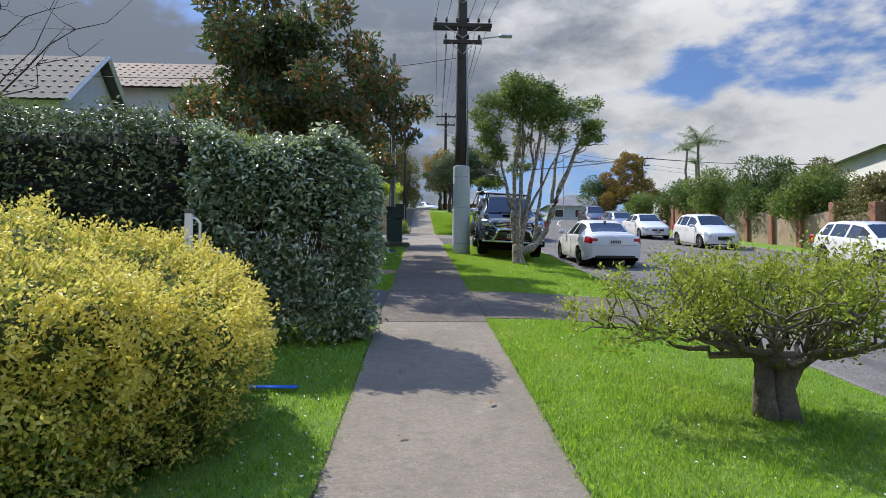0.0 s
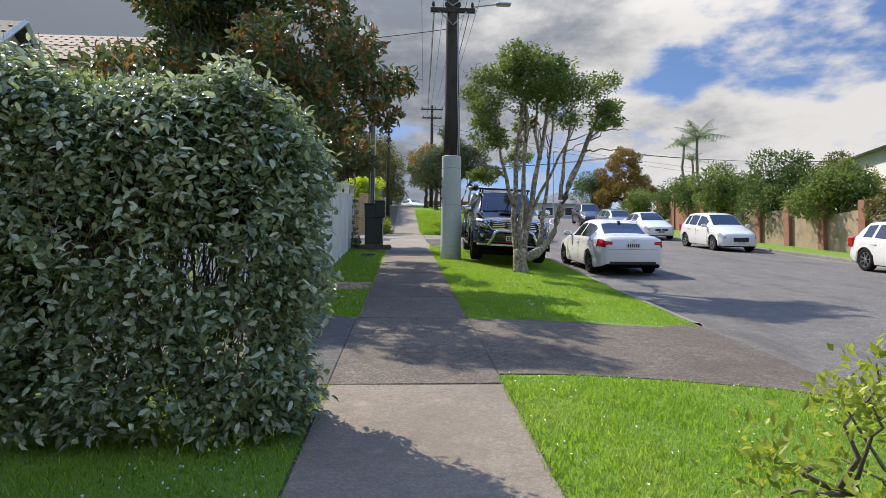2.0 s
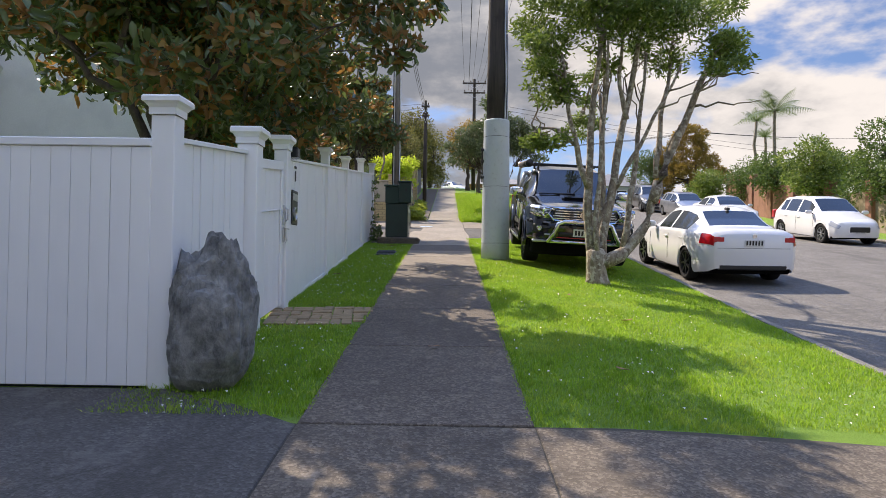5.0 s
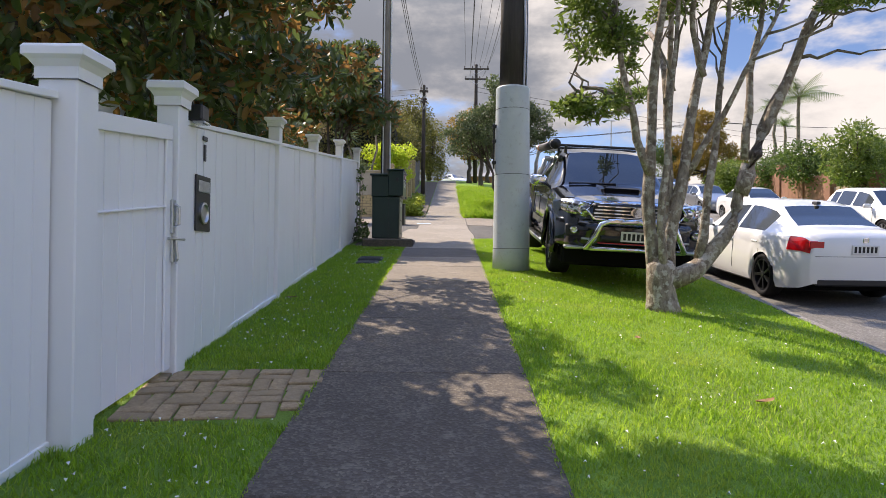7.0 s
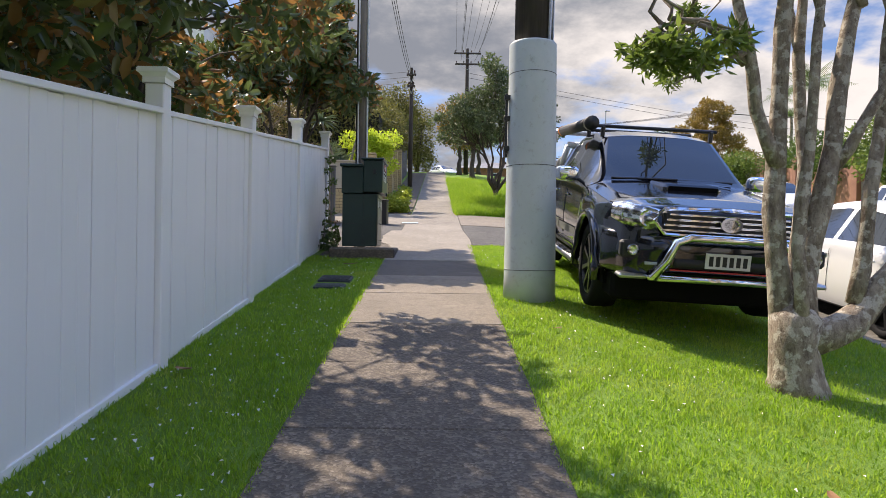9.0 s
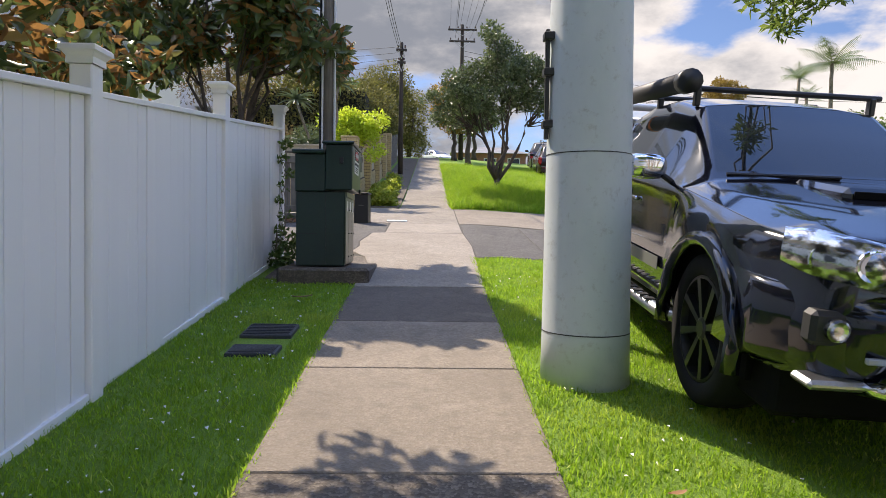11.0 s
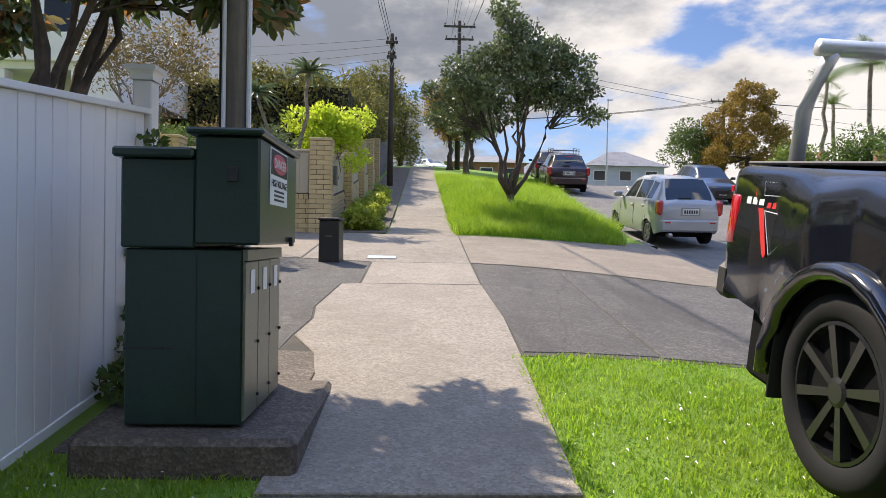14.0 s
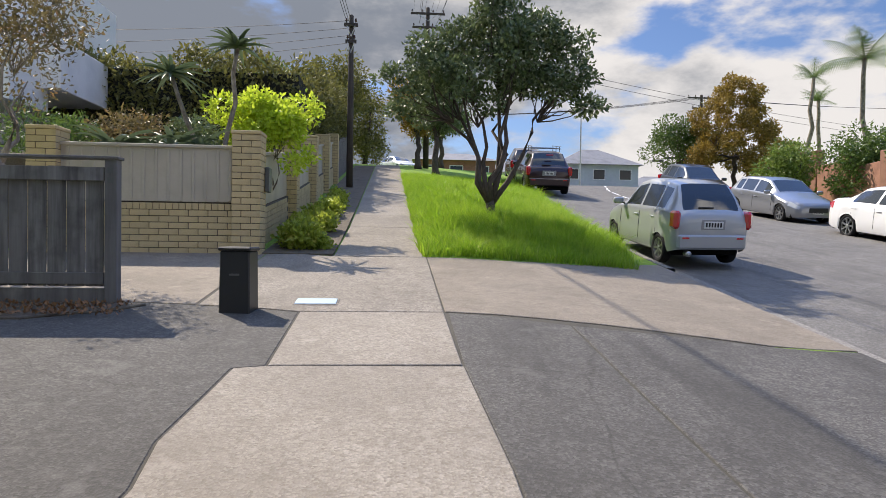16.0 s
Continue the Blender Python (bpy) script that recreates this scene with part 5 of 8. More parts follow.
TILT_PAVER = math.degrees(math.atan(S))
pv = thing("paver_pad", 0, 0, 0, "small pad of worn brown clay pavers before the gate", "paving", kind="structure")
pav = part("paver", box(-0.112, 0.112, -0.0535, 0.0535, -0.04, 0.014, 0.007), M_paver, pv)
first = True
turn = pose(-1.03, 14.76, 0, 0, 0, 7)
for i in range(5):
    for j in range(4):
        for h_ in (-1, 1):
            up = (i + j) % 2
            o = turn @ Vector(((i - 2) * 0.232 + (0.058 * h_ if up else 0), (j - 1.5) * 0.232 + (0 if up else 0.058 * h_), 0))
            if o.x < -1.60 or o.x > -0.53:
                continue
            m = pose(o.x + rs.uniform(-0.006, 0.006), o.y + rs.uniform(-0.006, 0.006), gz(0, o.y) + rs.uniform(-0.008, 0.008), TILT_PAVER + rs.uniform(-2, 2), rs.uniform(-2, 2), 7 + 90 * up + rs.uniform(-5, 5))
            if up:
                m = Matrix.Translation(m.translation) @ pose(0, 0, 0, TILT_PAVER) @ pose(0, 0, 0, rs.uniform(-2, 2), rs.uniform(-2, 2), 97 + rs.uniform(-5, 5))
            if first:
                pav.matrix_basis, first = m, False
            else:
                again(pav, m, pv)

for k, (x, y, w, d) in enumerate(((-0.98, 21.75, 0.40, 0.34), (-0.97, 21.22, 0.36, 0.22))):
    mc = thing("service_cover", x, y, gz(0, y), "dark ribbed cast-iron service cover set in the lawn", "cover", "service covers")
    part("frame", box(-w / 2, w / 2, -d / 2, d / 2, -0.05, 0.026, 0.006, S), M_iron, mc)
    for j in range(7):
        yy = -d / 2 + 0.03 + j * (d - 0.06) / 6
        part("rib", box(-w / 2 + 0.02, w / 2 - 0.02, yy - 0.008, yy + 0.008, 0.026, 0.034, 0.002, S), M_iron, mc)
tb = thing("water_toby", -0.42, 30.74, gz(0, 30.74), "pale blue rectangular toby cover flush with the concrete", "cover")
part("frame", box(-0.235, 0.235, -0.15, 0.15, -0.03, 0.018, 0.004, S), M_drive_pale, tb)
part("lid", box(-0.215, 0.215, -0.13, 0.13, 0.018, 0.027, 0.004, S), M_toby, tb)
bs = thing("plastic_sheet", -1.17, 5.32, gz(0, 5.32), "strip of bright blue plastic lying on the lawn", "litter")
bm = box(-0.19, 0.19, -0.035, 0.035, 0.03, 0.04, 0.003, S)
part("sheet", bm, M_blue, bs)


def fallen(x, y, s, rz):
    t_ = thing("fallen_leaf", x, y, gz(x, y) + 0.035, "curled dry brown leaf lying on the ground", "leaf", "fallen leaves", rz)
    bm = bmesh.new()
    vs = [[bm.verts.new((s * (i / 6 - 0.5), s * 0.42 * j * math.sin(math.pi * (0.08 + 0.84 * i / 6)), s * (0.22 * j * j + 0.25 * (i / 6 - 0.4) ** 2))) for j in (-0.5, 0, 0.5)] for i in range(7)]
    for a_, b_ in zip(vs, vs[1:]):
        for j in (0, 1):
            bm.faces.new((a_[j], a_[j + 1], b_[j + 1], b_[j]))
    part("blade", bm, M_dry_leaf, t_, smooth=True)


for x, y, s, rz in ((2.35, 14.75, 0.15, 20), (-1.32, 12.98, 0.16, 70), (1.75, 12.7, 0.12, 130), (-0.14, 5.85, 0.10, 40), (-1.40, 17.9, 0.16, -30), (0.25, 13.3, 0.1, 10), (2.0, 16.3, 0.12, 80), (-0.95, 22.9, 0.2, 10), (0.55, 4.9, 0.08, 60), (-0.1, 4.2, 0.07, 200), (1.35, 19.2, 0.09, 15)):
    fallen(x, y, s, rz)

# ---- poles and wires ----


def crossarm(parent, x, y, z, half, n_ins, twin=True):
    for dy in ((-0.15, 0.15) if twin else (-0.14,)):
        part("crossarm", box(x - half, x + half, y + dy - 0.045, y + dy + 0.045, z - 0.06, z + 0.06, 0.006), M_pole, parent)
    for k in range(n_ins):
        xx = x - half + 0.08 + k * (2 * half - 0.16) / (n_ins - 1)
        bm = lathe([(0.015, 0), (0.015, 0.05), (0.045, 0.06), (0.05, 0.09), (0.03, 0.11), (0.042, 0.13), (0.03, 0.17), (0.01, 0.18)], 10)
        bmesh.ops.translate(bm, verts=bm.verts[:], vec=(xx, y - (0.15 if twin else 0.14), z + 0.06))
        part("insulator", bm, M_insul, parent)
    bm = tube([(x - half * 0.6, y - 0.2, z - 0.05), (x, y - 0.16, z - 0.42)], 0.014, 6)
    tube([(x + half * 0.6, y - 0.2, z - 0.05), (x, y - 0.16, z - 0.42)], 0.014, 6, bm)
    part("brace", bm, M_steel, parent)


px_, py_ = 1.322, 20.75
pz = gz(px_, py_)
pole = thing("power_pole", px_, py_, pz, "tall dark timber power pole in a pale painted steel sleeve", "power pole")
bm = lathe([(0.290, -0.1), (0.283, 0.31), (0.274, 1.45), (0.2625, 2.46), (0.2605, 2.78), (0.2600, 2.797), (0.250, 2.81), (0.245, 2.812), (0.21, 2.80)], 48)
part("sleeve", bm, M_sleeve, pole, "pale grey-green painted steel sleeve, scuffed", True)
bm = lathe([(0.208, 2.5), (0.20, 4.0), (0.18, 6.0), (0.15, 8.9), (0.11, 8.95)], 20)
part("shaft", bm, M_pole, pole, smooth=True)
for z, r in ((0.312, 0.2865), (1.452, 0.2765), (2.462, 0.2645)):
    part("band", lathe([(r, z - 0.003), (r + 0.0005, z), (r, z + 0.003)], 40), M_trim, pole, "dark welded joint")
part("bracket", box(-0.302, -0.276, -0.06, -0.02, 1.55, 2.25, 0.003), M_black, pole, "black steel strap with hooks")
for z in (1.62, 1.95, 2.18):
    part("hook", box(-0.316, -0.25, -0.09, 0.0, z, z + 0.05, 0.006), M_black, pole)
bm = tube([(0.15, -0.17, 2.75), (0.17, -0.155, 3.6), (0.14, -0.17, 4.6), (0.15, -0.14, 5.8), (0.10, -0.10, 7.2)], 0.018, 6)
tube([(0.20, -0.10, 2.75), (0.21, -0.08, 3.9), (0.18, -0.10, 5.2), (0.13, -0.08, 7.0)], 0.012, 6, bm)
part("cable", bm, M_steel, pole, "pale cable clipped to the pole")
crossarm(pole, 0, 0, 7.40, 0.95, 6)
crossarm(pole, 0, 0, 6.85, 0.62, 4, False)
crossarm(pole, 0, 0, 8.55, 0.9, 4, False)
part("lamp_arm", tube([(0.1, 0, 6.85), (0.7, -0.05, 7.02), (1.25, -0.1, 7.08)], 0.025, 8), M_steel, pole)
part("lamp_head", box(1.2, 1.62, -0.2, 0.0, 7.04, 7.12, 0.03), M_satin, pole, "grey street lamp head")


def tele_pole(x, y, h, r, label, mat, arms):
    p = thing("power_pole", x, y, gz(x, y), label, "power pole", "far poles")
    part("shaft", lathe([(r * 1.15, -0.2), (r, h * 0.5), (r * 0.75, h - 0.05), (r * 0.6, h)], 12), mat, p, smooth=True)
    for z, half, n in arms:
        crossarm(p, 0, 0, z, half, n, False)
    return p


tele_pole(-1.15, 47.8, 6.3, 0.11, "slim dark telephone pole beside the footpath", M_pole, [(5.9, 0.25, 2), (5.3, 0.2, 2)])
tele_pole(2.4, 62.0, 9.4, 0.15, "timber power pole farther up the street", M_pole, [(9.0, 1.0, 4), (8.2, 0.9, 4)])
tele_pole(27.5, 79.0, 8.6, 0.16, "timber power pole across the street", M_pole, [(8.3, 1.3, 5), (7.4, 0.9, 4)])
tele_pole(-3.5, 74.0, 6.0, 0.13, "timber power pole in the distance", M_pole, [(5.7, 1.0, 4)])
vp = thing("timber_pole", -1.08, 25.22, gz(0, 25.22), "weathered grey timber pole with conduits behind the cabinet", "power pole")
part("shaft", lathe([(0.088, -0.2), (0.085, 3.0), (0.08, 7.5), (0.05, 7.55)], 18), M_pole_grey, vp, smooth=True)
part("conduit", tube([(-0.098, -0.02, 0), (-0.096, -0.02, 3), (-0.09, -0.02, 6.5)], 0.016, 8), M_trim, vp, "dark conduit")
part("conduit", tube([(0.095, -0.05, 0), (0.093, -0.05, 3), (0.088, -0.05, 6.5)], 0.017, 8), M_plate, vp, "white plastic conduit")
part("conduit", tube([(-0.062, -0.085, 0), (-0.062, -0.082, 3), (-0.06, -0.078, 6.5)], 0.014, 8), M_plate, vp, "white plastic conduit")


def wire(p, q, sag, r=0.007, name="overhead_wire"):
    p, q = Vector(p), Vector(q)
    n = 16
    o = part(name, tube([p.lerp(q, k / n) - Vector((0, 0, sag * 4 * (k / n) * (1 - k / n))) for k in range(n + 1)], r, 4, cap=False), M_wire)
    return tagged(o, "black overhead cable sagging between poles", "cable", "overhead wires")


p3z = gz(2.4, 62)
for k, x in enumerate((-0.87, -0.5, -0.2, 0.2, 0.5, 0.87)):
    z = pz + 7.62
    wire((px_ + x, py_ - 0.15, z), (2.4 + x * 0.95, 61.85, p3z + 9.15), 0.5 + 0.05 * (k % 3))
    wire((px_ + x, py_ - 0.15, z), (px_ + x * 0.9 + 1.0, -25, gz(0, -25) + 8.0), 0.5)
for k, x in enumerate((-0.5, 0.5)):
    wire((px_ + x, py_, pz + 7.0), (2.4 + x, 61.85, p3z + 8.4), 0.7, 0.011)
p2z = gz(-1.15, 47.8)
for k in range(3):
    wire((-1.3 + 0.15 * k, 47.7, p2z + 6.0 - 0.2 * k), (-1.12 + 0.04 * k, 25.22, gz(0, 25.22) + 7.3), 0.45, 0.009)
for k in range(4):
    wire((-1.3, 47.7, p2z + 6.05 - 0.27 * k), (-22, 52 + k, p2z + 6.6 - 0.4 * k), 0.35, 0.009)
z4 = gz(27.5, 79)
for k in range(4):
    wire((27.0 + 0.4 * k, 79, z4 + 8.4), (2.0 + 0.3 * k, 90, z4 + 8.2), 0.6, 0.014)
    wire((27.0 + 0.4 * k, 79, z4 + 8.4), (60.0 + 0.4 * k, 70, z4 + 7.4), 0.9, 0.014)
for k in range(2):
    wire((2.4, 62, p3z + 7.6 - 0.35 * k), (60, 85, z4 + 6.4 - 0.6 * k), 0.9, 0.014)
wire((px_, py_, pz + 6.4), (-9.2, 18.2, 7.1), 0.3, 0.010)

# ---- green electrical cabinet ----
cz = 2.825
pad = thing("cabinet_pad", -0.94, 24.27, cz, "mossy concrete pad under the electrical cabinet", "concrete pad")
part("pad", box(-0.47, 0.56, -0.52, 0.75, -0.40, 0.02, 0.03), M_path_dark, pad)
cab = thing("electrical_cabinet", -0.948, 24.30, cz + 0.035, "dark-green steel electrical cabinet on a concrete pad", "cabinet")
cab.scale = (0.885, 0.88, 0.905)
part("lower_body", box(-0.315, 0.305, -0.43, 0.43, 0.0, 0.93, 0.008), M_cab, cab)
part("upper_box", box(-0.33, 0.06, -0.455, 0.45, 0.934, 1.40, 0.010), M_cab, cab)
part("meter_box", box(0.063, 0.405, -0.47, 0.53, 0.955, 1.52, 0.012), M_cab, cab)
part("lid", box(-0.365, 0.058, -0.49, 0.475, 1.402, 1.455, 0.012), M_cab, cab)
part("lid", box(0.02, 0.43, -0.50, 0.55, 1.524, 1.56, 0.012), M_cab, cab)
part("seam", box(-0.317, -0.05, -0.4345, -0.431, 0.40, 0.41), M_black, cab)
part("seam", box(0.06, 0.066, -0.4345, -0.431, 0.02, 0.92), M_black, cab)
# ledge and doors take the lightened green, so the side reads as catching light
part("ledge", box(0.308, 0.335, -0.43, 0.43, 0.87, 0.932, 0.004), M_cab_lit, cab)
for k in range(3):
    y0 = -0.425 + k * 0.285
    dr = part("door", box(0.308, 0.324, y0, y0 + 0.278, 0.02, 0.865, 0.005), M_cab_lit, cab, "lighter green steel door")
    part("label_plate", box(0.325, 0.328, y0 + 0.10, y0 + 0.19, 0.69, 0.82), M_sign_white, dr)
    for z in (0.10, 0.40, 0.70):
        part("bolt", box(0.324, 0.338, y0 + 0.255, y0 + 0.273, z, z + 0.018, 0.003), M_black, dr)
sg = part("warning_sign", box(0.406, 0.410, -0.25, 0.21, 1.11, 1.43, 0.001), M_sign_white, cab, "white warning sign with red oval")
sg.location.z = 0.07
part("sign_header", box(0.410, 0.412, -0.235, 0.195, 1.28, 1.42), M_ink, sg)
bm = lathe([(0.185, 0), (0.185, 0.003)], 28)
bmesh.ops.transform(bm, matrix=Matrix.Translation((0.412, -0.02, 1.35)) @ Matrix.Rotation(radians(90), 4, "Y") @ Matrix.Diagonal((0.31, 1.0, 1.0, 1.0)), verts=bm.verts[:])
part("sign_oval", bm, M_sign_red, sg)


def words(text, size, m, mat, parent, name="lettering"):
    cu = bpy.data.curves.new(name, "FONT")
    cu.body, cu.size, cu.extrude, cu.align_x = text, size, 0.0008, "CENTER"
    tmp = bpy.data.objects.new(name, cu)
    me = bpy.data.meshes.new_from_object(tmp)
    me.name = name
    bpy.data.objects.remove(tmp)
    me.materials.append(mat)
    o = new(name, me)
    o.parent, o.matrix_basis = parent, m
    return o


face_x = Matrix(((0, 0, 1, 0), (1, 0, 0, 0), (0, 1, 0, 0), (0, 0, 0, 1)))
words("DANGER", 0.078, Matrix.Translation((0.4165, -0.02, 1.322)) @ face_x, M_sign_white, sg)
words("HIGH VOLTAGE", 0.058, Matrix.Translation((0.412, -0.02, 1.215)) @ face_x, M_ink, sg)
for z in (1.185, 1.160, 1.135):
    part("text_bar", box(0.410, 0.4115, -0.15, 0.11, z, z + 0.012), M_ink, sg)
part("hasp", box(0.24, 0.29, -0.49, -0.47, 1.28, 1.36, 0.004), M_black, cab)
part("padlock", box(0.405, 0.43, 0.30, 0.35, 0.94, 1.0, 0.006), M_black, cab)

# vine on the fence end behind the cabinet
vcl = [(0.05 * (k % 3), 0.04 * k, 0.3 + 0.19 * k, 0.06) for k in range(8)] + [(0.10, -0.3, 0.12, 0.14), (0.16, -0.1, 0.22, 0.13), (0.12, 0.1, 0.35, 0.12)]
tree("climbing_vine", -1.70, 25.0, 1.4, vcl, 560, 0.07, 0.05, M_tree_leaf, M_twig, 0.012, "dark-green climbing vine on the fence end", "vine", 91, 3)

# ---- small black pedestal by the drive ----
pb = thing("service_pedestal", -1.14, 30.36, gz(0, 30.36), "black plastic service pedestal box standing on the drive", "service box", rz=-8)
bm = box(-0.155, 0.155, -0.13, 0.13, -0.02, 0.60, 0.012)
for v in bm.verts:
    k = 1 - 0.08 * v.co.z
    v.co.x, v.co.y = v.co.x * k, v.co.y * k
part("body", bm, M_black, pb)
part("lid", box(-0.165, 0.165, -0.14, 0.14, 0.602, 0.64, 0.012), M_trim, pb)
part("label_plate", box(-0.05, 0.05, -0.131, -0.126, 0.36, 0.38), M_stripe_grey, pb)

# ---- parked vehicles ----
TILT_DEG = math.degrees(math.atan(S))


def wheel(parent, x, y, r, w, rim_r, side, rim_mat, spokes=7):
    """A tyre with tread and shoulder, its rim a child."""
    e = Matrix.Translation((x, y, r)) @ Matrix.Rotation(radians(90 * side), 4, "Y")
    h = w / 2
    bm = lathe([(rim_r, -h * 0.8), (rim_r + 0.02, -h * 0.95), (r * 0.90, -h), (r * 0.975, -h * 0.86), (r, -h * 0.5), (r, h * 0.5), (r * 0.975, h * 0.86), (r * 0.90, h), (rim_r + 0.02, h * 0.95), (rim_r, h * 0.8)], 36)
    for f in [f for f in bm.faces if len(f.verts) > 8]:
        bm.faces.remove(f)
    t = part("tyre", bm, M_rubber, parent, smooth=True)
    t.matrix_basis = e
    bm = lathe([(rim_r * 0.9, -h * 0.7), (rim_r, h * 0.75), (rim_r * 1.005, h * 0.86), (rim_r * 0.95, h * 0.88), (rim_r * 0.91, h * 0.45), (rim_r * 0.88, -h * 0.2)], 32)
    for f in [f for f in bm.faces if len(f.verts) > 8]:
        bm.faces.remove(f)
    for k in range(spokes):
        b = bmesh.new()
        bmesh.ops.create_cube(b, size=1.0)
        for v in b.verts:
            f = v.co.x + 0.5
            v.co = Vector((rim_r * (0.10 + 0.84 * f), v.co.y * rim_r * (0.85 / spokes + 0.05 * f), h * (0.62 + 0.10 * f) + v.co.z * h * 0.32))
        join(bm, b, Matrix.Rotation(2 * math.pi * k / spokes + 0.3, 4, "Z"))
    join(bm, lathe([(rim_r * 0.22, 0.0), (rim_r * 0.22, h * 0.80), (rim_r * 0.16, h * 0.86)], 14))
    rim = part("rim", bm, rim_mat, t)
    part("brake_disc", lathe([(rim_r * 0.55, -h * 0.5), (rim_r * 0.55, -h * 0.4)], 24), M_steel, t)
    part("hub_back", lathe([(rim_r * 0.9, -h * 0.72), (rim_r * 0.9, -h * 0.66)], 24), M_under, t)
    return t


def shell(spec):
    """Rings of the body from front to rear; returns stations and half rings."""
    L = spec["L"]
    ss = sorted(set([round(k * 0.045, 3) for k in range(int(L / 0.045) + 1)] + [L] + list(spec["cuts"])))
    out = []
    for s in ss:
        g = lambda k: lerp(spec[k], s)
        zb = g("zb")
        for a_ in spec["axles"]:
            d = abs(s - a_)
            if d < spec["arch"]:
                zb = max(zb, spec["r"] + math.sqrt(spec["arch"] ** 2 - d * d) - 0.02)
        zs, zt = g("zs"), g("zt")
        zb = min(zb, zs - 0.03)
        wm, ws, wt = g("wm"), g("ws"), g("wt")
        flare = sum(max(0, 1 - abs(abs(s - a_) - spec["arch"] * 0.55) / (spec["arch"] * 0.75)) for a_ in spec["axles"]) * spec.get("flare", 0.012)
        wm += min(flare, spec.get("flare", 0.012))
        wb = wm - 0.045 if zb < 0.5 else wm - 0.004
        e = min(0.03, max(0.004, (zt - zs) * 0.3))
        ring = [(wb, zb), (wm - 0.012, zb + 0.12 * (zs - zb)), (wm, zb + 0.45 * (zs - zb)), (wm - 0.01, zb + 0.74 * (zs - zb)), (wm * 0.35 + ws * 0.65, zs - 0.035), (ws, zs)]
        ring += [(ws + (wt - ws) * f, zs + (zt - e - zs) * f) for f in (0.07, 0.5, 0.86)]
        ring += [(wt, zt - e), (wt - 0.05, zt - e * 0.25), (wt * 0.55, zt + spec["crown"] * 0.75), (0.0, zt + spec["crown"])]
        out.append((s, ring))
    return out


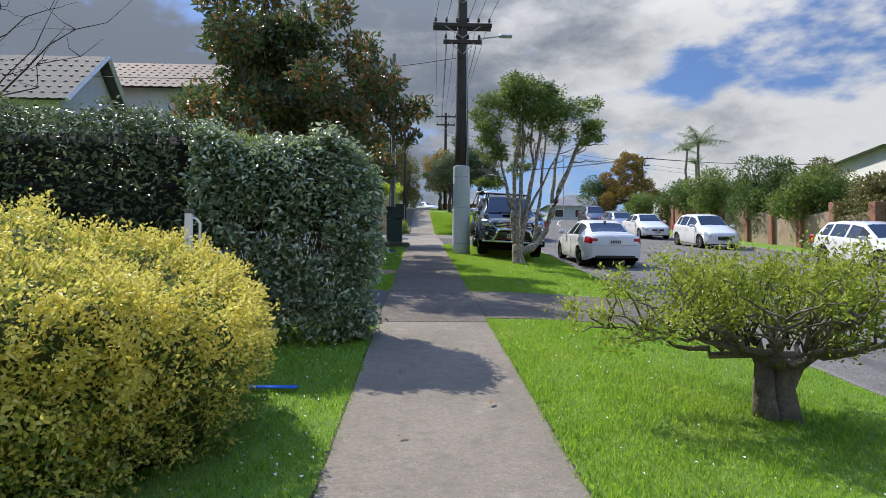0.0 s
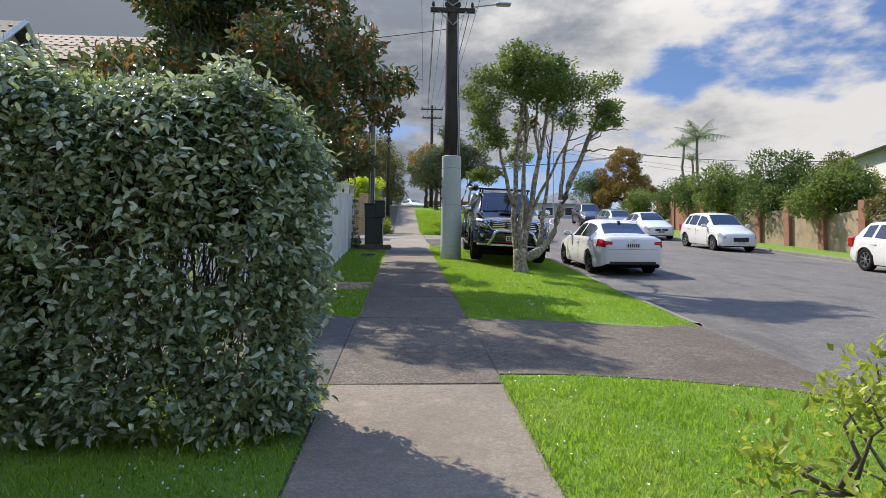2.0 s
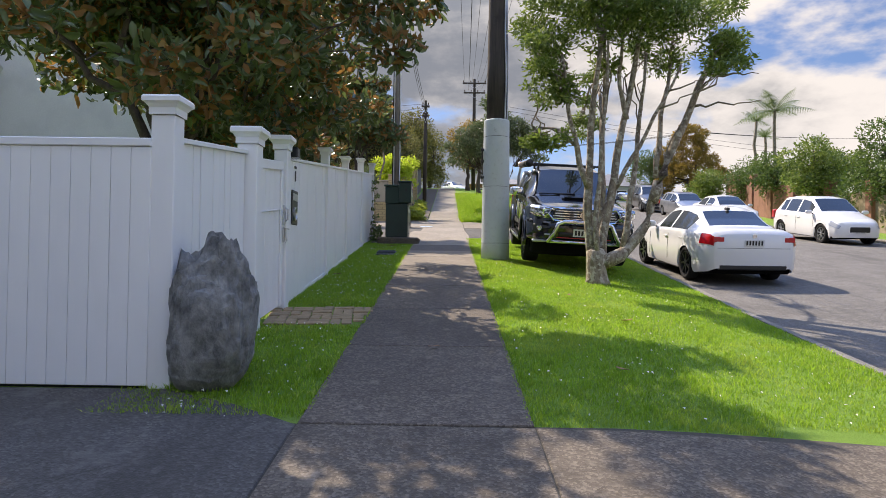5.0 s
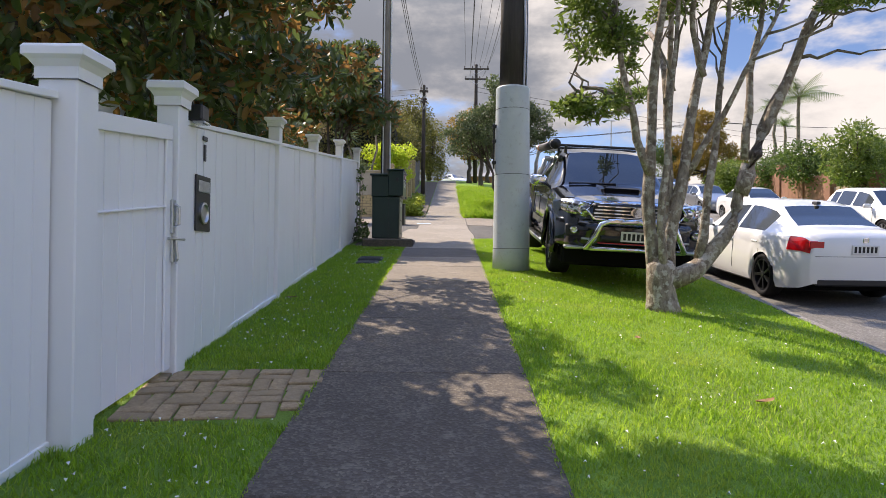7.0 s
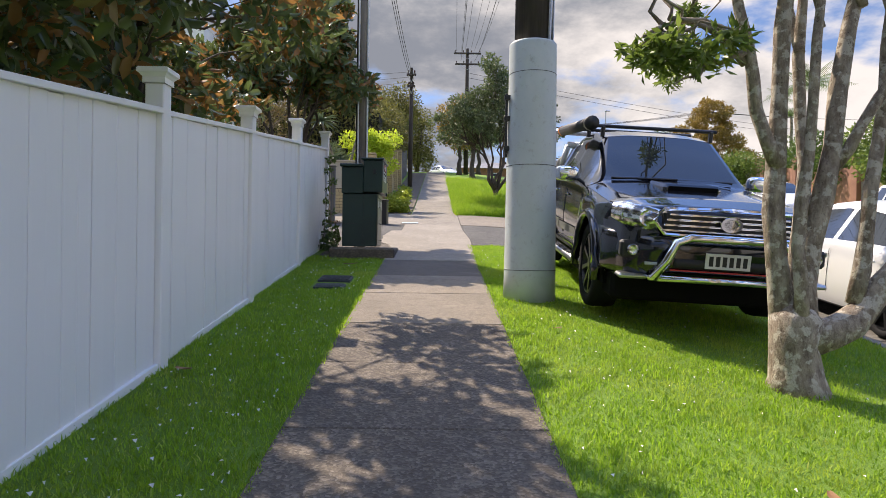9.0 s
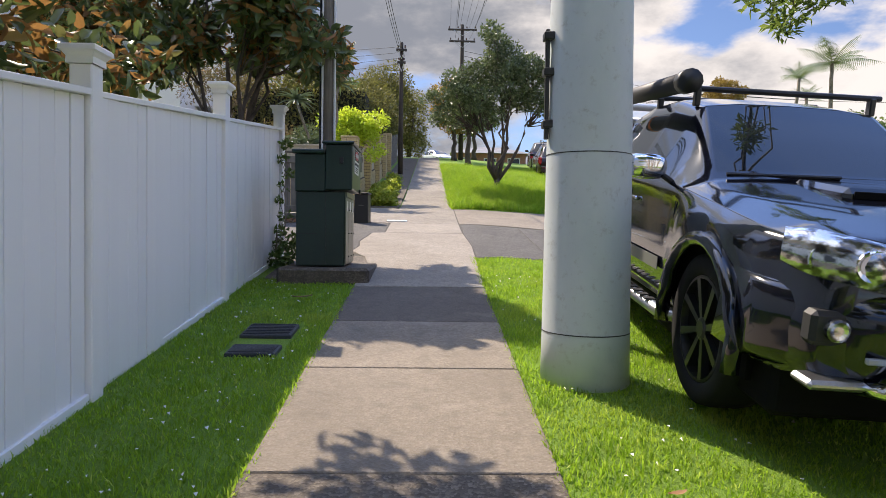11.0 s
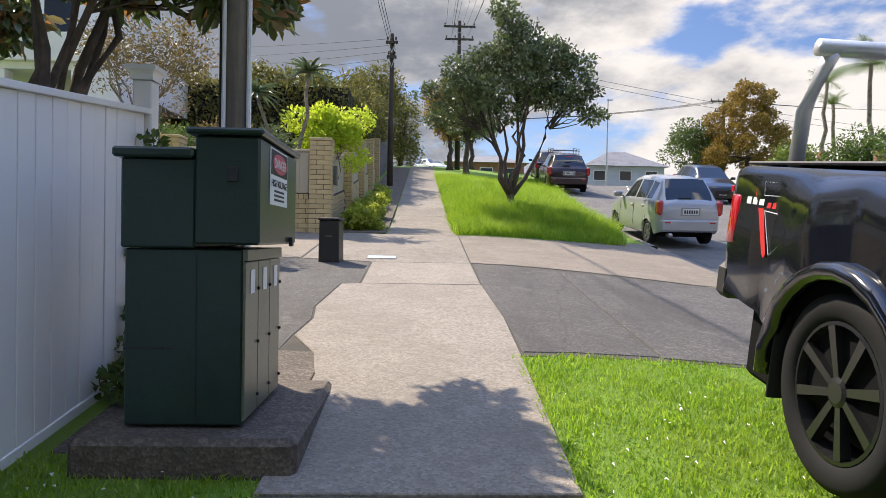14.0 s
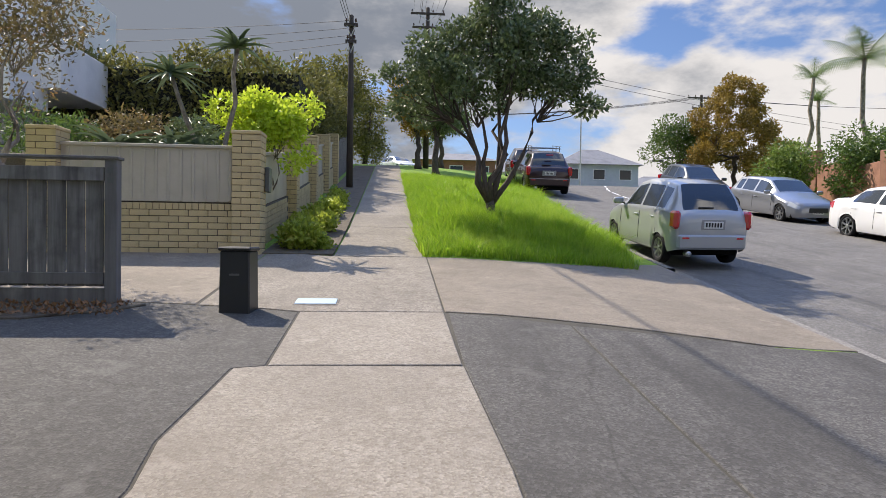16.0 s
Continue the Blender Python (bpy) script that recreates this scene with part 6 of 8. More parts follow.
def car(name, spec, paint, x, y, heading, label, group="parked cars", rim_mat=None, plate=True, dz=0.0, tilt=None, roll=0.0, size=1.0):
    """heading 0: front towards -y (downhill); 180: front uphill. x, y is the middle of the car."""
    z = gz(x, y) + dz
    t = new(name)
    tl = TILT_DEG if tilt is None else tilt
    t.matrix_basis = pose(x, y, z) @ pose(0, 0, 0, tl) @ pose(0, 0, 0, 0, roll, heading) @ Matrix.Diagonal((size, size, size, 1))
    tagged(t, label, "car", group)
    L, W = spec["L"], spec["W"]
    half = L / 2
    rings = shell(spec)
    nr = len(rings[0][1])

    def side_glass(s0, s1, k):
        mid = (s0 + s1) / 2
        return k in (6, 7) and any(a_ <= mid <= b_ for a_, b_ in spec["side"])

    def top_glass(s0, s1, k):
        mid = (s0 + s1) / 2
        return k in (10, 11) and any(a_ <= mid <= b_ for a_, b_ in spec["screens"])

    groups = {}
    for i in range(len(rings) - 1):
        s0, s1 = rings[i][0], rings[i + 1][0]
        for k in range(nr - 1):
            if side_glass(s0, s1, k):
                j = [n for n, (a_, b_) in enumerate(spec["side"]) if a_ <= (s0 + s1) / 2 <= b_][0]
                for sd in (-1, 1):
                    groups.setdefault(("side_window", j, sd), []).append((i, k, sd))
            elif top_glass(s0, s1, k):
                j = [n for n, (a_, b_) in enumerate(spec["screens"]) if a_ <= (s0 + s1) / 2 <= b_][0]
                for sd in (-1, 1):
                    groups.setdefault((("windscreen", "rear_window")[j], j, 0), []).append((i, k, sd))
            else:
                for sd in (-1, 1):
                    groups.setdefault(("body", 0, 0), []).append((i, k, sd))
    for (nm, j, _), cells in groups.items():
        bm = bmesh.new()
        seen = {}

        def vert(i, k, sd):
            w, zz = rings[i][1][k]
            key = (i, k, 0 if w == 0 else sd)
            if key not in seen:
                seen[key] = bm.verts.new((sd * w, rings[i][0] - half, zz))
            return seen[key]

        for i, k, sd in cells:
            q = [vert(i, k, sd), vert(i + 1, k, sd), vert(i + 1, k + 1, sd), vert(i, k + 1, sd)]
            if sd < 0:
                q = q[::-1]
            q = list(dict.fromkeys(q))
            if len(q) > 2:
                bm.faces.new(q)
        if nm == "body":
            for i in (0, len(rings) - 1):
                loop = [vert(i, k, 1) for k in range(nr)] + [vert(i, k, -1) for k in range(nr - 2, -1, -1)]
                bm.faces.new(loop if i == 0 else loop[::-1])
        bmesh.ops.recalc_face_normals(bm, faces=bm.faces[:])
        o = part(nm, bm, paint if nm == "body" else M_car_glass, t, "" if nm == "body" else "dark tinted glass", True)
    # underbody
    part("underbody", box(-W / 2 + 0.10, W / 2 - 0.10, -half + 0.25, half - 0.25, 0.20, spec["sill"] + 0.25, 0.03), M_under, t)
    for a_ in spec["axles"]:
        part("wheel_well", box(-W / 2 + 0.07, W / 2 - 0.07, a_ - half - spec["arch"], a_ - half + spec["arch"], 0.30, spec["r"] + spec["arch"] - 0.03), M_under, t)
        for sd in (-1, 1):
            wheel(t, sd * (W / 2 - spec["tw"] / 2 - 0.015), a_ - half, spec["r"], spec["tw"], spec["rim"], sd, rim_mat or M_rim, spec.get("spokes", 7))
    # doors, mirrors, handles
    for sd in (-1, 1):
        for s in spec["door_lines"]:
            bm = bmesh.new()
            w, zz = lerp(spec["wm"], s), lerp(spec["zs"], s)
            tube([(sd * (w - 0.004), s - half, spec["sill"] + 0.12), (sd * (w + 0.001), s - half, (spec["sill"] + zz) / 2), (sd * (w - 0.008), s - half, zz - 0.08)], 0.004, 4, bm)
            part("door_seam", bm, M_black, t)
        for s in spec["handles"]:
            w, zz = lerp(spec["wm"], s), lerp(spec["zs"], s)
            part("door_handle", box(sd * w - 0.015, sd * w + 0.015, s - half - 0.09, s - half + 0.09, zz - 0.16, zz - 0.13, 0.008), spec.get("handle_mat", paint), t)
        s = spec["mirror"]
        w, zz = lerp(spec["ws"], s), lerp(spec["zs"], s)
        b = bmesh.new()
        bmesh.ops.create_uvsphere(b, u_segments=14, v_segments=10, radius=1.0)
        for v in b.verts:
            q_ = [math.copysign(abs(c_) ** 0.6, c_) for c_ in v.co]
            mk = spec.get("mirror_k", 1.0)
            v.co = Vector((sd * (w + 0.13 * mk + q_[0] * 0.115 * mk), s - half + 0.02 + q_[1] * 0.06 * mk, zz + 0.09 * mk + q_[2] * 0.068 * mk))
        part("mirror", b, spec.get("mirror_mat", paint), t, smooth=True)
        part("mirror_arm", tube([(sd * (w - 0.02), s - half, zz + 0.02), (sd * (w + 0.06), s - half, zz + 0.07)], 0.02, 6), M_trim, t)
        part("sill_trim", box(sd * (W / 2 - 0.09) - 0.03, sd * (W / 2 - 0.09) + 0.03, spec["axles"][0] - half + spec["arch"], spec["axles"][1] - half - spec["arch"], spec["sill"] - 0.03, spec["sill"] + 0.05, 0.01), spec.get("sill_mat", M_trim), t)

    def patch(nm, s0, s1, k0, k1, mat, out=0.006, lab=""):
        """A lamp or trim piece lying on the body's skin."""
        made = []
        for sd in (-1, 1):
            bm = bmesh.new()
            rows = []
            for s, ring in rings:
                if s0 - 1e-6 <= s <= s1 + 1e-6:
                    rows.append([bm.verts.new((sd * (w + out), s - half + (out * -1 if s < half else out), zz)) for w, zz in ring[k0:k1 + 1]])
            for a_, b_ in zip(rows, rows[1:]):
                for k in range(len(a_) - 1):
                    bm.faces.new((a_[k], a_[k + 1], b_[k + 1], b_[k]))
            bmesh.ops.recalc_face_normals(bm, faces=bm.faces[:])
            made.append(part(nm, bm, mat, t, lab, True))
        return made

    for nm, s0, s1, k0, k1, mat in spec.get("patches", ()):
        patch(nm, s0, s1, k0, k1, mat)
    for nm, x0, x1, y0, y1, z0, z1, mat, bev in spec.get("blocks", ()):
        part(nm, box(x0, x1, y0, y1, z0, z1, bev), paint if mat is M_car_silver else mat, t)
    if plate:
        for sgn, zp in ((-1, spec["plate_front"]), (1, spec["plate_rear"])):
            yy = sgn * (half + spec.get("plate_out", 0.012))
            pl = part("number_plate", box(-0.18, 0.18, yy - 0.006, yy + 0.006, zp - 0.0625, zp + 0.0625, 0.003), M_plate, t, "white number plate with plain dark bars")
            for k in range(6):
                xx = -0.135 + k * 0.054
                part("plate_bar", box(xx - 0.017, xx + 0.017, yy + sgn * 0.006 - 0.001, yy + sgn * 0.006 + 0.001, zp - 0.04, zp + 0.04), M_ink, pl)
    return t


SEDAN = dict(L=4.52, W=1.82, r=0.32, tw=0.225, rim=0.235, arch=0.36, sill=0.20, axles=(0.78, 3.54), crown=0.012, cuts=(1.22, 2.0, 3.32, 3.92, 1.78, 2.50, 2.58, 3.28, 3.40, 0.06, 0.42, 4.18, 4.50),
             zt=[(0, 0.60), (0.08, 0.68), (0.5, 0.80), (1.22, 0.95), (1.6, 1.18), (2.0, 1.375), (2.4, 1.42), (2.9, 1.405), (3.32, 1.34), (3.6, 1.19), (3.92, 1.06), (4.3, 1.04), (4.44, 1.02), (4.52, 0.94)],
             zs=[(0, 0.55), (0.3, 0.70), (1.22, 0.89), (3.9, 0.96), (4.4, 0.95), (4.52, 0.88)], wt=[(0, 0.45), (0.12, 0.62), (0.5, 0.70), (1.22, 0.70), (2.0, 0.56), (3.3, 0.55), (3.9, 0.62), (4.35, 0.66), (4.52, 0.60)],
             ws=[(0, 0.50), (0.12, 0.68), (0.5, 0.82), (1.2, 0.86), (3.8, 0.86), (4.2, 0.82), (4.44, 0.74), (4.52, 0.66)], wm=[(0, 0.55), (0.1, 0.72), (0.4, 0.87), (0.9, 0.905), (3.8, 0.905), (4.2, 0.885), (4.42, 0.81), (4.52, 0.71)],
             zb=[(0, 0.24), (0.3, 0.18), (4.0, 0.20), (4.4, 0.26), (4.52, 0.33)], side=((1.78, 2.50), (2.58, 3.28), (3.28, 3.45)), screens=((1.30, 2.0), (3.34, 3.88)), door_lines=(1.35, 2.54, 3.42), handles=(2.40, 3.30), mirror=1.62,
             plate_front=0.42, plate_rear=0.80, plate_out=0.010,
             patches=(("headlamp", 0.06, 0.42, 3, 5, M_lens), ("tail_lamp", 4.18, 4.50, 3, 5, M_lens_red)),
             blocks=(("rear_diffuser", -0.62, 0.62, 2.18, 2.268, 0.30, 0.40, M_trim, 0.02), ("grille", -0.36, -0.03, -2.275, -2.23, 0.46, 0.58, M_trim, 0.02), ("grille", 0.03, 0.36, -2.275, -2.23, 0.46, 0.58, M_trim, 0.02), ("tail_lamp", -0.74, -0.54, 2.225, 2.262, 0.81, 0.91, M_lens_red, 0.01),
                     ("tail_lamp", 0.54, 0.74, 2.225, 2.262, 0.81, 0.91, M_lens_red, 0.01), ("boot_seam", -0.66, 0.66, 2.255, 2.2615, 0.70, 0.706, M_black, 0), ("antenna", -0.03, 0.03, 0.95, 1.10, 1.36, 1.41, M_trim, 0.01), ("badge", -0.04, 0.04, 2.255, 2.266, 0.89, 0.96, M_chrome, 0.01)))
HATCH = dict(L=3.68, W=1.60, r=0.28, tw=0.175, rim=0.19, arch=0.315, sill=0.22, axles=(0.68, 3.03), crown=0.015, cuts=(0.98, 1.6, 3.2, 3.60, 1.35, 2.05, 2.13, 2.72, 2.85, 3.2, 0.06, 0.36, 3.38, 3.64),
             zt=[(0, 0.62), (0.08, 0.70), (0.4, 0.82), (0.98, 0.96), (1.6, 1.38), (2.0, 1.45), (2.7, 1.45), (3.2, 1.40), (3.4, 1.20), (3.56, 0.97), (3.62, 0.94), (3.68, 0.80)],
             zs=[(0, 0.56), (0.3, 0.72), (0.98, 0.88), (3.3, 0.95), (3.6, 0.90), (3.68, 0.72)], wt=[(0, 0.42), (0.12, 0.56), (0.98, 0.62), (1.6, 0.54), (3.2, 0.53), (3.5, 0.62), (3.68, 0.60)],
             ws=[(0, 0.46), (0.12, 0.6), (0.5, 0.74), (1, 0.77), (3.3, 0.77), (3.58, 0.73), (3.68, 0.66)], wm=[(0, 0.5), (0.1, 0.66), (0.4, 0.78), (0.8, 0.80), (3.2, 0.80), (3.5, 0.78), (3.62, 0.74), (3.68, 0.68)],
             zb=[(0, 0.24), (0.3, 0.2), (3.3, 0.22), (3.68, 0.32)], side=((1.30, 2.05), (2.13, 2.78), (2.86, 3.16)), screens=((1.04, 1.58), (3.22, 3.54)), door_lines=(1.1, 2.09, 2.9), handles=(1.95, 2.72), mirror=1.18,
             plate_front=0.42, plate_rear=0.74, plate_out=0.012,
             patches=(("headlamp", 0.06, 0.36, 3, 5, M_lens), ("tail_lamp", 3.50, 3.66, 3, 5, M_lens_red)),
             blocks=(("bumper", -0.70, 0.70, 1.74, 1.87, 0.32, 0.58, M_car_silver, 0.04), ("tail_lamp", -0.80, -0.655, 1.62, 1.85, 0.66, 0.97, M_lens_red, 0.045), ("tail_lamp", 0.655, 0.80, 1.62, 1.85, 0.66, 0.97, M_lens_red, 0.045),
                     ("plate_recess", -0.24, 0.24, 1.83, 1.846, 0.66, 0.83, M_car_grey, 0.004), ("reflector", -0.62, -0.48, 1.865, 1.874, 0.50, 0.53, M_lens_red, 0.002), ("reflector", 0.48, 0.62, 1.865, 1.874, 0.50, 0.53, M_lens_red, 0.002), ("wiper", -0.05, 0.25, 1.69, 1.72, 1.01, 1.03, M_black, 0.003),
                     ("exhaust", 0.40, 0.52, 1.70, 1.88, 0.20, 0.29, M_steel, 0.03), ("grille", -0.3, 0.3, -1.86, -1.82, 0.40, 0.56, M_trim, 0.02)))


def scaled(base, kl, kw, kh, **kw_):
    """The same kind of body, longer, wider or taller."""
    d = dict(base)
    d["L"], d["W"] = base["L"] * kl, base["W"] * kw
    for k in ("zt", "zs", "zb"):
        d[k] = [(s * kl, v * kh) for s, v in base[k]]
    for k in ("wt", "ws", "wm"):
        d[k] = [(s * kl, v * kw) for s, v in base[k]]
    for k in ("axles", "cuts", "door_lines", "handles"):
        d[k] = tuple(v * kl for v in base[k])
    for k in ("side", "screens"):
        d[k] = tuple((a_ * kl, b_ * kl) for a_, b_ in base[k])
    d["mirror"] = base["mirror"] * kl
    d["plate_front"], d["plate_rear"] = base["plate_front"] * kh, base["plate_rear"] * kh
    d["patches"] = tuple((n, a_ * kl, b_ * kl, i, j, m) for n, a_, b_, i, j, m in base["patches"])
    d["blocks"] = tuple((n, a_ * kw, b_ * kw, c_ * kl, e_ * kl, f_ * kh, g_ * kh, m, bv) for n, a_, b_, c_, e_, f_, g_, m, bv in base["blocks"])
    d["sill"] = base["sill"] * kh
    d.update(kw_)
    return d


car("sedan_car", SEDAN, M_car_white, 5.92, 21.7, 180, "white four-door sedan parked at the kerb facing uphill", rim_mat=M_rim_dark, dz=-0.11)
car("hatchback_car", scaled(HATCH, 1.0, 0.93, 1.07), M_car_silver, 6.12, 36.95, 181, "small silver five-door hatchback parked facing uphill", dz=-0.06, tilt=7.5)
GREYHATCH = scaled(HATCH, 1.20, 1.09, 1.0, r=0.31, tw=0.2, rim=0.215, arch=0.35)
car("hatchback_car", GREYHATCH, M_car_grey, 14.4, 46.3, 0, "grey five-door hatchback parked across the street", dz=-0.12, tilt=8)
JUKE = scaled(HATCH, 1.125, 1.10, 1.09, r=0.34, tw=0.215, rim=0.225, arch=0.385)
car("crossover_car", JUKE, M_car_white, 13.85, 31.0, 0, "white compact crossover parked across the street", dz=-0.12)
SEDAN2 = scaled(SEDAN, 1.0, 0.99, 1.03)
car("sedan_car", SEDAN2, M_car_white, 13.95, 39.7, 0, "white sedan parked across the street", dz=-0.12)
WAGON = scaled(HATCH, 1.22, 1.08, 1.02, r=0.34, tw=0.215, rim=0.22, arch=0.385)
car("wagon_car", WAGON, M_car_white, 14.4, 20.0, -2, "white station wagon parked across the street", dz=-0.10)
car("wagon_car", scaled(HATCH, 1.26, 1.13, 1.17, r=0.35, tw=0.22, rim=0.22, arch=0.39), M_car_dark, 14.2, 52.6, -4, "dark grey people carrier parked across the street", dz=-0.05, tilt=9)
PLUM = scaled(HATCH, 1.26, 1.16, 1.20, r=0.36, tw=0.23, rim=0.23, arch=0.40)
suv = car("suv_car", PLUM, M_car_plum, 6.9, 52.0, 176, "dark maroon four-wheel drive with roof rack parked facing uphill", dz=-0.10, tilt=9)
bm = bmesh.new()
for k in range(6):
    tube([(-0.6, -0.8 + k * 0.4, 1.86), (0.6, -0.8 + k * 0.4, 1.86)], 0.015, 5, bm)
for sx in (-0.6, 0.6):
    tube([(sx, -0.85, 1.86), (sx, 1.25, 1.86)], 0.018, 5, bm)
    for k in range(3):
        tube([(sx, -0.6 + k * 0.8, 1.72), (sx, -0.6 + k * 0.8, 1.95)], 0.014, 5, bm)
    tube([(sx, -0.85, 1.95), (sx, 1.25, 1.95)], 0.014, 5, bm)
part("roof_rack", bm, M_black, suv, "black roof basket")
part("stop_lamp", box(-0.15, 0.15, 2.10, 2.14, 1.60, 1.64, 0.01), M_lens_red, suv)
car("suv_car", PLUM, M_car_plum, 7.6, 58.8, 174, "dark red four-wheel drive parked ahead of another", dz=-0.10, tilt=9)
car("sedan_car", SEDAN, M_car_white, 0.9, 78.0, 30, "white car parked far up by the path", dz=0.0, tilt=2)

# black double-cab utility on the berm
UTE = dict(L=5.20, W=1.84, r=0.41, tw=0.265, rim=0.285, arch=0.49, sill=0.44, axles=(0.93, 4.06), crown=0.02, flare=0.035, spokes=8,
           cuts=(1.42, 2.08, 3.36, 3.46, 3.56, 1.72, 2.46, 2.56, 3.22, 0.05, 0.5, 4.9, 5.10, 5.16),
           zt=[(0, 0.96), (0.05, 1.02), (0.35, 1.08), (1.42, 1.20), (1.75, 1.45), (2.08, 1.69), (2.5, 1.76), (3.0, 1.755), (3.36, 1.70), (3.46, 1.62), (3.54, 1.30), (3.56, 1.295), (5.1, 1.315), (5.2, 1.29)],
           zs=[(0, 0.90), (0.3, 1.0), (1.42, 1.13), (3.5, 1.20), (3.56, 1.275), (5.1, 1.295), (5.2, 1.27)], wt=[(0, 0.58), (0.1, 0.70), (1.42, 0.74), (2.08, 0.60), (3.36, 0.62), (3.52, 0.74), (3.56, 0.86), (5.2, 0.86)],
           ws=[(0, 0.66), (0.1, 0.78), (0.5, 0.85), (1.4, 0.87), (3.5, 0.87), (5.0, 0.87), (5.2, 0.865)], wm=[(0, 0.70), (0.06, 0.80), (0.4, 0.89), (0.9, 0.905), (4.9, 0.90), (5.2, 0.885)],
           zb=[(0, 0.48), (0.25, 0.42), (1.3, 0.44), (4.5, 0.46), (4.75, 0.58), (5.2, 0.62)], side=((1.76, 2.46), (2.56, 3.22)), screens=((1.50, 2.06), (3.40, 3.52)), door_lines=(1.48, 2.51, 3.36, 3.52), handles=(2.36, 3.24), mirror=1.74, handle_mat=M_chrome, mirror_mat=M_chrome, mirror_k=1.2, sill_mat=M_black,
           plate_front=0.62, plate_rear=0.62, plate_out=0.105, patches=(), blocks=())
ute = car("pickup_truck", UTE, M_car_black, 2.834, 22.0, -1.9, "blue-black double-cab pickup with nudge bar parked on the lawn berm", rim_mat=M_rim_dark, dz=0.075, tilt=TILT_DEG + 0.4, roll=2.5, size=1.07)
H2 = 2.60
# front: bumper, grille with slats, headlamps, fog lamps
def front_loft(name, prof, x1, mat, bow, label=""):
    """A moulded piece across the nose: prof is a row of (y, z), swept round the corners."""
    bm = bmesh.new()
    rows = []
    for k in range(33):
        xx = -x1 + 2 * x1 * k / 32
        sw = bow * max(0.0, abs(xx) / x1 - 0.55) ** 2 * 4.9
        rows.append([bm.verts.new((xx, -H2 + yy + sw, zz)) for yy, zz in prof])
    for a_, b_ in zip(rows, rows[1:]):
        for k in range(len(a_) - 1):
            bm.faces.new((a_[k], a_[k + 1], b_[k + 1], b_[k]))
    bm.faces.new(rows[0])
    bm.faces.new(rows[-1][::-1])
    bmesh.ops.recalc_face_normals(bm, faces=bm.faces[:])
    return part(name, bm, mat, ute, label, True)


def skin(y, z):
    """Half width of the tray side at that place."""
    s_ = y + H2
    top, mid = lerp(UTE["ws"], s_), lerp(UTE["wm"], s_)
    return mid + (top - mid) * max(0.0, min(1.0, (z - 0.90) / 0.37)) + 0.006


def decal(name, poly, sd, mat, label):
    """A thin vinyl shape on the tray side; poly in (y, z)."""
    bm = bmesh.new()
    bm.faces.new([bm.verts.new((sd * skin(y_, z_), y_, z_)) for y_, z_ in poly])
    g = bmesh.ops.extrude_face_region(bm, geom=bm.faces[:])
    bmesh.ops.translate(bm, verts=[v for v in g["geom"] if isinstance(v, bmesh.types.BMVert)], vec=(sd * 0.0015, 0, 0))
    bmesh.ops.recalc_face_normals(bm, faces=bm.faces[:])
    return part(name, bm, mat, ute, label)


front_loft("front_bumper", [(0.30, 0.44), (0.02, 0.44), (-0.05, 0.47), (-0.08, 0.53), (-0.085, 0.62), (-0.095, 0.66), (-0.10, 0.72), (-0.07, 0.78), (-0.02, 0.81), (0.2, 0.83)], 0.915, M_car_black, 0.42)
front_loft("air_intake", [(-0.02, 0.53), (-0.092, 0.545), (-0.096, 0.62), (-0.02, 0.64)], 0.42, M_trim, 0.0)
part("grille", box(-0.52, 0.52, -H2 - 0.045, -H2 + 0.05, 0.82, 1.00, 0.02), M_trim, ute)
for k in range(4):
    part("grille_bar", box(-0.54 + 0.02 * k, 0.54 - 0.02 * k, -H2 - 0.062, -H2 - 0.03, 0.835 + k * 0.043, 0.852 + k * 0.043, 0.006), M_chrome, ute)
part("grille_surround", tube([(-0.50, -H2 - 0.05, 0.81), (-0.60, -H2 - 0.03, 0.92), (-0.52, -H2 - 0.045, 1.015), (0, -H2 - 0.06, 1.03), (0.52, -H2 - 0.045, 1.015), (0.60, -H2 - 0.03, 0.92), (0.50, -H2 - 0.05, 0.81), (0, -H2 - 0.06, 0.80), (-0.50, -H2 - 0.05, 0.81)], 0.016, 6, cap=False), M_chrome, ute)
bm = lathe([(0.075, 0), (0.075, 0.02), (0.055, 0.02), (0.055, 0.0)], 22)
bmesh.ops.transform(bm, matrix=Matrix.Translation((0, -H2 - 0.085, 0.915)) @ Matrix.Rotation(radians(90), 4, "X") @ Matrix.Diagonal((1.15, 0.8, 1, 1)), verts=bm.verts[:])
part("badge", bm, M_chrome, ute, "plain chrome oval badge")
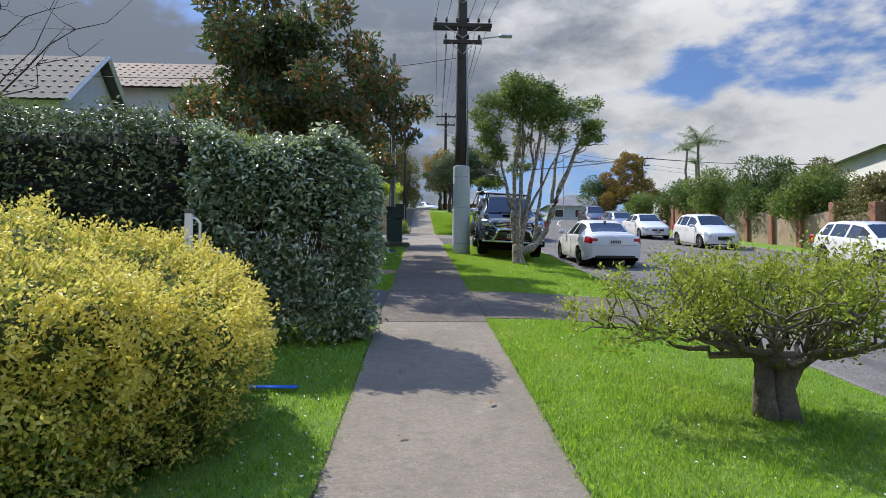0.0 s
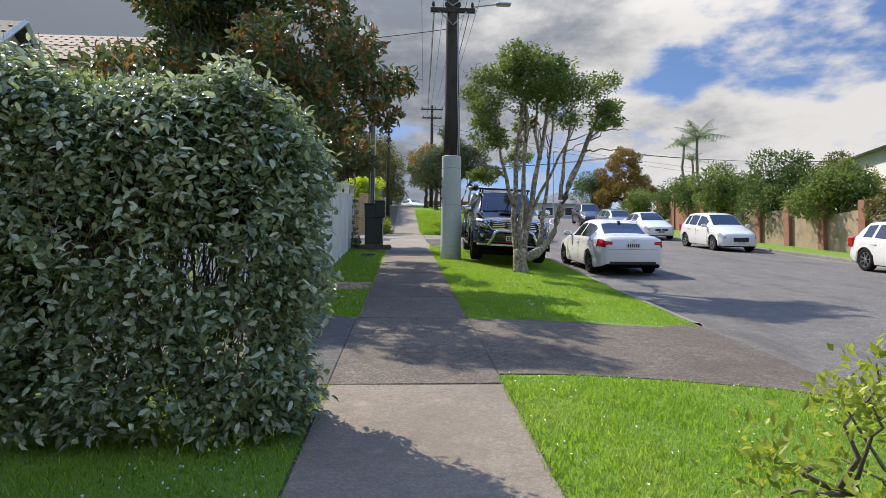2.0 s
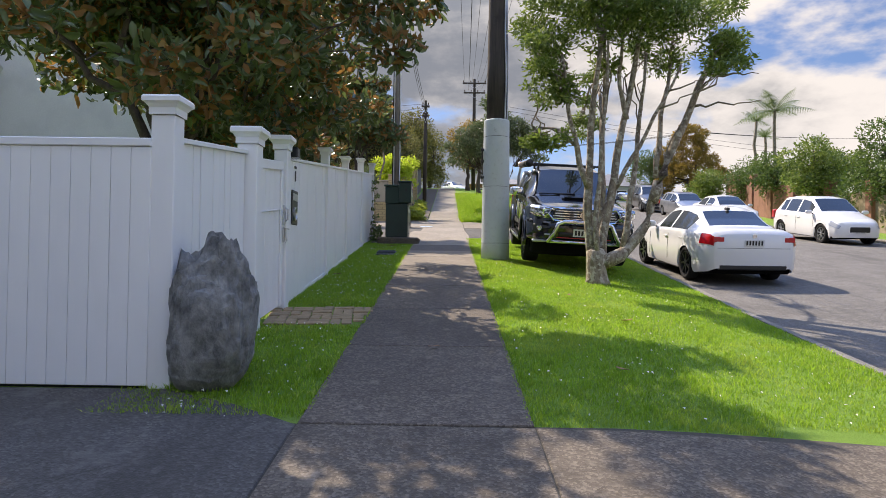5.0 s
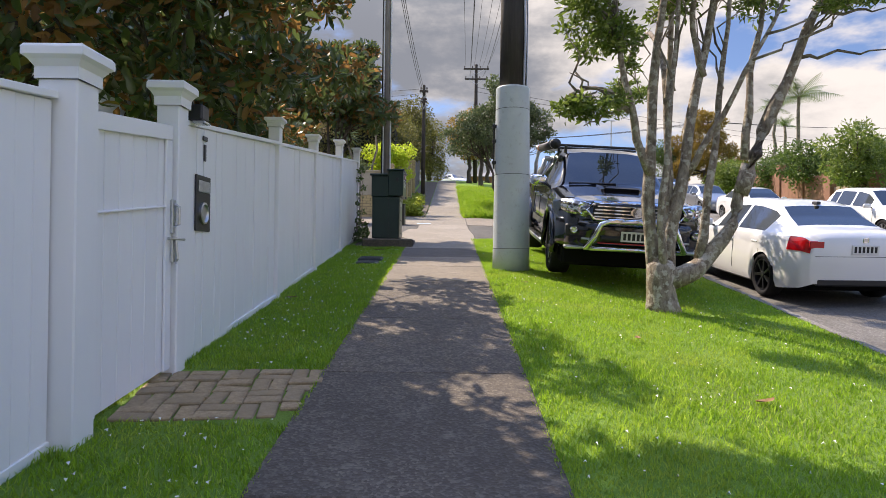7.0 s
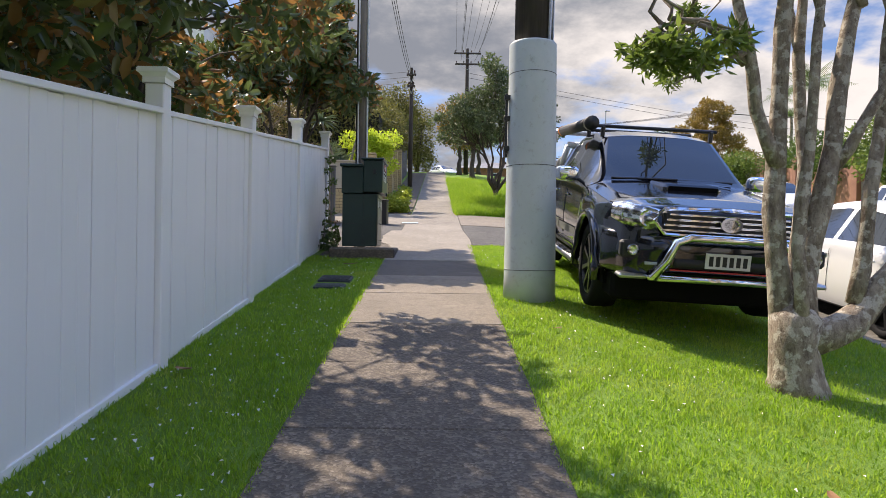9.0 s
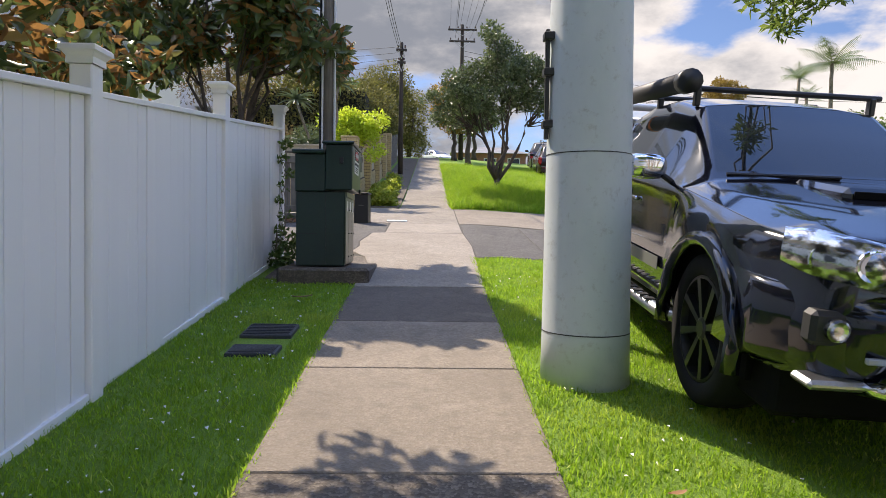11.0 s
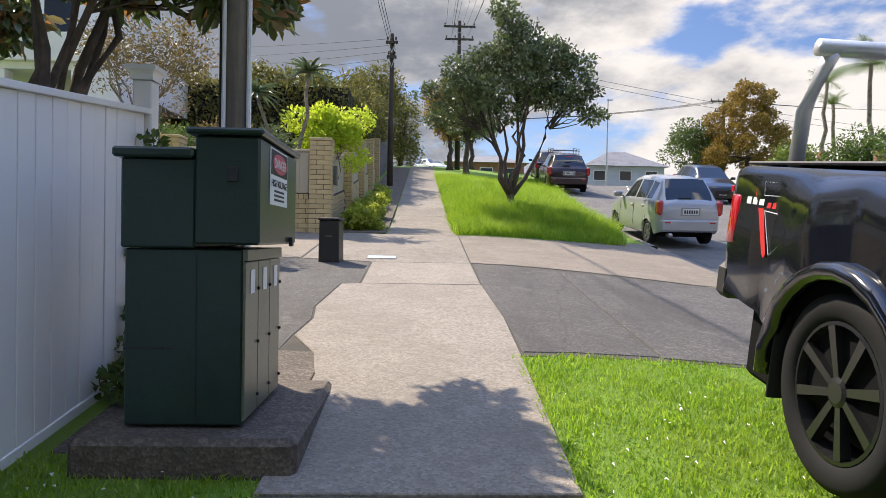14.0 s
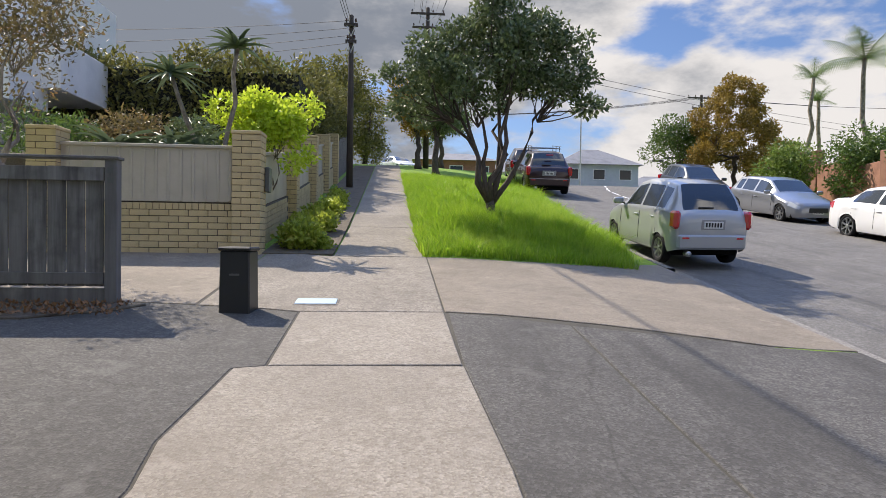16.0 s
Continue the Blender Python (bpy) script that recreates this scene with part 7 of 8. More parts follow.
for sd in (-1, 1):
    bm = bmesh.new()
    rows = []
    for i in range(9):
        f = i / 8
        xx = 0.56 + 0.315 * f
        yy = -H2 - 0.03 + 0.34 * max(0, f - 0.2) ** 1.5
        lo, hi = 0.815 + 0.05 * f, 1.005 + 0.055 * f
        if f > 0.8:
            lo, hi = lo + (f - 0.8) * 0.15, hi - (f - 0.8) * 0.10
        rows.append([bm.verts.new((sd * (xx + b_), yy + c_, z_)) for b_, c_, z_ in ((-0.02, 0.05, lo), (0.006, -0.002, lo + 0.012), (0.012, -0.012, (lo + hi) / 2), (0.0, 0.0, hi - 0.012), (-0.03, 0.06, hi))])
    for a_, b_ in zip(rows, rows[1:]):
        for k in range(4):
            bm.faces.new((a_[k], a_[k + 1], b_[k + 1], b_[k]))
    bmesh.ops.recalc_face_normals(bm, faces=bm.faces[:])
    hl = part("headlamp", bm, M_headlamp, ute, "headlamp with reflector glints painted on its face", True)
    for xx, rr_ in ((0.65, 0.062), (0.77, 0.055)):
        b = lathe([(rr_, 0), (rr_, 0.012), (rr_ * 0.7, 0.004)], 16)
        bmesh.ops.transform(b, matrix=Matrix.Translation((sd * xx, -H2 - 0.028 + 0.5 * max(0, (xx - 0.56) / 0.335 - 0.2) ** 1.5, 0.93)) @ Matrix.Rotation(radians(90), 4, "X"), verts=b.verts[:])
        part("lamp_bowl", b, M_chrome, hl)
    fy = -H2 + 0.075
    part("fog_recess", box(sd * 0.70 - 0.13, sd * 0.70 + 0.13, fy - 0.075, fy + 0.02, 0.60, 0.74, 0.02), M_trim, ute)
    b = lathe([(0.046, 0), (0.046, 0.03), (0.036, 0.034), (0.02, 0.03)], 18)
    bmesh.ops.transform(b, matrix=Matrix.Translation((sd * 0.74, fy - 0.07, 0.67)) @ Matrix.Rotation(radians(90), 4, "X"), verts=b.verts[:])
    part("fog_lamp", b, M_headlamp, ute)
    part("lower_lip", box(sd * 0.58 - 0.26, sd * 0.58 + 0.26, -H2 - 0.05, -H2 + 0.10, 0.435, 0.475, 0.015), M_satin, ute)
    part("indicator", box(sd * 0.60 - 0.05, sd * 0.60 + 0.05, -H2 - 0.085, -H2 - 0.06, 0.56, 0.585, 0.004), M_lens, ute)
    # wheel arch flares
    for a_ in UTE["axles"]:
        pts = [(sd * 0.925, a_ - H2 + 0.495 * math.cos(radians(q)), 0.40 + 0.495 * math.sin(radians(q))) for q in range(-8, 189, 14)]
        part("arch_flare", tube(pts, 0.045, 8), M_car_black, ute, smooth=True)
    # side step
    part("side_step", tube([(sd * 0.80, -1.25, 0.36), (sd * 0.93, -1.15, 0.37), (sd * 0.95, 0.0, 0.37), (sd * 0.93, 0.85, 0.37), (sd * 0.80, 0.95, 0.36)], 0.042, 8), M_satin, ute, "brushed metal side step", True)
    for k in range(14):
        part("step_rib", box(sd * 0.95 - 0.035, sd * 0.95 + 0.035, -1.0 + k * 0.13, -0.94 + k * 0.13, 0.41, 0.418), M_trim, ute)
    # vinyl stripes
    part("vinyl_stripe", box(sd * 0.913 - 0.002, sd * 0.913 + 0.002, -0.95, 0.75, 0.60, 0.68, 0.0), M_stripe_grey, ute, "grey vinyl door stripe")
    for k in range(3):
        part("vinyl_block", box(sd * 0.918 - 0.002, sd * 0.918 + 0.002, 0.15 + k * 0.2, 0.20 + k * 0.2, 0.60, 0.67), M_stripe_grey, ute)
        part("vinyl_block", box(sd * 0.918 - 0.002, sd * 0.918 + 0.002, 0.09 + k * 0.2, 0.26 + k * 0.2, 0.685, 0.70), M_stripe_grey, ute)
    for poly in (((2.34, 1.235), (2.28, 1.235), (2.255, 1.155), (2.32, 1.155)), ((2.27, 1.095), (2.215, 1.095), (2.11, 0.875), (2.13, 0.855), (2.15, 0.875))):
        decal("vinyl_red", poly, sd, M_stripe_red, "red vinyl flash")
    for poly in (((2.25, 1.230), (2.04, 1.225), (2.03, 1.165), (2.23, 1.160)), ((2.20, 1.085), (2.0, 1.075), (1.95, 0.975), (2.08, 0.875))):
        part("vinyl_outline", tube([(sd * (skin(y_, z_) + 0.001), y_, z_) for y_, z_ in poly + poly[:1]], 0.0022, 4), M_sign_white, ute)
    for y_ in (2.39, 2.32, 2.25):
        decal("vinyl_white", ((y_ + 0.022, 1.11), (y_ - 0.028, 1.11), (y_ - 0.028, 1.147), (y_ + 0.022, 1.147)), sd, M_sign_white, "white vinyl lettering block")
    for k in range(6):
        y_ = 2.17 - k * 0.052
        decal("vinyl_red", ((y_ + 0.018, 1.10), (y_ - 0.018, 1.10), (y_ - 0.024, 1.127 + 0.008 * (k % 2)), (y_ + 0.012, 1.127)), sd, M_stripe_red, "red vinyl lettering block")
    bm = box(-0.035, 0.035, -0.06, 0.065, 0.03, 0.32, 0.02)
    for v in bm.verts:
        v.co.y += 0.05 * (0.34 - v.co.z) * (1 if v.co.y < 0 else 0.2)
        v.co.x += sd * 0.02 * (0.34 - v.co.z)
    bmesh.ops.translate(bm, verts=bm.verts[:], vec=(sd * 0.852, 2.545, 0.84))
    part("tail_lamp", bm, M_lens_red, ute, "red tail lamp at the tray corner", True)
    part("mud_flap", box(sd * 0.80 - 0.12, sd * 0.80 + 0.12, 1.90, 1.915, 0.22, 0.62, 0.003), M_trim, ute)
# hood scoop, wipers, nudge bar
bm = box(-0.27, 0.27, -H2 + 0.84, -H2 + 1.38, 1.06, 1.205, 0.03)
for v in bm.verts:
    v.co.z += 0.05 * (v.co.y + H2 - 0.84)
part("hood_scoop", bm, M_car_black, ute)
part("scoop_mouth", box(-0.23, 0.23, -H2 + 0.828, -H2 + 0.842, 1.15, 1.19, 0.004), M_under, ute)
part("wiper", tube([(-0.62, -H2 + 1.46, 1.235), (0.05, -H2 + 1.44, 1.25)], 0.010, 5), M_black, ute)
part("wiper", tube([(0.05, -H2 + 1.46, 1.24), (0.62, -H2 + 1.48, 1.245)], 0.010, 5), M_black, ute)
part("nudge_bar", tube([(-0.60, -H2 + 0.02, 0.44), (-0.58, -H2 - 0.13, 0.47), (-0.50, -H2 - 0.17, 0.62), (-0.44, -H2 - 0.17, 0.76), (-0.34, -H2 - 0.17, 0.80), (0.34, -H2 - 0.17, 0.80), (0.44, -H2 - 0.17, 0.76), (0.50, -H2 - 0.17, 0.62), (0.58, -H2 - 0.13, 0.47), (0.60, -H2 + 0.02, 0.44)], 0.036, 12), M_chrome, ute, "polished steel nudge bar", True)
part("nudge_bar_rail", tube([(-0.56, -H2 - 0.10, 0.46), (0.56, -H2 - 0.10, 0.46)], 0.028, 10), M_chrome, ute, smooth=True)
part("bumper_strip", box(-0.45, 0.45, -H2 - 0.10, -H2 - 0.085, 0.525, 0.535), M_stripe_red, ute)
# roof rack and rolled awning
for yy in (-0.45, 0.35):
    part("rack_bar", tube([(-0.70, yy, 1.80), (0.66, yy, 1.80)], 0.02, 8), M_black, ute)
    for sd in (-1, 1):
        part("rack_foot", box(sd * 0.60 - 0.02, sd * 0.60 + 0.02, yy - 0.03, yy + 0.03, 1.68, 1.80, 0.008), M_black, ute)
part("awning_roll", tube([(-0.82, -0.88, 1.79), (-0.82, 1.08, 1.81)], 0.066, 12), M_trim, ute, "rolled dark awning bag", True)
part("awning_cap", tube([(-0.82, -0.93, 1.79), (-0.82, -0.82, 1.79)], 0.076, 12), M_black, ute, smooth=True)
part("awning_strap", tube([(-0.82, 0.93, 1.81), (-0.82, 0.99, 1.81)], 0.070, 12), M_orange, ute, "orange strap")
# sports bar and rear hoop
for sd in (-1, 1):
    part("hoop_leg", tube([(sd * 0.78, 2.18, 1.30), (sd * 0.78, 2.17, 1.58), (sd * 0.76, 2.08, 1.78), (sd * 0.74, 2.05, 1.86)], 0.036, 12), M_hoop, ute, smooth=True)
    part("sports_bar_leg", tube([(sd * 0.80, 1.42, 1.30), (sd * 0.78, 1.34, 1.42), (sd * 0.76, 1.12, 1.46), (sd * 0.74, 0.98, 1.60)], 0.038, 10), M_hoop, ute, smooth=True)
    part("sports_bar_leg", tube([(sd * 0.80, 1.08, 1.30), (sd * 0.78, 1.04, 1.42), (sd * 0.74, 0.97, 1.62)], 0.038, 10), M_hoop, ute, smooth=True)
part("hoop_bar", tube([(-0.82, 2.05, 1.86), (0.82, 2.05, 1.86)], 0.040, 12), M_hoop, ute, smooth=True)
part("sports_bar", tube([(-0.75, 0.97, 1.63), (0.75, 0.97, 1.63)], 0.045, 10), M_hoop, ute, smooth=True)
part("bed_cover", box(-0.84, 0.84, 0.98, 2.56, 1.318, 1.336, 0.008), M_trim, ute)
part("rear_bumper", box(-0.88, 0.88, 2.55, 2.70, 0.56, 0.76, 0.03), M_trim, ute)

# ---- weathered wooden fence by the second drive ----
wf = thing("board_fence", -2.45, 30.6, gz(0, 30.6) - 0.03, "weathered grey timber board fence beside the drive", "fence")
post_w = part("post", box(-0.06, 0.06, -0.05, 0.07, -0.1, 1.50, 0.006), M_grey_wood, wf)
part("text_bar", box(-0.03, 0.03, -0.0545, -0.051, 1.36, 1.42), M_stripe_grey, wf)
part("text_bar", box(-0.03, 0.03, -0.0545, -0.051, 1.26, 1.32), M_stripe_grey, wf)
part("rail", box(-3.2, -0.07, -0.045, -0.005, 1.28, 1.42, 0.005), M_grey_wood, wf)
part("rail", box(-3.2, -0.07, -0.045, -0.005, 0.24, 0.36, 0.005), M_grey_wood, wf)
part("capping", box(-3.2, 0.08, -0.07, 0.09, 1.50, 1.53, 0.005), M_grey_wood, wf)
for k in range(17):
    x = -0.09 - k * 0.185
    part("board", box(x - 0.172, x, 0.0, 0.02, 0.22, 1.42 + rs.uniform(-0.01, 0.01), 0.003), M_grey_wood, wf)
part("sleeper", box(-3.2, -0.06, -0.02, 0.03, 0.0, 0.20, 0.006), M_grey_wood, wf)
litter = part("leaf_litter", drape(prism([(-5.6, 29.9), (-3.0, 29.95), (-2.3, 30.3), (-2.1, 30.55), (-2.5, 30.62), (-5.6, 30.6)], -0.03, 0.03, 0.01)), M_soil)
tagged(litter, "strip of dark soil and leaf litter under the fence", "soil", kind="structure")
rgl = np.random.default_rng(77)
n = 900
P = np.stack([rgl.uniform(-5.0, -2.2, n), rgl.uniform(30.0, 30.55, n), np.zeros(n)], 1)
P[:, 2] = S * P[:, 1] + 0.04
o = leaf_mesh("dead_leaves", P, np.tile([0, 0, 1.0], (n, 1)), 0.05, 0.03, M_dry_leaf, None, 78)
tagged(o, "small dead leaves scattered under the wooden fence", "leaves", kind="stuff")

# ---- cream brick wall with sheet panels ----
BH, BL = 0.10, 0.30
unit = bmesh.new()
box(0.005, BL - 0.005, 0, 0.09, 0.005, BH - 0.005, 0.004, 0, unit)
brick_mesh = bpy.data.meshes.new("brick")
unit.to_mesh(brick_mesh)
unit.free()
brick_mesh.materials.append(M_brick)
unit = box(0.005, BL / 2 - 0.005, 0, 0.09, 0.005, BH - 0.005, 0.004)
half_mesh = bpy.data.meshes.new("half_brick")
unit.to_mesh(half_mesh)
unit.free()
half_mesh.materials.append(M_brick)


def lay(parent, mesh, m):
    o = new("brick", mesh)
    o.parent, o.matrix_basis = parent, m
    return o


def brick_face(parent, origin, rz, length, courses, skip=None):
    """One leaf of brickwork from origin along the direction rz."""
    n = round(length / (BL / 2))
    for c in range(courses):
        k = 0
        while k < n:
            two = not ((c % 2 == 1 and k == 0) or k == n - 1)
            m = Matrix.Translation(origin) @ Matrix.Rotation(radians(rz), 4, "Z") @ Matrix.Translation((k * BL / 2, rs.uniform(-0.003, 0.003), c * BH))
            lay(parent, brick_mesh if two else half_mesh, m)
            k += 2 if two else 1


def pillar(x, y, courses, parent_label, whole=True):
    z = gz(x, y) - 0.1
    p = thing("brick_pillar", x, y, z, parent_label, "pillar", "brick pillars")
    part("mortar_core", box(0.012, 0.438, 0.012, 0.438, 0, courses * BH - 0.01), M_mortar, p)
    brick_face(p, (0, 0, 0), 0, 0.45, courses)
    brick_face(p, (0.45, 0, 0), 90, 0.45, courses)
    part("coping", box(-0.01, 0.46, -0.01, 0.46, courses * BH + 0.002, courses * BH + 0.06, 0.01), M_brick, p)
    return p


zw = gz(0, 34.2)
pillar(-2.14, 34.20, 20, "cream concrete brick pillar at the wall's corner")
pillar(-5.22, 34.20, 20, "cream concrete brick pillar at the wall's end")
bw = thing("brick_wall", -4.77, 34.30, zw - 0.1, "low cream brick wall with beige sheet panels above", "wall")
part("mortar_core", box(0.0, 2.62, 0.012, 0.10, 0, 0.88), M_mortar, bw)
brick_face(bw, (0, 0, 0), 0, 2.70, 8)
for k in range(26):
    lay(bw, half_mesh, Matrix.Translation((0.005 + k * 0.10 + 0.1, -0.006, 0.80)) @ Matrix.Rotation(radians(-90), 4, "Y") @ Matrix.Diagonal((0.72, 1, 1, 1)))
part("panel", box(0.0, 2.63, 0.055, 0.075, 0.93, 1.78), M_panel, bw, "beige ribbed sheet panel")
for k in range(14):
    part("panel_rib", box(0.08 + k * 0.19, 0.13 + k * 0.19, 0.040, 0.056, 0.94, 1.76, 0.006), M_panel, bw)
part("capping", box(-0.01, 2.63, 0.02, 0.11, 1.78, 1.83, 0.006), M_panel, bw)
part("meter_box", box(3.09, 3.16, 0.20, 0.42, 1.12, 1.52, 0.01), M_stripe_grey, bw, "grey meter box")
PY = [34.2, 38.2, 42.0, 45.6, 49.2]
for y in PY[1:]:
    pillar(-2.14, y, 20, "cream concrete brick pillar beside the footpath")
for y0, y1 in zip(PY, PY[1:]):
    zz = gz(-1.9, (y0 + y1) / 2)
    g_ = (gz(-1.9, y1) - gz(-1.9, y0)) / (y1 - y0)
    w_ = thing("brick_wall", -1.86, y0 + 0.46, gz(-1.9, y0 + 0.46) - 0.05, "cream brick wall with beige panel stepping up the footpath", "wall", "street walls")
    ln = y1 - y0 - 0.47
    part("mortar_core", box(-0.10, -0.012, 0, ln, -0.2, 0.72, 0, g_), M_mortar, w_)
    bm = bmesh.new()
    for c in range(7):
        for k in range(int(ln / BL)):
            o_ = (0.15 if c % 2 else 0.0)
            box(-0.09, 0.002, k * BL + o_ + 0.005, min(ln, k * BL + o_ + BL - 0.005), c * BH + 0.005, c * BH + BH - 0.005, 0, g_, bm)
    tagged(part("bricks", bm, M_brick, w_), kind="stuff")
    part("panel", box(-0.07, -0.05, 0.0, ln, 0.73, 1.62, 0, g_), M_panel, w_)
    part("capping", box(-0.12, -0.01, 0.0, ln, 1.62, 1.67, 0.005, g_), M_panel, w_)
pal = thing("paling_fence", -1.9, 50.0, gz(-1.9, 50), "grey paling fence farther up the footpath", "fence")
for k in range(60):
    y = k * 0.16
    part("paling", box(-0.012, 0.012, y, y + 0.145, gz(-1.9, 50 + y) - gz(-1.9, 50) - 0.05, gz(-1.9, 50 + y) - gz(-1.9, 50) + 1.7 + 0.05 * (k % 2)), M_grey_wood, pal)

# ---- planting behind and beside the wall ----


def rosette(name, x, y, base, h, lean, n, l, label, seed, cat="aloe"):
    t = thing(name, x, y, gz(x, y) + base, label, cat, "aloes")
    q = random.Random(seed)
    top = Vector((lean[0], lean[1], h))
    pts, rad = limb((0, 0, 0), top, 0.055, 0.038, seed, 0.06, 6)
    part("trunk", tube(pts, rad, 8), M_bark, t, smooth=True)
    for k in range(n):
        a_, up = q.uniform(0, 6.28), q.uniform(-0.2, 1.1)
        d = Vector((math.cos(a_), math.sin(a_), up)).normalized()
        side = d.cross(Vector((0, 0, 1))).normalized()
        bm = bmesh.new()
        rows = []
        for i in range(7):
            f = i / 6
            c = pts[-1] + d * l * f + Vector((0, 0, -0.38 * l * f * f))
            w = 0.045 * (1 - f) ** 0.7 * l / 0.6 + 0.002
            rows.append([bm.verts.new(c - side * w + Vector((0, 0, w * 0.5))), bm.verts.new(c - Vector((0, 0, w * 0.4))), bm.verts.new(c + side * w + Vector((0, 0, w * 0.5)))])
        for r0, r1 in zip(rows, rows[1:]):
            for j in (0, 1):
                bm.faces.new((r0[j], r0[j + 1], r1[j + 1], r1[j]))
        part("leaf", bm, M_aloe, t, smooth=True)
    return t


rosette("tree_aloe", -2.75, 36.0, 0.5, 3.0, (0.30, -0.1, 0), 30, 0.70, "tree aloe with tall bare stem and spiky rosette", 3)
rosette("tree_aloe", -2.9, 36.4, 0.5, 2.6, (-0.95, 0.2, 0), 30, 0.74, "leaning tree aloe with spiky rosette", 5)
for k, (x, y) in enumerate(((-3.4, 35.2), (-3.9, 35.5), (-4.4, 35.3), (-3.0, 35.4))):
    rosette("flax_plant", x, y, 1.42, 0.2, (0.05, 0, 0), 20, 1.0, "sword-leaved flax clump behind the wall", 20 + k, "flax")
bank = part("garden_bank", drape(prism([(-12, 34.62), (-2.2, 34.62), (-2.2, 49), (-12, 49)], 0.0, 1.45)), M_soil)
tagged(bank, "raised garden bank behind the brick wall", "garden bed", kind="structure")
lc = cloud(0, 0, 1.05, 0.8, 0.7, 0.55, 16, 0.28, 0.42, 93, -0.8, 0.3) + [(0.75, -0.2, 0.3, 0.25), (0.6, -0.6, 0.1, 0.22)]
tree("lime_shrub", -2.05, 36.6, 1.6, [(a_, b_, c_ + 1.3, r_) for a_, b_, c_, r_ in lc], 6500, 0.11, 0.06, M_lime, M_twig, 0.04, "bright lime-yellow leafy shrub over the brick wall", "shrub", 94, 5)
for k, (x, y, r, h, m, lab) in enumerate(((-4.6, 37.2, 1.0, 1.9, M_rusty_olive, "reddish olive shrub in the raised garden"), (-3.4, 37.6, 0.8, 1.9, M_grey_leaf, "grey green shrub in the raised garden"), (-5.9, 36.6, 0.9, 2.0, M_tree_leaf, "green shrub in the raised garden"))):
    tree("garden_shrub", x, y, h, [(a_, b_, c_ + 1.3, r_) for a_, b_, c_, r_ in cloud(0, 0, 0.5, r, r, 0.5, 12, 0.3, 0.45, 120 + k, -0.6, 0.3)], 2600, 0.11, 0.04, m, M_twig, 0.03, lab, "shrub", 130 + k, 4)
# plants on the strip below the wall
strip = part("planting_strip", drape(prism([(-1.68, 34.3)] + [(-0.56, 34.3)] + [(-0.56, float(k)) for k in range(36, 64, 2)] + [(-1.7, float(k)) for k in range(62, 34, -2)], -0.03, 0.025)), M_soil)
tagged(strip, "strip of soil and litter below the brick wall", "soil", kind="structure")
gp = []
for k in range(40):
    q = rs.uniform(0, 1) ** 1.4
    gp.append((-1.15 + rs.uniform(-0.28, 0.36) * (1 - 0.4 * q), 34.5 + q * 9, gz(-1, 34.5 + q * 9) + rs.uniform(0.05, 0.28), rs.uniform(0.16, 0.30)))
P, N = clump_points(gp, 11000, 141, 0.3)
o = leaf_mesh("ground_cover", P, N + [0, 0, 0.5], 0.10, 0.06, M_shrub_leaf, None, 142)
tagged(o, "leafy green ground cover beside the footpath", "plants", kind="stuff")

# tall clipped olive hedge behind the garden
hd = thing("tall_hedge", -6, 44, gz(-6, 44), "tall olive-brown boundary hedge behind the garden", "hedge")
rgh = np.random.default_rng(150)
n = 15000
u = rgh.uniform(-9, 3.6, n)
v = rgh.uniform(0, 1, n)
face = rgh.random(n) < 0.72
H = 4.1 + 0.25 * np.sin(u * 1.3) + 0.2 * np.sin(u * 3.1 + 1)
P = np.where(face[:, None], np.stack([u, np.zeros(n), v * H], 1), np.stack([u, v * 2.2, H], 1))
P += rgh.normal(0, 0.14, (n, 3))
leaf_mesh("leaves", P, np.where(face[:, None], [[0.0, -1, 0.2]], [[0, 0, 1.0]]), 0.20, 0.09, M_olive, hd, 151)
# dark block added behind the leaves, its colour stands for inner shade
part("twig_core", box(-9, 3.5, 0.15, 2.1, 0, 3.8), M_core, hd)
hd2 = thing("tall_hedge", -2.6, 46, gz(-2.6, 46), "tall olive-brown hedge along the footpath", "hedge")
n = 13000
u = rgh.uniform(0, 17, n)
v = rgh.uniform(0, 1, n)
H = 4.2 + 0.4 * np.sin(u * 0.9) + 0.2 * np.sin(u * 2.7 + 1)
P = np.stack([np.zeros(n) + 0.25 * np.sin(u * 1.9 + v * 4), u, v * H + u * 0.15], 1) + rgh.normal(0, 0.16, (n, 3))
leaf_mesh("leaves", P, np.tile([0.8, -0.5, 0.3], (n, 1)), 0.22, 0.09, M_olive, hd2, 153)
# the path hedge gets the same added dark block as inner shade
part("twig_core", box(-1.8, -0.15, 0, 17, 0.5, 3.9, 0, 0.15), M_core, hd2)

# ---- trees up the street ----
def broken(clumps, seed=5):
    """Smaller clumps with satellites, so that the sky shows between them."""
    q = random.Random(seed)
    return [(a_ * 1.05, b_, c_, r_ * 0.8) for a_, b_, c_, r_ in clumps] + [(a_ * 1.05 + q.uniform(-1.1, 1.1) * r_, b_ + q.uniform(-1, 1) * r_, c_ + q.uniform(-0.7, 0.9) * r_, r_ * q.uniform(0.25, 0.5)) for a_, b_, c_, r_ in clumps for k in range(3)]


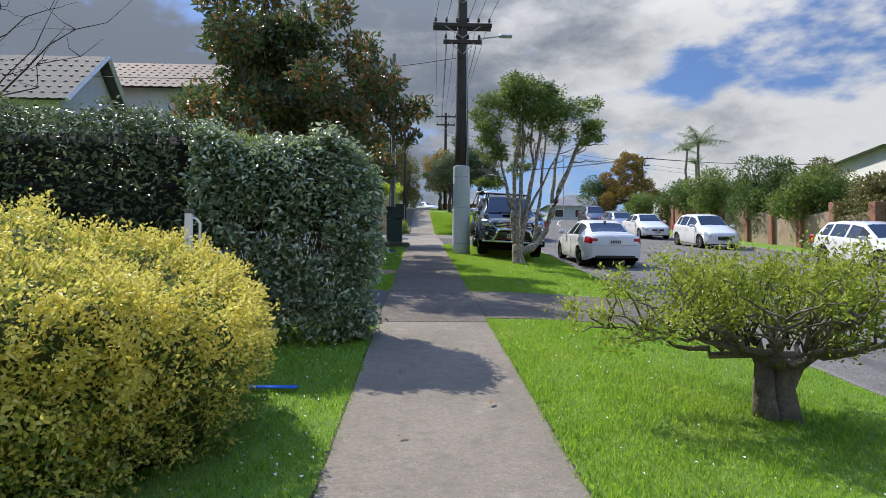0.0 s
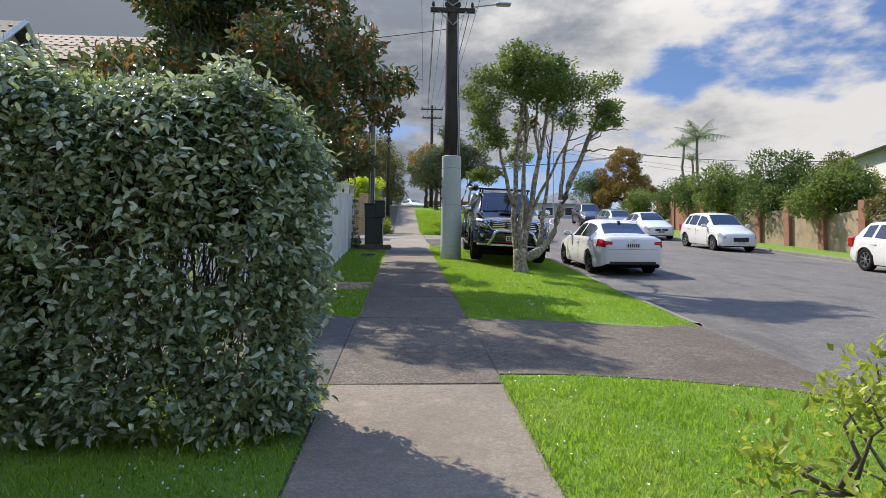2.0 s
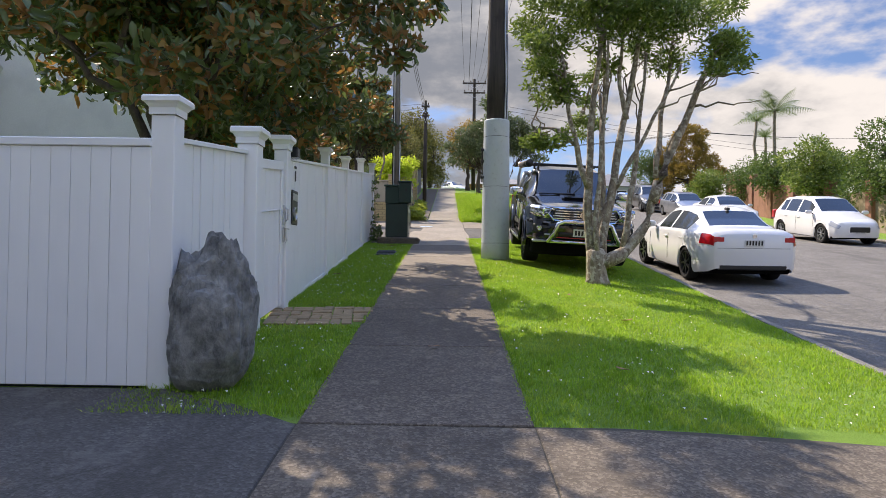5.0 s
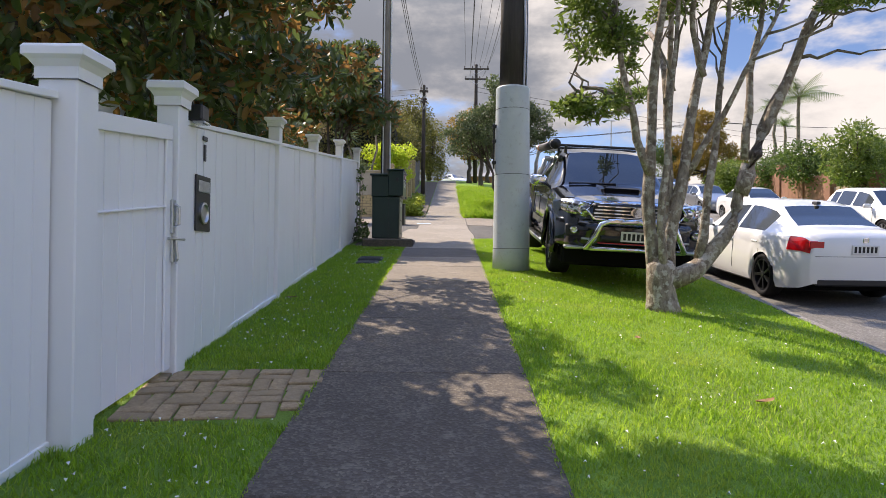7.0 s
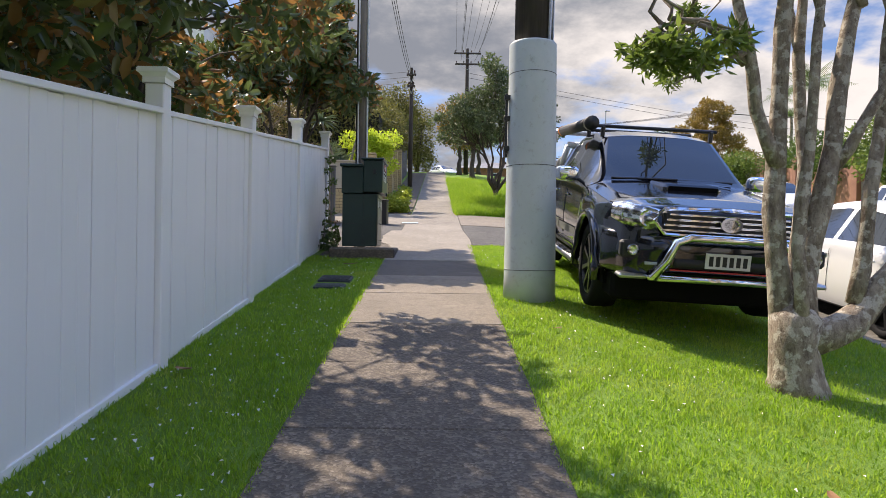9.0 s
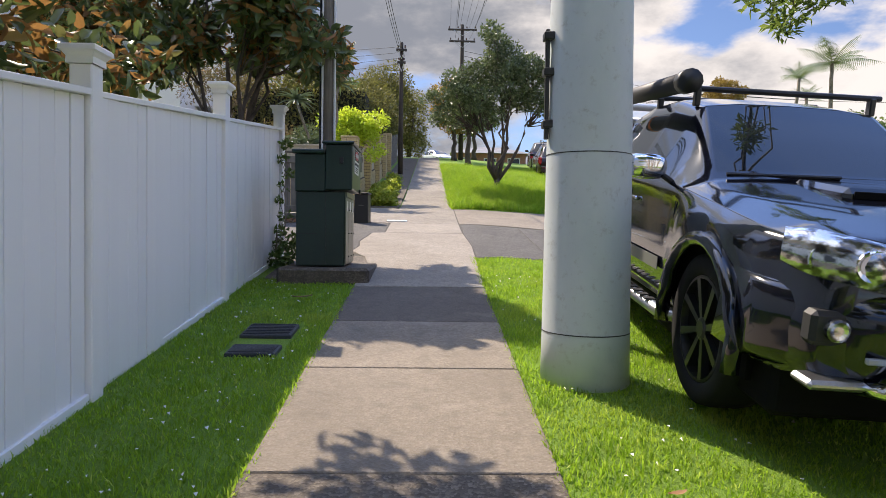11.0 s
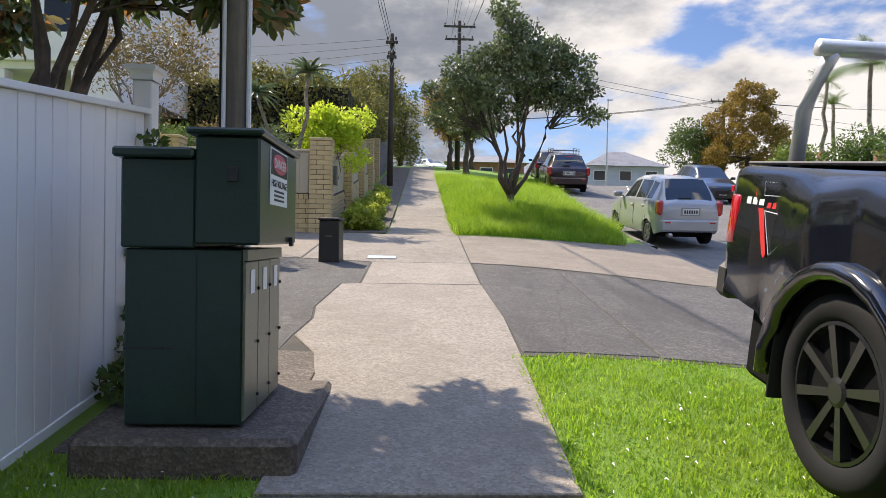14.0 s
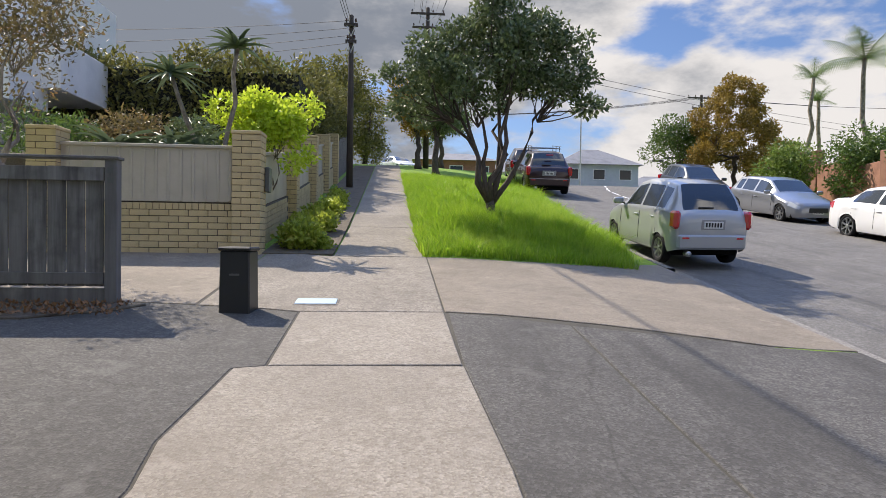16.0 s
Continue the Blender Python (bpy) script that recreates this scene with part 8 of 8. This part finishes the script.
t2 = [(-1.25, 0, 3.1, 0.62), (-0.6, 0.2, 3.7, 0.75), (0.2, 0, 4.2, 0.8), (0.9, 0, 3.9, 0.7), (1.5, 0, 3.2, 0.6), (-1.6, 0.1, 2.5, 0.45), (0.3, -0.5, 3.3, 0.7), (-0.5, -0.4, 2.9, 0.6), (1.1, -0.2, 2.9, 0.55), (0.4, 0.6, 3.6, 0.8), (-1.0, 0.6, 3.3, 0.6), (1.9, 0.1, 2.5, 0.38), (0.0, 0.1, 4.7, 0.5), (-1.9, 0, 3.0, 0.3), (1.55, 0.3, 3.7, 0.45), (-0.1, -0.3, 2.4, 0.4)]
tree("street_tree", 2.40, 37.0, 3.0, broken(t2), 17000, 0.12, 0.062, M_grey_leaf, M_bark_dark, 0.11, "grey-green spreading street tree in long grass", "tree", 161, 9, "", 0.16)
for k, (x, y, r, h) in enumerate(((2.6, 56.0, 1.6, 5.6), (1.9, 61.0, 1.5, 5.4), (3.6, 66.0, 1.8, 5.5))):
    tree("street_tree", x, y, h, cloud(0, 0, h * 0.66, r, r, h * 0.34, 20, 0.55, 0.9, 170 + k, -0.9, 0.3), 8000, 0.18, 0.09, (M_grey_leaf, M_bronze, M_tree_leaf)[k % 3], M_bark_dark, 0.16, "dark leafy street tree farther up the berm", "tree", 180 + k, 6, "berm trees")
for k, (x, y, r, h) in enumerate(((-3.2, 66, 2.2, 7.5), (-5.5, 72, 2.6, 8.0), (-1.6, 74, 2.0, 6.5), (-7, 60, 2.4, 7))):
    tree("garden_tree", x, y, h, cloud(0, 0, h * 0.52, r, r, h * 0.45, 22, 0.8, 1.2, 190 + k, -0.95, 0.3), 7000, 0.24, 0.11, (M_olive, M_tree_leaf)[k % 2], M_bark_dark, 0.2, "tall olive-green tree beside the footpath", "tree", 200 + k, 5, "path trees")

# across the street: planting, walls and houses
RIGHT = [(18.6, 57.0, 1.9, 6.4, M_bronze, "bronze-leaved broad conical tree across the street", 22000), (16.6, 59.5, 2.0, 4.6, M_tree_leaf, "rounded green tree across the street", 7000), (17.6, 50.6, 1.2, 2.9, M_verge_leaf, "bright green shrub over the brick wall", 5000),
         (19.2, 48.4, 1.4, 3.6, M_tree_leaf, "dark green shrub over the brick wall", 6000), (18.6, 43.0, 1.7, 4.0, M_tree_leaf, "leafy green garden tree across the street", 8000), (18.0, 38.0, 2.0, 4.6, M_verge_leaf, "leafy green garden tree across the street", 9000),
         (18.3, 33.5, 1.9, 4.6, M_tree_leaf, "leafy green garden tree across the street", 9000), (17.9, 28.8, 1.6, 4.2, M_verge_leaf, "light green garden tree across the street", 8000), (19.2, 25.5, 1.9, 4.4, M_olive, "olive-green garden tree across the street", 8000),
         (18.9, 20.5, 1.9, 4.0, M_tree_leaf, "leafy green garden tree across the street", 7000), (20.0, 15.0, 2.2, 4.4, M_verge_leaf, "leafy green garden tree across the street", 6000), (23.5, 46.0, 2.4, 5.0, M_tree_leaf, "leafy green garden tree across the street", 6000),
         (22.5, 36.0, 2.2, 5.0, M_olive, "olive-green garden tree behind the fence", 6000)]
for k, (x, y, r, h, m, lab, nl) in enumerate(RIGHT):
    if m is M_bronze:
        cl = [(math.cos(q * 2.4) * (1 - (q / 34) ** 2) * r * (0.7 + 0.35 * (q % 3)), math.sin(q * 2.4) * (1 - (q / 34) ** 2) * r * 0.9, 1.6 + q * 0.155, 0.72 - q * 0.012) for q in range(31)]
    else:
        cl = cloud(0, 0, h * 0.54, r, r, h * 0.42, 26, 0.4, 0.8, 220 + k, -0.95, 0.3)
    tree("garden_tree", x, y, h, cl, nl, 0.17, 0.08, m, M_bark_dark, 0.13, lab, "tree", 240 + k, 6, "trees across the street")


def palm(x, y, h, n, l, seed, label):
    t = thing("palm_tree", x, y, gz(x, y), label, "palm", "palms")
    q = random.Random(seed)
    pts, rad = limb((0, 0, 0), (q.uniform(-0.3, 0.3), 0, h), 0.16, 0.10, seed, 0.03, 7)
    part("trunk", tube(pts, rad, 10), M_bark, t, smooth=True)
    for k in range(n):
        a_, up = 6.28 * k / n + q.uniform(-0.3, 0.3), q.uniform(-0.1, 2.0)
        d = Vector((math.cos(a_), math.sin(a_), up)).normalized()
        side = d.cross(Vector((0, 0, 1))).normalized()
        bm = bmesh.new()
        prev = None
        for i in range(27):
            f = i / 26
            c = pts[-1] + d * l * f + Vector((0, 0, -0.38 * l * f * f))
            if prev is not None:
                w = l * 0.30 * math.sin(math.pi * (0.12 + 0.84 * f)) + 0.02
                for sg_ in (-1, 1):
                    e = c + side * w * sg_ + Vector((0, 0, -w * 0.55)) + d * 0.1
                    v = [bm.verts.new(p) for p in (prev, prev.lerp(c, 0.55), e)]
                    bm.faces.new(v)
            prev = c
        tube([pts[-1] + d * l * f + Vector((0, 0, -0.38 * l * f * f)) for f in (0, 0.3, 0.6, 0.9)], [0.03, 0.02, 0.012, 0.005], 4, bm)
        part("frond", bm, M_frond, t)
    return t


palm(24.0, 54.6, 7.2, 11, 2.8, 301, "tall feather palm with arching fronds across the street")
palm(25.35, 61.0, 7.0, 10, 1.9, 302, "slender feather palm across the street")
palm(27.6, 63.0, 5.8, 10, 1.6, 303, "slender feather palm across the street")


def wall_run(name, pts, h, th, mat, label, posts=None):
    t = thing(name, 0, 0, 0, label, "wall")
    for (xa, ya), (xb, yb) in zip(pts, pts[1:]):
        n = max(1, int(math.hypot(xb - xa, yb - ya) / 2.4))
        for k in range(n):
            p, q = Vector((xa, ya)).lerp(Vector((xb, yb)), k / n), Vector((xa, ya)).lerp(Vector((xb, yb)), (k + 1) / n)
            z = gz((p.x + q.x) / 2, (p.y + q.y) / 2)
            b = box(-th / 2, th / 2, 0.02, (q - p).length - 0.02, -0.3, h, 0.01)
            o = part("panel", b, mat, t)
            o.matrix_basis = Matrix.Translation((p.x, p.y, z)) @ Matrix.Rotation(math.atan2(q.y - p.y, q.x - p.x) - math.pi / 2, 4, "Z")
            if posts:
                o = part("post", box(-0.2, 0.2, -0.2, 0.2, -0.3, h + 0.35, 0.02), posts, t)
                o.matrix_basis = Matrix.Translation((p.x, p.y, z))
    return t


wall_run("garden_wall", [(17.9, 40.5), (18.4, 46.0), (19.8, 52.0), (22.0, 58.0)], 1.9, 0.2, M_terra, "red brick garden wall with pillars across the street", M_terra)
wall_run("garden_fence", [(17.4, 24.0), (17.6, 34.0), (17.9, 40.3)], 1.6, 0.06, M_fence_tan, "tan timber fence across the street", M_terra)
wall_run("garden_fence", [(17.2, 6.0), (17.4, 23.8)], 1.4, 0.06, M_grey_wood, "grey timber fence across the street")


def roof_tiles(parent, p0, u, v, nu, nv, mat):
    """Rows of lapped tiles on a roof plane from corner p0 along u (eaves) and v (up the slope)."""
    w, h = u.length / nu, v.length / nv
    nrm = u.cross(v).normalized()
    if nrm.z < 0:
        nrm = -nrm
    bm = bmesh.new()
    for j in range(nv):
        for i in range(nu):
            o = p0 + u * (i / nu) + v * (j / nv)
            a_, b_ = u / nu, v / nv * 1.12
            lift = nrm * 0.035
            q = [o + lift, o + a_ * 0.5 + lift * 2.2, o + a_ + lift, o + a_ + b_, o + a_ * 0.5 + b_ + nrm * 0.03, o + b_]
            q = [bm.verts.new(x) for x in q]
            bm.faces.new((q[0], q[1], q[4], q[5]))
            bm.faces.new((q[1], q[2], q[3], q[4]))
            r = [bm.verts.new(x) for x in (o, o + a_)]
            bm.faces.new((r[0], r[1], q[2], q[1], q[0]))
    return tagged(part("roof_tiles", bm, mat, parent), kind="stuff")


def gable_house(name, x, y, w, d, eave, ridge, mat_tile, label, rz=0, base=0.0, wins=()):
    """Gable end faces -y; the ridge runs along y."""
    t = thing(name, x, y, gz(x, y) + base, label, "house", "houses", rz)
    bm = bmesh.new()
    prof = [(-w / 2, -1), (w / 2, -1), (w / 2, eave), (0, ridge), (-w / 2, eave)]
    f0, f1 = [bm.verts.new((a_, 0, b_)) for a_, b_ in prof], [bm.verts.new((a_, d, b_)) for a_, b_ in prof]
    bm.faces.new(f0)
    bm.faces.new(f1[::-1])
    for k in range(5):
        bm.faces.new((f0[k], f1[k], f1[(k + 1) % 5], f0[(k + 1) % 5]))
    bmesh.ops.recalc_face_normals(bm, faces=bm.faces[:])
    part("wall", bm, M_render, t)
    over = 0.35
    sl = (ridge - eave) / (w / 2)
    for sd in (-1, 1):
        e = Vector((sd * (w / 2 + over), -over, eave - sl * over + 0.06))
        rf = part("roof", box(0, 1, 0, 1, -0.05, 0.0), mat_tile, t)
        u, v = Vector((0, d + 2 * over, 0)), Vector((-sd * (w / 2 + over), 0, ridge - eave + sl * over))
        n_ = u.cross(v).normalized() * (1 if sd < 0 else -1)
        rf.matrix_basis = Matrix(((u.x, v.x, n_.x, e.x), (u.y, v.y, n_.y, e.y), (u.z, v.z, n_.z, e.z), (0, 0, 0, 1)))
        roof_tiles(t, e + n_ * 0.004, u, v, int((d + 0.7) / 0.3), int(v.length / 0.33), mat_tile)
        part("barge_board", tube([e + Vector((0, -0.02, 0.0)), e + v + Vector((0, -0.02, 0.02))], 0.075, 4), M_render, t)
    for wx, wz, ww, wh in wins:
        win = part("window", box(wx - ww / 2, wx + ww / 2, -0.03, -0.004, wz, wz + wh), M_sign_white, t)
        part("pane", box(wx - ww / 2 + 0.06, wx + ww / 2 - 0.06, -0.036, -0.031, wz + 0.06, wz + wh - 0.06), M_dark_win, win)
    return t


gable_house("house", -9.65, 19.3, 3.6, 9.0, 4.2, 5.75, M_tile, "white rendered house with grey-brown tiled gable roof behind the hedge", rz=90)
gable_house("house", -5.6, 23.6, 4.6, 8.0, 5.1, 6.5, M_tile_red, "white rendered house wing with brown tiled roof", rz=90)


def hip_house(x, y, w, d, eave, ridge, wall, label, base=0.0, rz=0.0):
    t = thing("house", x, y, gz(x, y) + base, label, "house", "far houses", rz)
    part("wall", box(-w / 2, w / 2, -d / 2, d / 2, -2, eave), wall, t)
    bm = bmesh.new()
    o = 0.5
    v = [bm.verts.new(p) for p in ((-w / 2 - o, -d / 2 - o, eave), (w / 2 + o, -d / 2 - o, eave), (w / 2 + o, d / 2 + o, eave), (-w / 2 - o, d / 2 + o, eave), (-w / 2 + d / 2, 0, ridge), (w / 2 - d / 2, 0, ridge))]
    for f in ((0, 1, 5, 4), (1, 2, 5), (2, 3, 4, 5), (3, 0, 4), (3, 2, 1, 0)):
        bm.faces.new([v[k] for k in f])
    part("roof", bm, M_roof_far, t)
    for k in range(3):
        wx = -w / 2 + (k + 0.5) * w / 3
        win = part("window", box(wx - 0.7, wx + 0.7, -d / 2 - 0.03, -d / 2 - 0.004, eave - 1.7, eave - 0.5), M_sign_white, t)
        part("pane", box(wx - 0.62, wx + 0.62, -d / 2 - 0.04, -d / 2 - 0.031, eave - 1.62, eave - 0.58), M_dark_win, win)
    return t


M_far_wall = surf("pale blue weatherboard", (0.42, 0.47, 0.50), (0.50, 0.55, 0.57), 0.8, fine=5, coarse=1, wear=0.15)
hip_house(23.5, 98, 9, 7, 2.9, 5.0, M_far_wall, "pale blue weatherboard house with grey hip roof on the crest", 0.6)
hip_house(33.5, 103, 10, 7, 2.0, 3.6, M_far_wall, "pale weatherboard bungalow with grey hip roof", -0.6)
hip_house(15, 105, 9, 7, 2.6, 4.4, M_render, "white bungalow with grey hip roof on the crest", 0.3)
hip_house(7.0, 92, 8, 5, 2.4, 3.4, M_terra, "low red brick building on the crest", 0.0)
hip_house(30, 38, 12, 9, 4.6, 5.6, M_render, "pale two-storey house behind the trees across the street", 0.0, 80)
lp = thing("lamp_post", 20.6, 92, gz(20.6, 92), "slim grey steel lamp post on the crest", "street lamp")
part("post", lathe([(0.10, 0), (0.06, 10.5), (0.05, 10.6)], 10), M_steel, lp)
part("lamp_head", box(-0.1, 0.5, -0.12, 0.12, 10.6, 10.72, 0.03), M_satin, lp)
sp = thing("street_sign", 25.5, 82, gz(25.5, 82), "two-bladed street name sign on a grey post", "sign")
part("post", tube([(0, 0, 0), (0, 0, 3.4)], 0.04, 8), M_steel, sp)
part("blade", box(-1.1, 0.0, -0.02, 0.02, 2.9, 3.1, 0.005), M_car_dark, sp)
part("blade", box(0.0, 1.2, -0.02, 0.02, 3.2, 3.4, 0.005), M_car_dark, sp)

# white balcony house behind the garden
bh = thing("house", -11.5, 41.0, gz(-8.6, 41) + 0.8, "white rendered modern house with balconies behind the garden", "house")
part("wall", box(-4, 1.6, 0.8, 8, -1, 6.6), M_render, bh)
part("balcony", box(-3.4, 2.6, -1.2, 0.8, 3.06, 3.9, 0.02), M_render, bh, "white rendered balcony")
part("balcony_beam", box(-3.2, 2.4, -1.0, 0.798, 2.86, 3.058), M_render, bh)
part("garden_wall", box(1.55, 2.9, -1.15, 0.6, 1.65, 2.855, 0.02), M_render, bh, "white rendered low wall block")
part("balcony", box(0.6, 3.4, 0.2, 3.0, 2.2, 3.5, 0.02), M_render, bh, "white rendered balcony")
for x in (-1.9, -0.6, 0.75):
    part("column", box(x - 0.20, x + 0.20, -1.0, -0.6, -0.5, 2.855, 0.01), M_render, bh)
for x, z in ((-0.4, 0.2), (-2.4, 0.2), (-2.0, 4.1), (0.2, 4.1)):
    win = part("window", box(x - 0.55, x + 0.55, 0.74, 0.796, z, z + 1.8), M_sign_white, bh)
    part("pane", box(x - 0.48, x + 0.48, 0.73, 0.738, z + 0.07, z + 1.73), M_dark_win, win)
tree("garden_tree", -4.9, 33.0, 4.2, cloud(0.2, 0, 3.5, 1.5, 1.1, 1.0, 20, 0.3, 0.5, 321, -0.9, 0.3), 4200, 0.09, 0.036, M_rusty_olive, M_bark, 0.07, "sparse reddish-leaved garden tree behind the drive", "tree", 322, 6)

# garden ornament and planter by the hedge
ob = thing("garden_planter", -1.98, 5.75, gz(0, 5.75), "grey timber planter box with white scrolled obelisk", "planter")
bm = box(-0.16, 0.16, -0.16, 0.16, 0.45, 0.98, 0.006)
for v in bm.verts:
    k = 0.72 + 0.4 * (v.co.z - 0.45)
    v.co.x, v.co.y = v.co.x * k, v.co.y * k
part("box", bm, M_steel, ob)
part("rim", box(-0.19, 0.19, -0.19, 0.19, 0.98, 1.01, 0.005), M_grey_wood, ob)
part("leg", box(-0.06, 0.06, -0.06, 0.06, -0.05, 0.46), M_grey_wood, ob)
ol = thing("garden_obelisk", -2.08, 5.9, gz(0, 5.9), "white-painted timber obelisk with scroll ends among shrubs", "ornament")
part("post", box(-0.03, 0.03, -0.03, 0.03, 0, 1.42, 0.004), M_white, ol)
part("finial", box(-0.034, 0.034, -0.034, 0.034, 1.42, 1.46, 0.006), M_grey_wood, ol)
for x, h_, r_ in ((-0.10, 1.2, 0.045), (0.09, 1.38, 0.05), (0.20, 1.14, 0.05), (0.30, 1.08, 0.04)):
    pts = [(x + 0.02, 0, 0.4), (x + 0.01, 0, h_ - r_)] + [(x - r_ + r_ * math.cos(q), 0, h_ - r_ + r_ * math.sin(q)) for q in [k * 0.5 for k in range(1, 10)]]
    part("scroll", tube(pts, 0.012, 6), M_white, ol)
# bare branches over the garden
bt = thing("bare_tree", -7.6, 10.6, gz(-7.6, 10.6), "leafless tree with thin bare branches behind the hedge", "tree")
bm = tube(*limb((0, 0, 0), (0.1, 0, 3.2), 0.09, 0.06, 5, 0.05), 7)
q = random.Random(17)
for k in range(15):
    p = Vector((q.uniform(-0.2, 0.3), q.uniform(-0.2, 0.2), q.uniform(2.4, 3.3)))
    e = p + Vector((q.uniform(-1.2, 3.0), q.uniform(-1.0, 1.0), q.uniform(1.6, 3.0)))
    pts, rad = limb(p, e, 0.022, 0.004, k + 400, 0.12, 6)
    tube(pts, rad, 5, bm)
    for j in range(4):
        f = pts[q.randint(2, 5)]
        tube(*limb(f, f + Vector((q.uniform(-0.7, 0.9), q.uniform(-0.4, 0.4), q.uniform(-0.1, 0.8))), 0.008, 0.002, k * 9 + j, 0.15, 4), 4, bm)
part("branchwork", bm, M_bark_dark, bt, smooth=True)
# plain garden ground and back walls that close the place
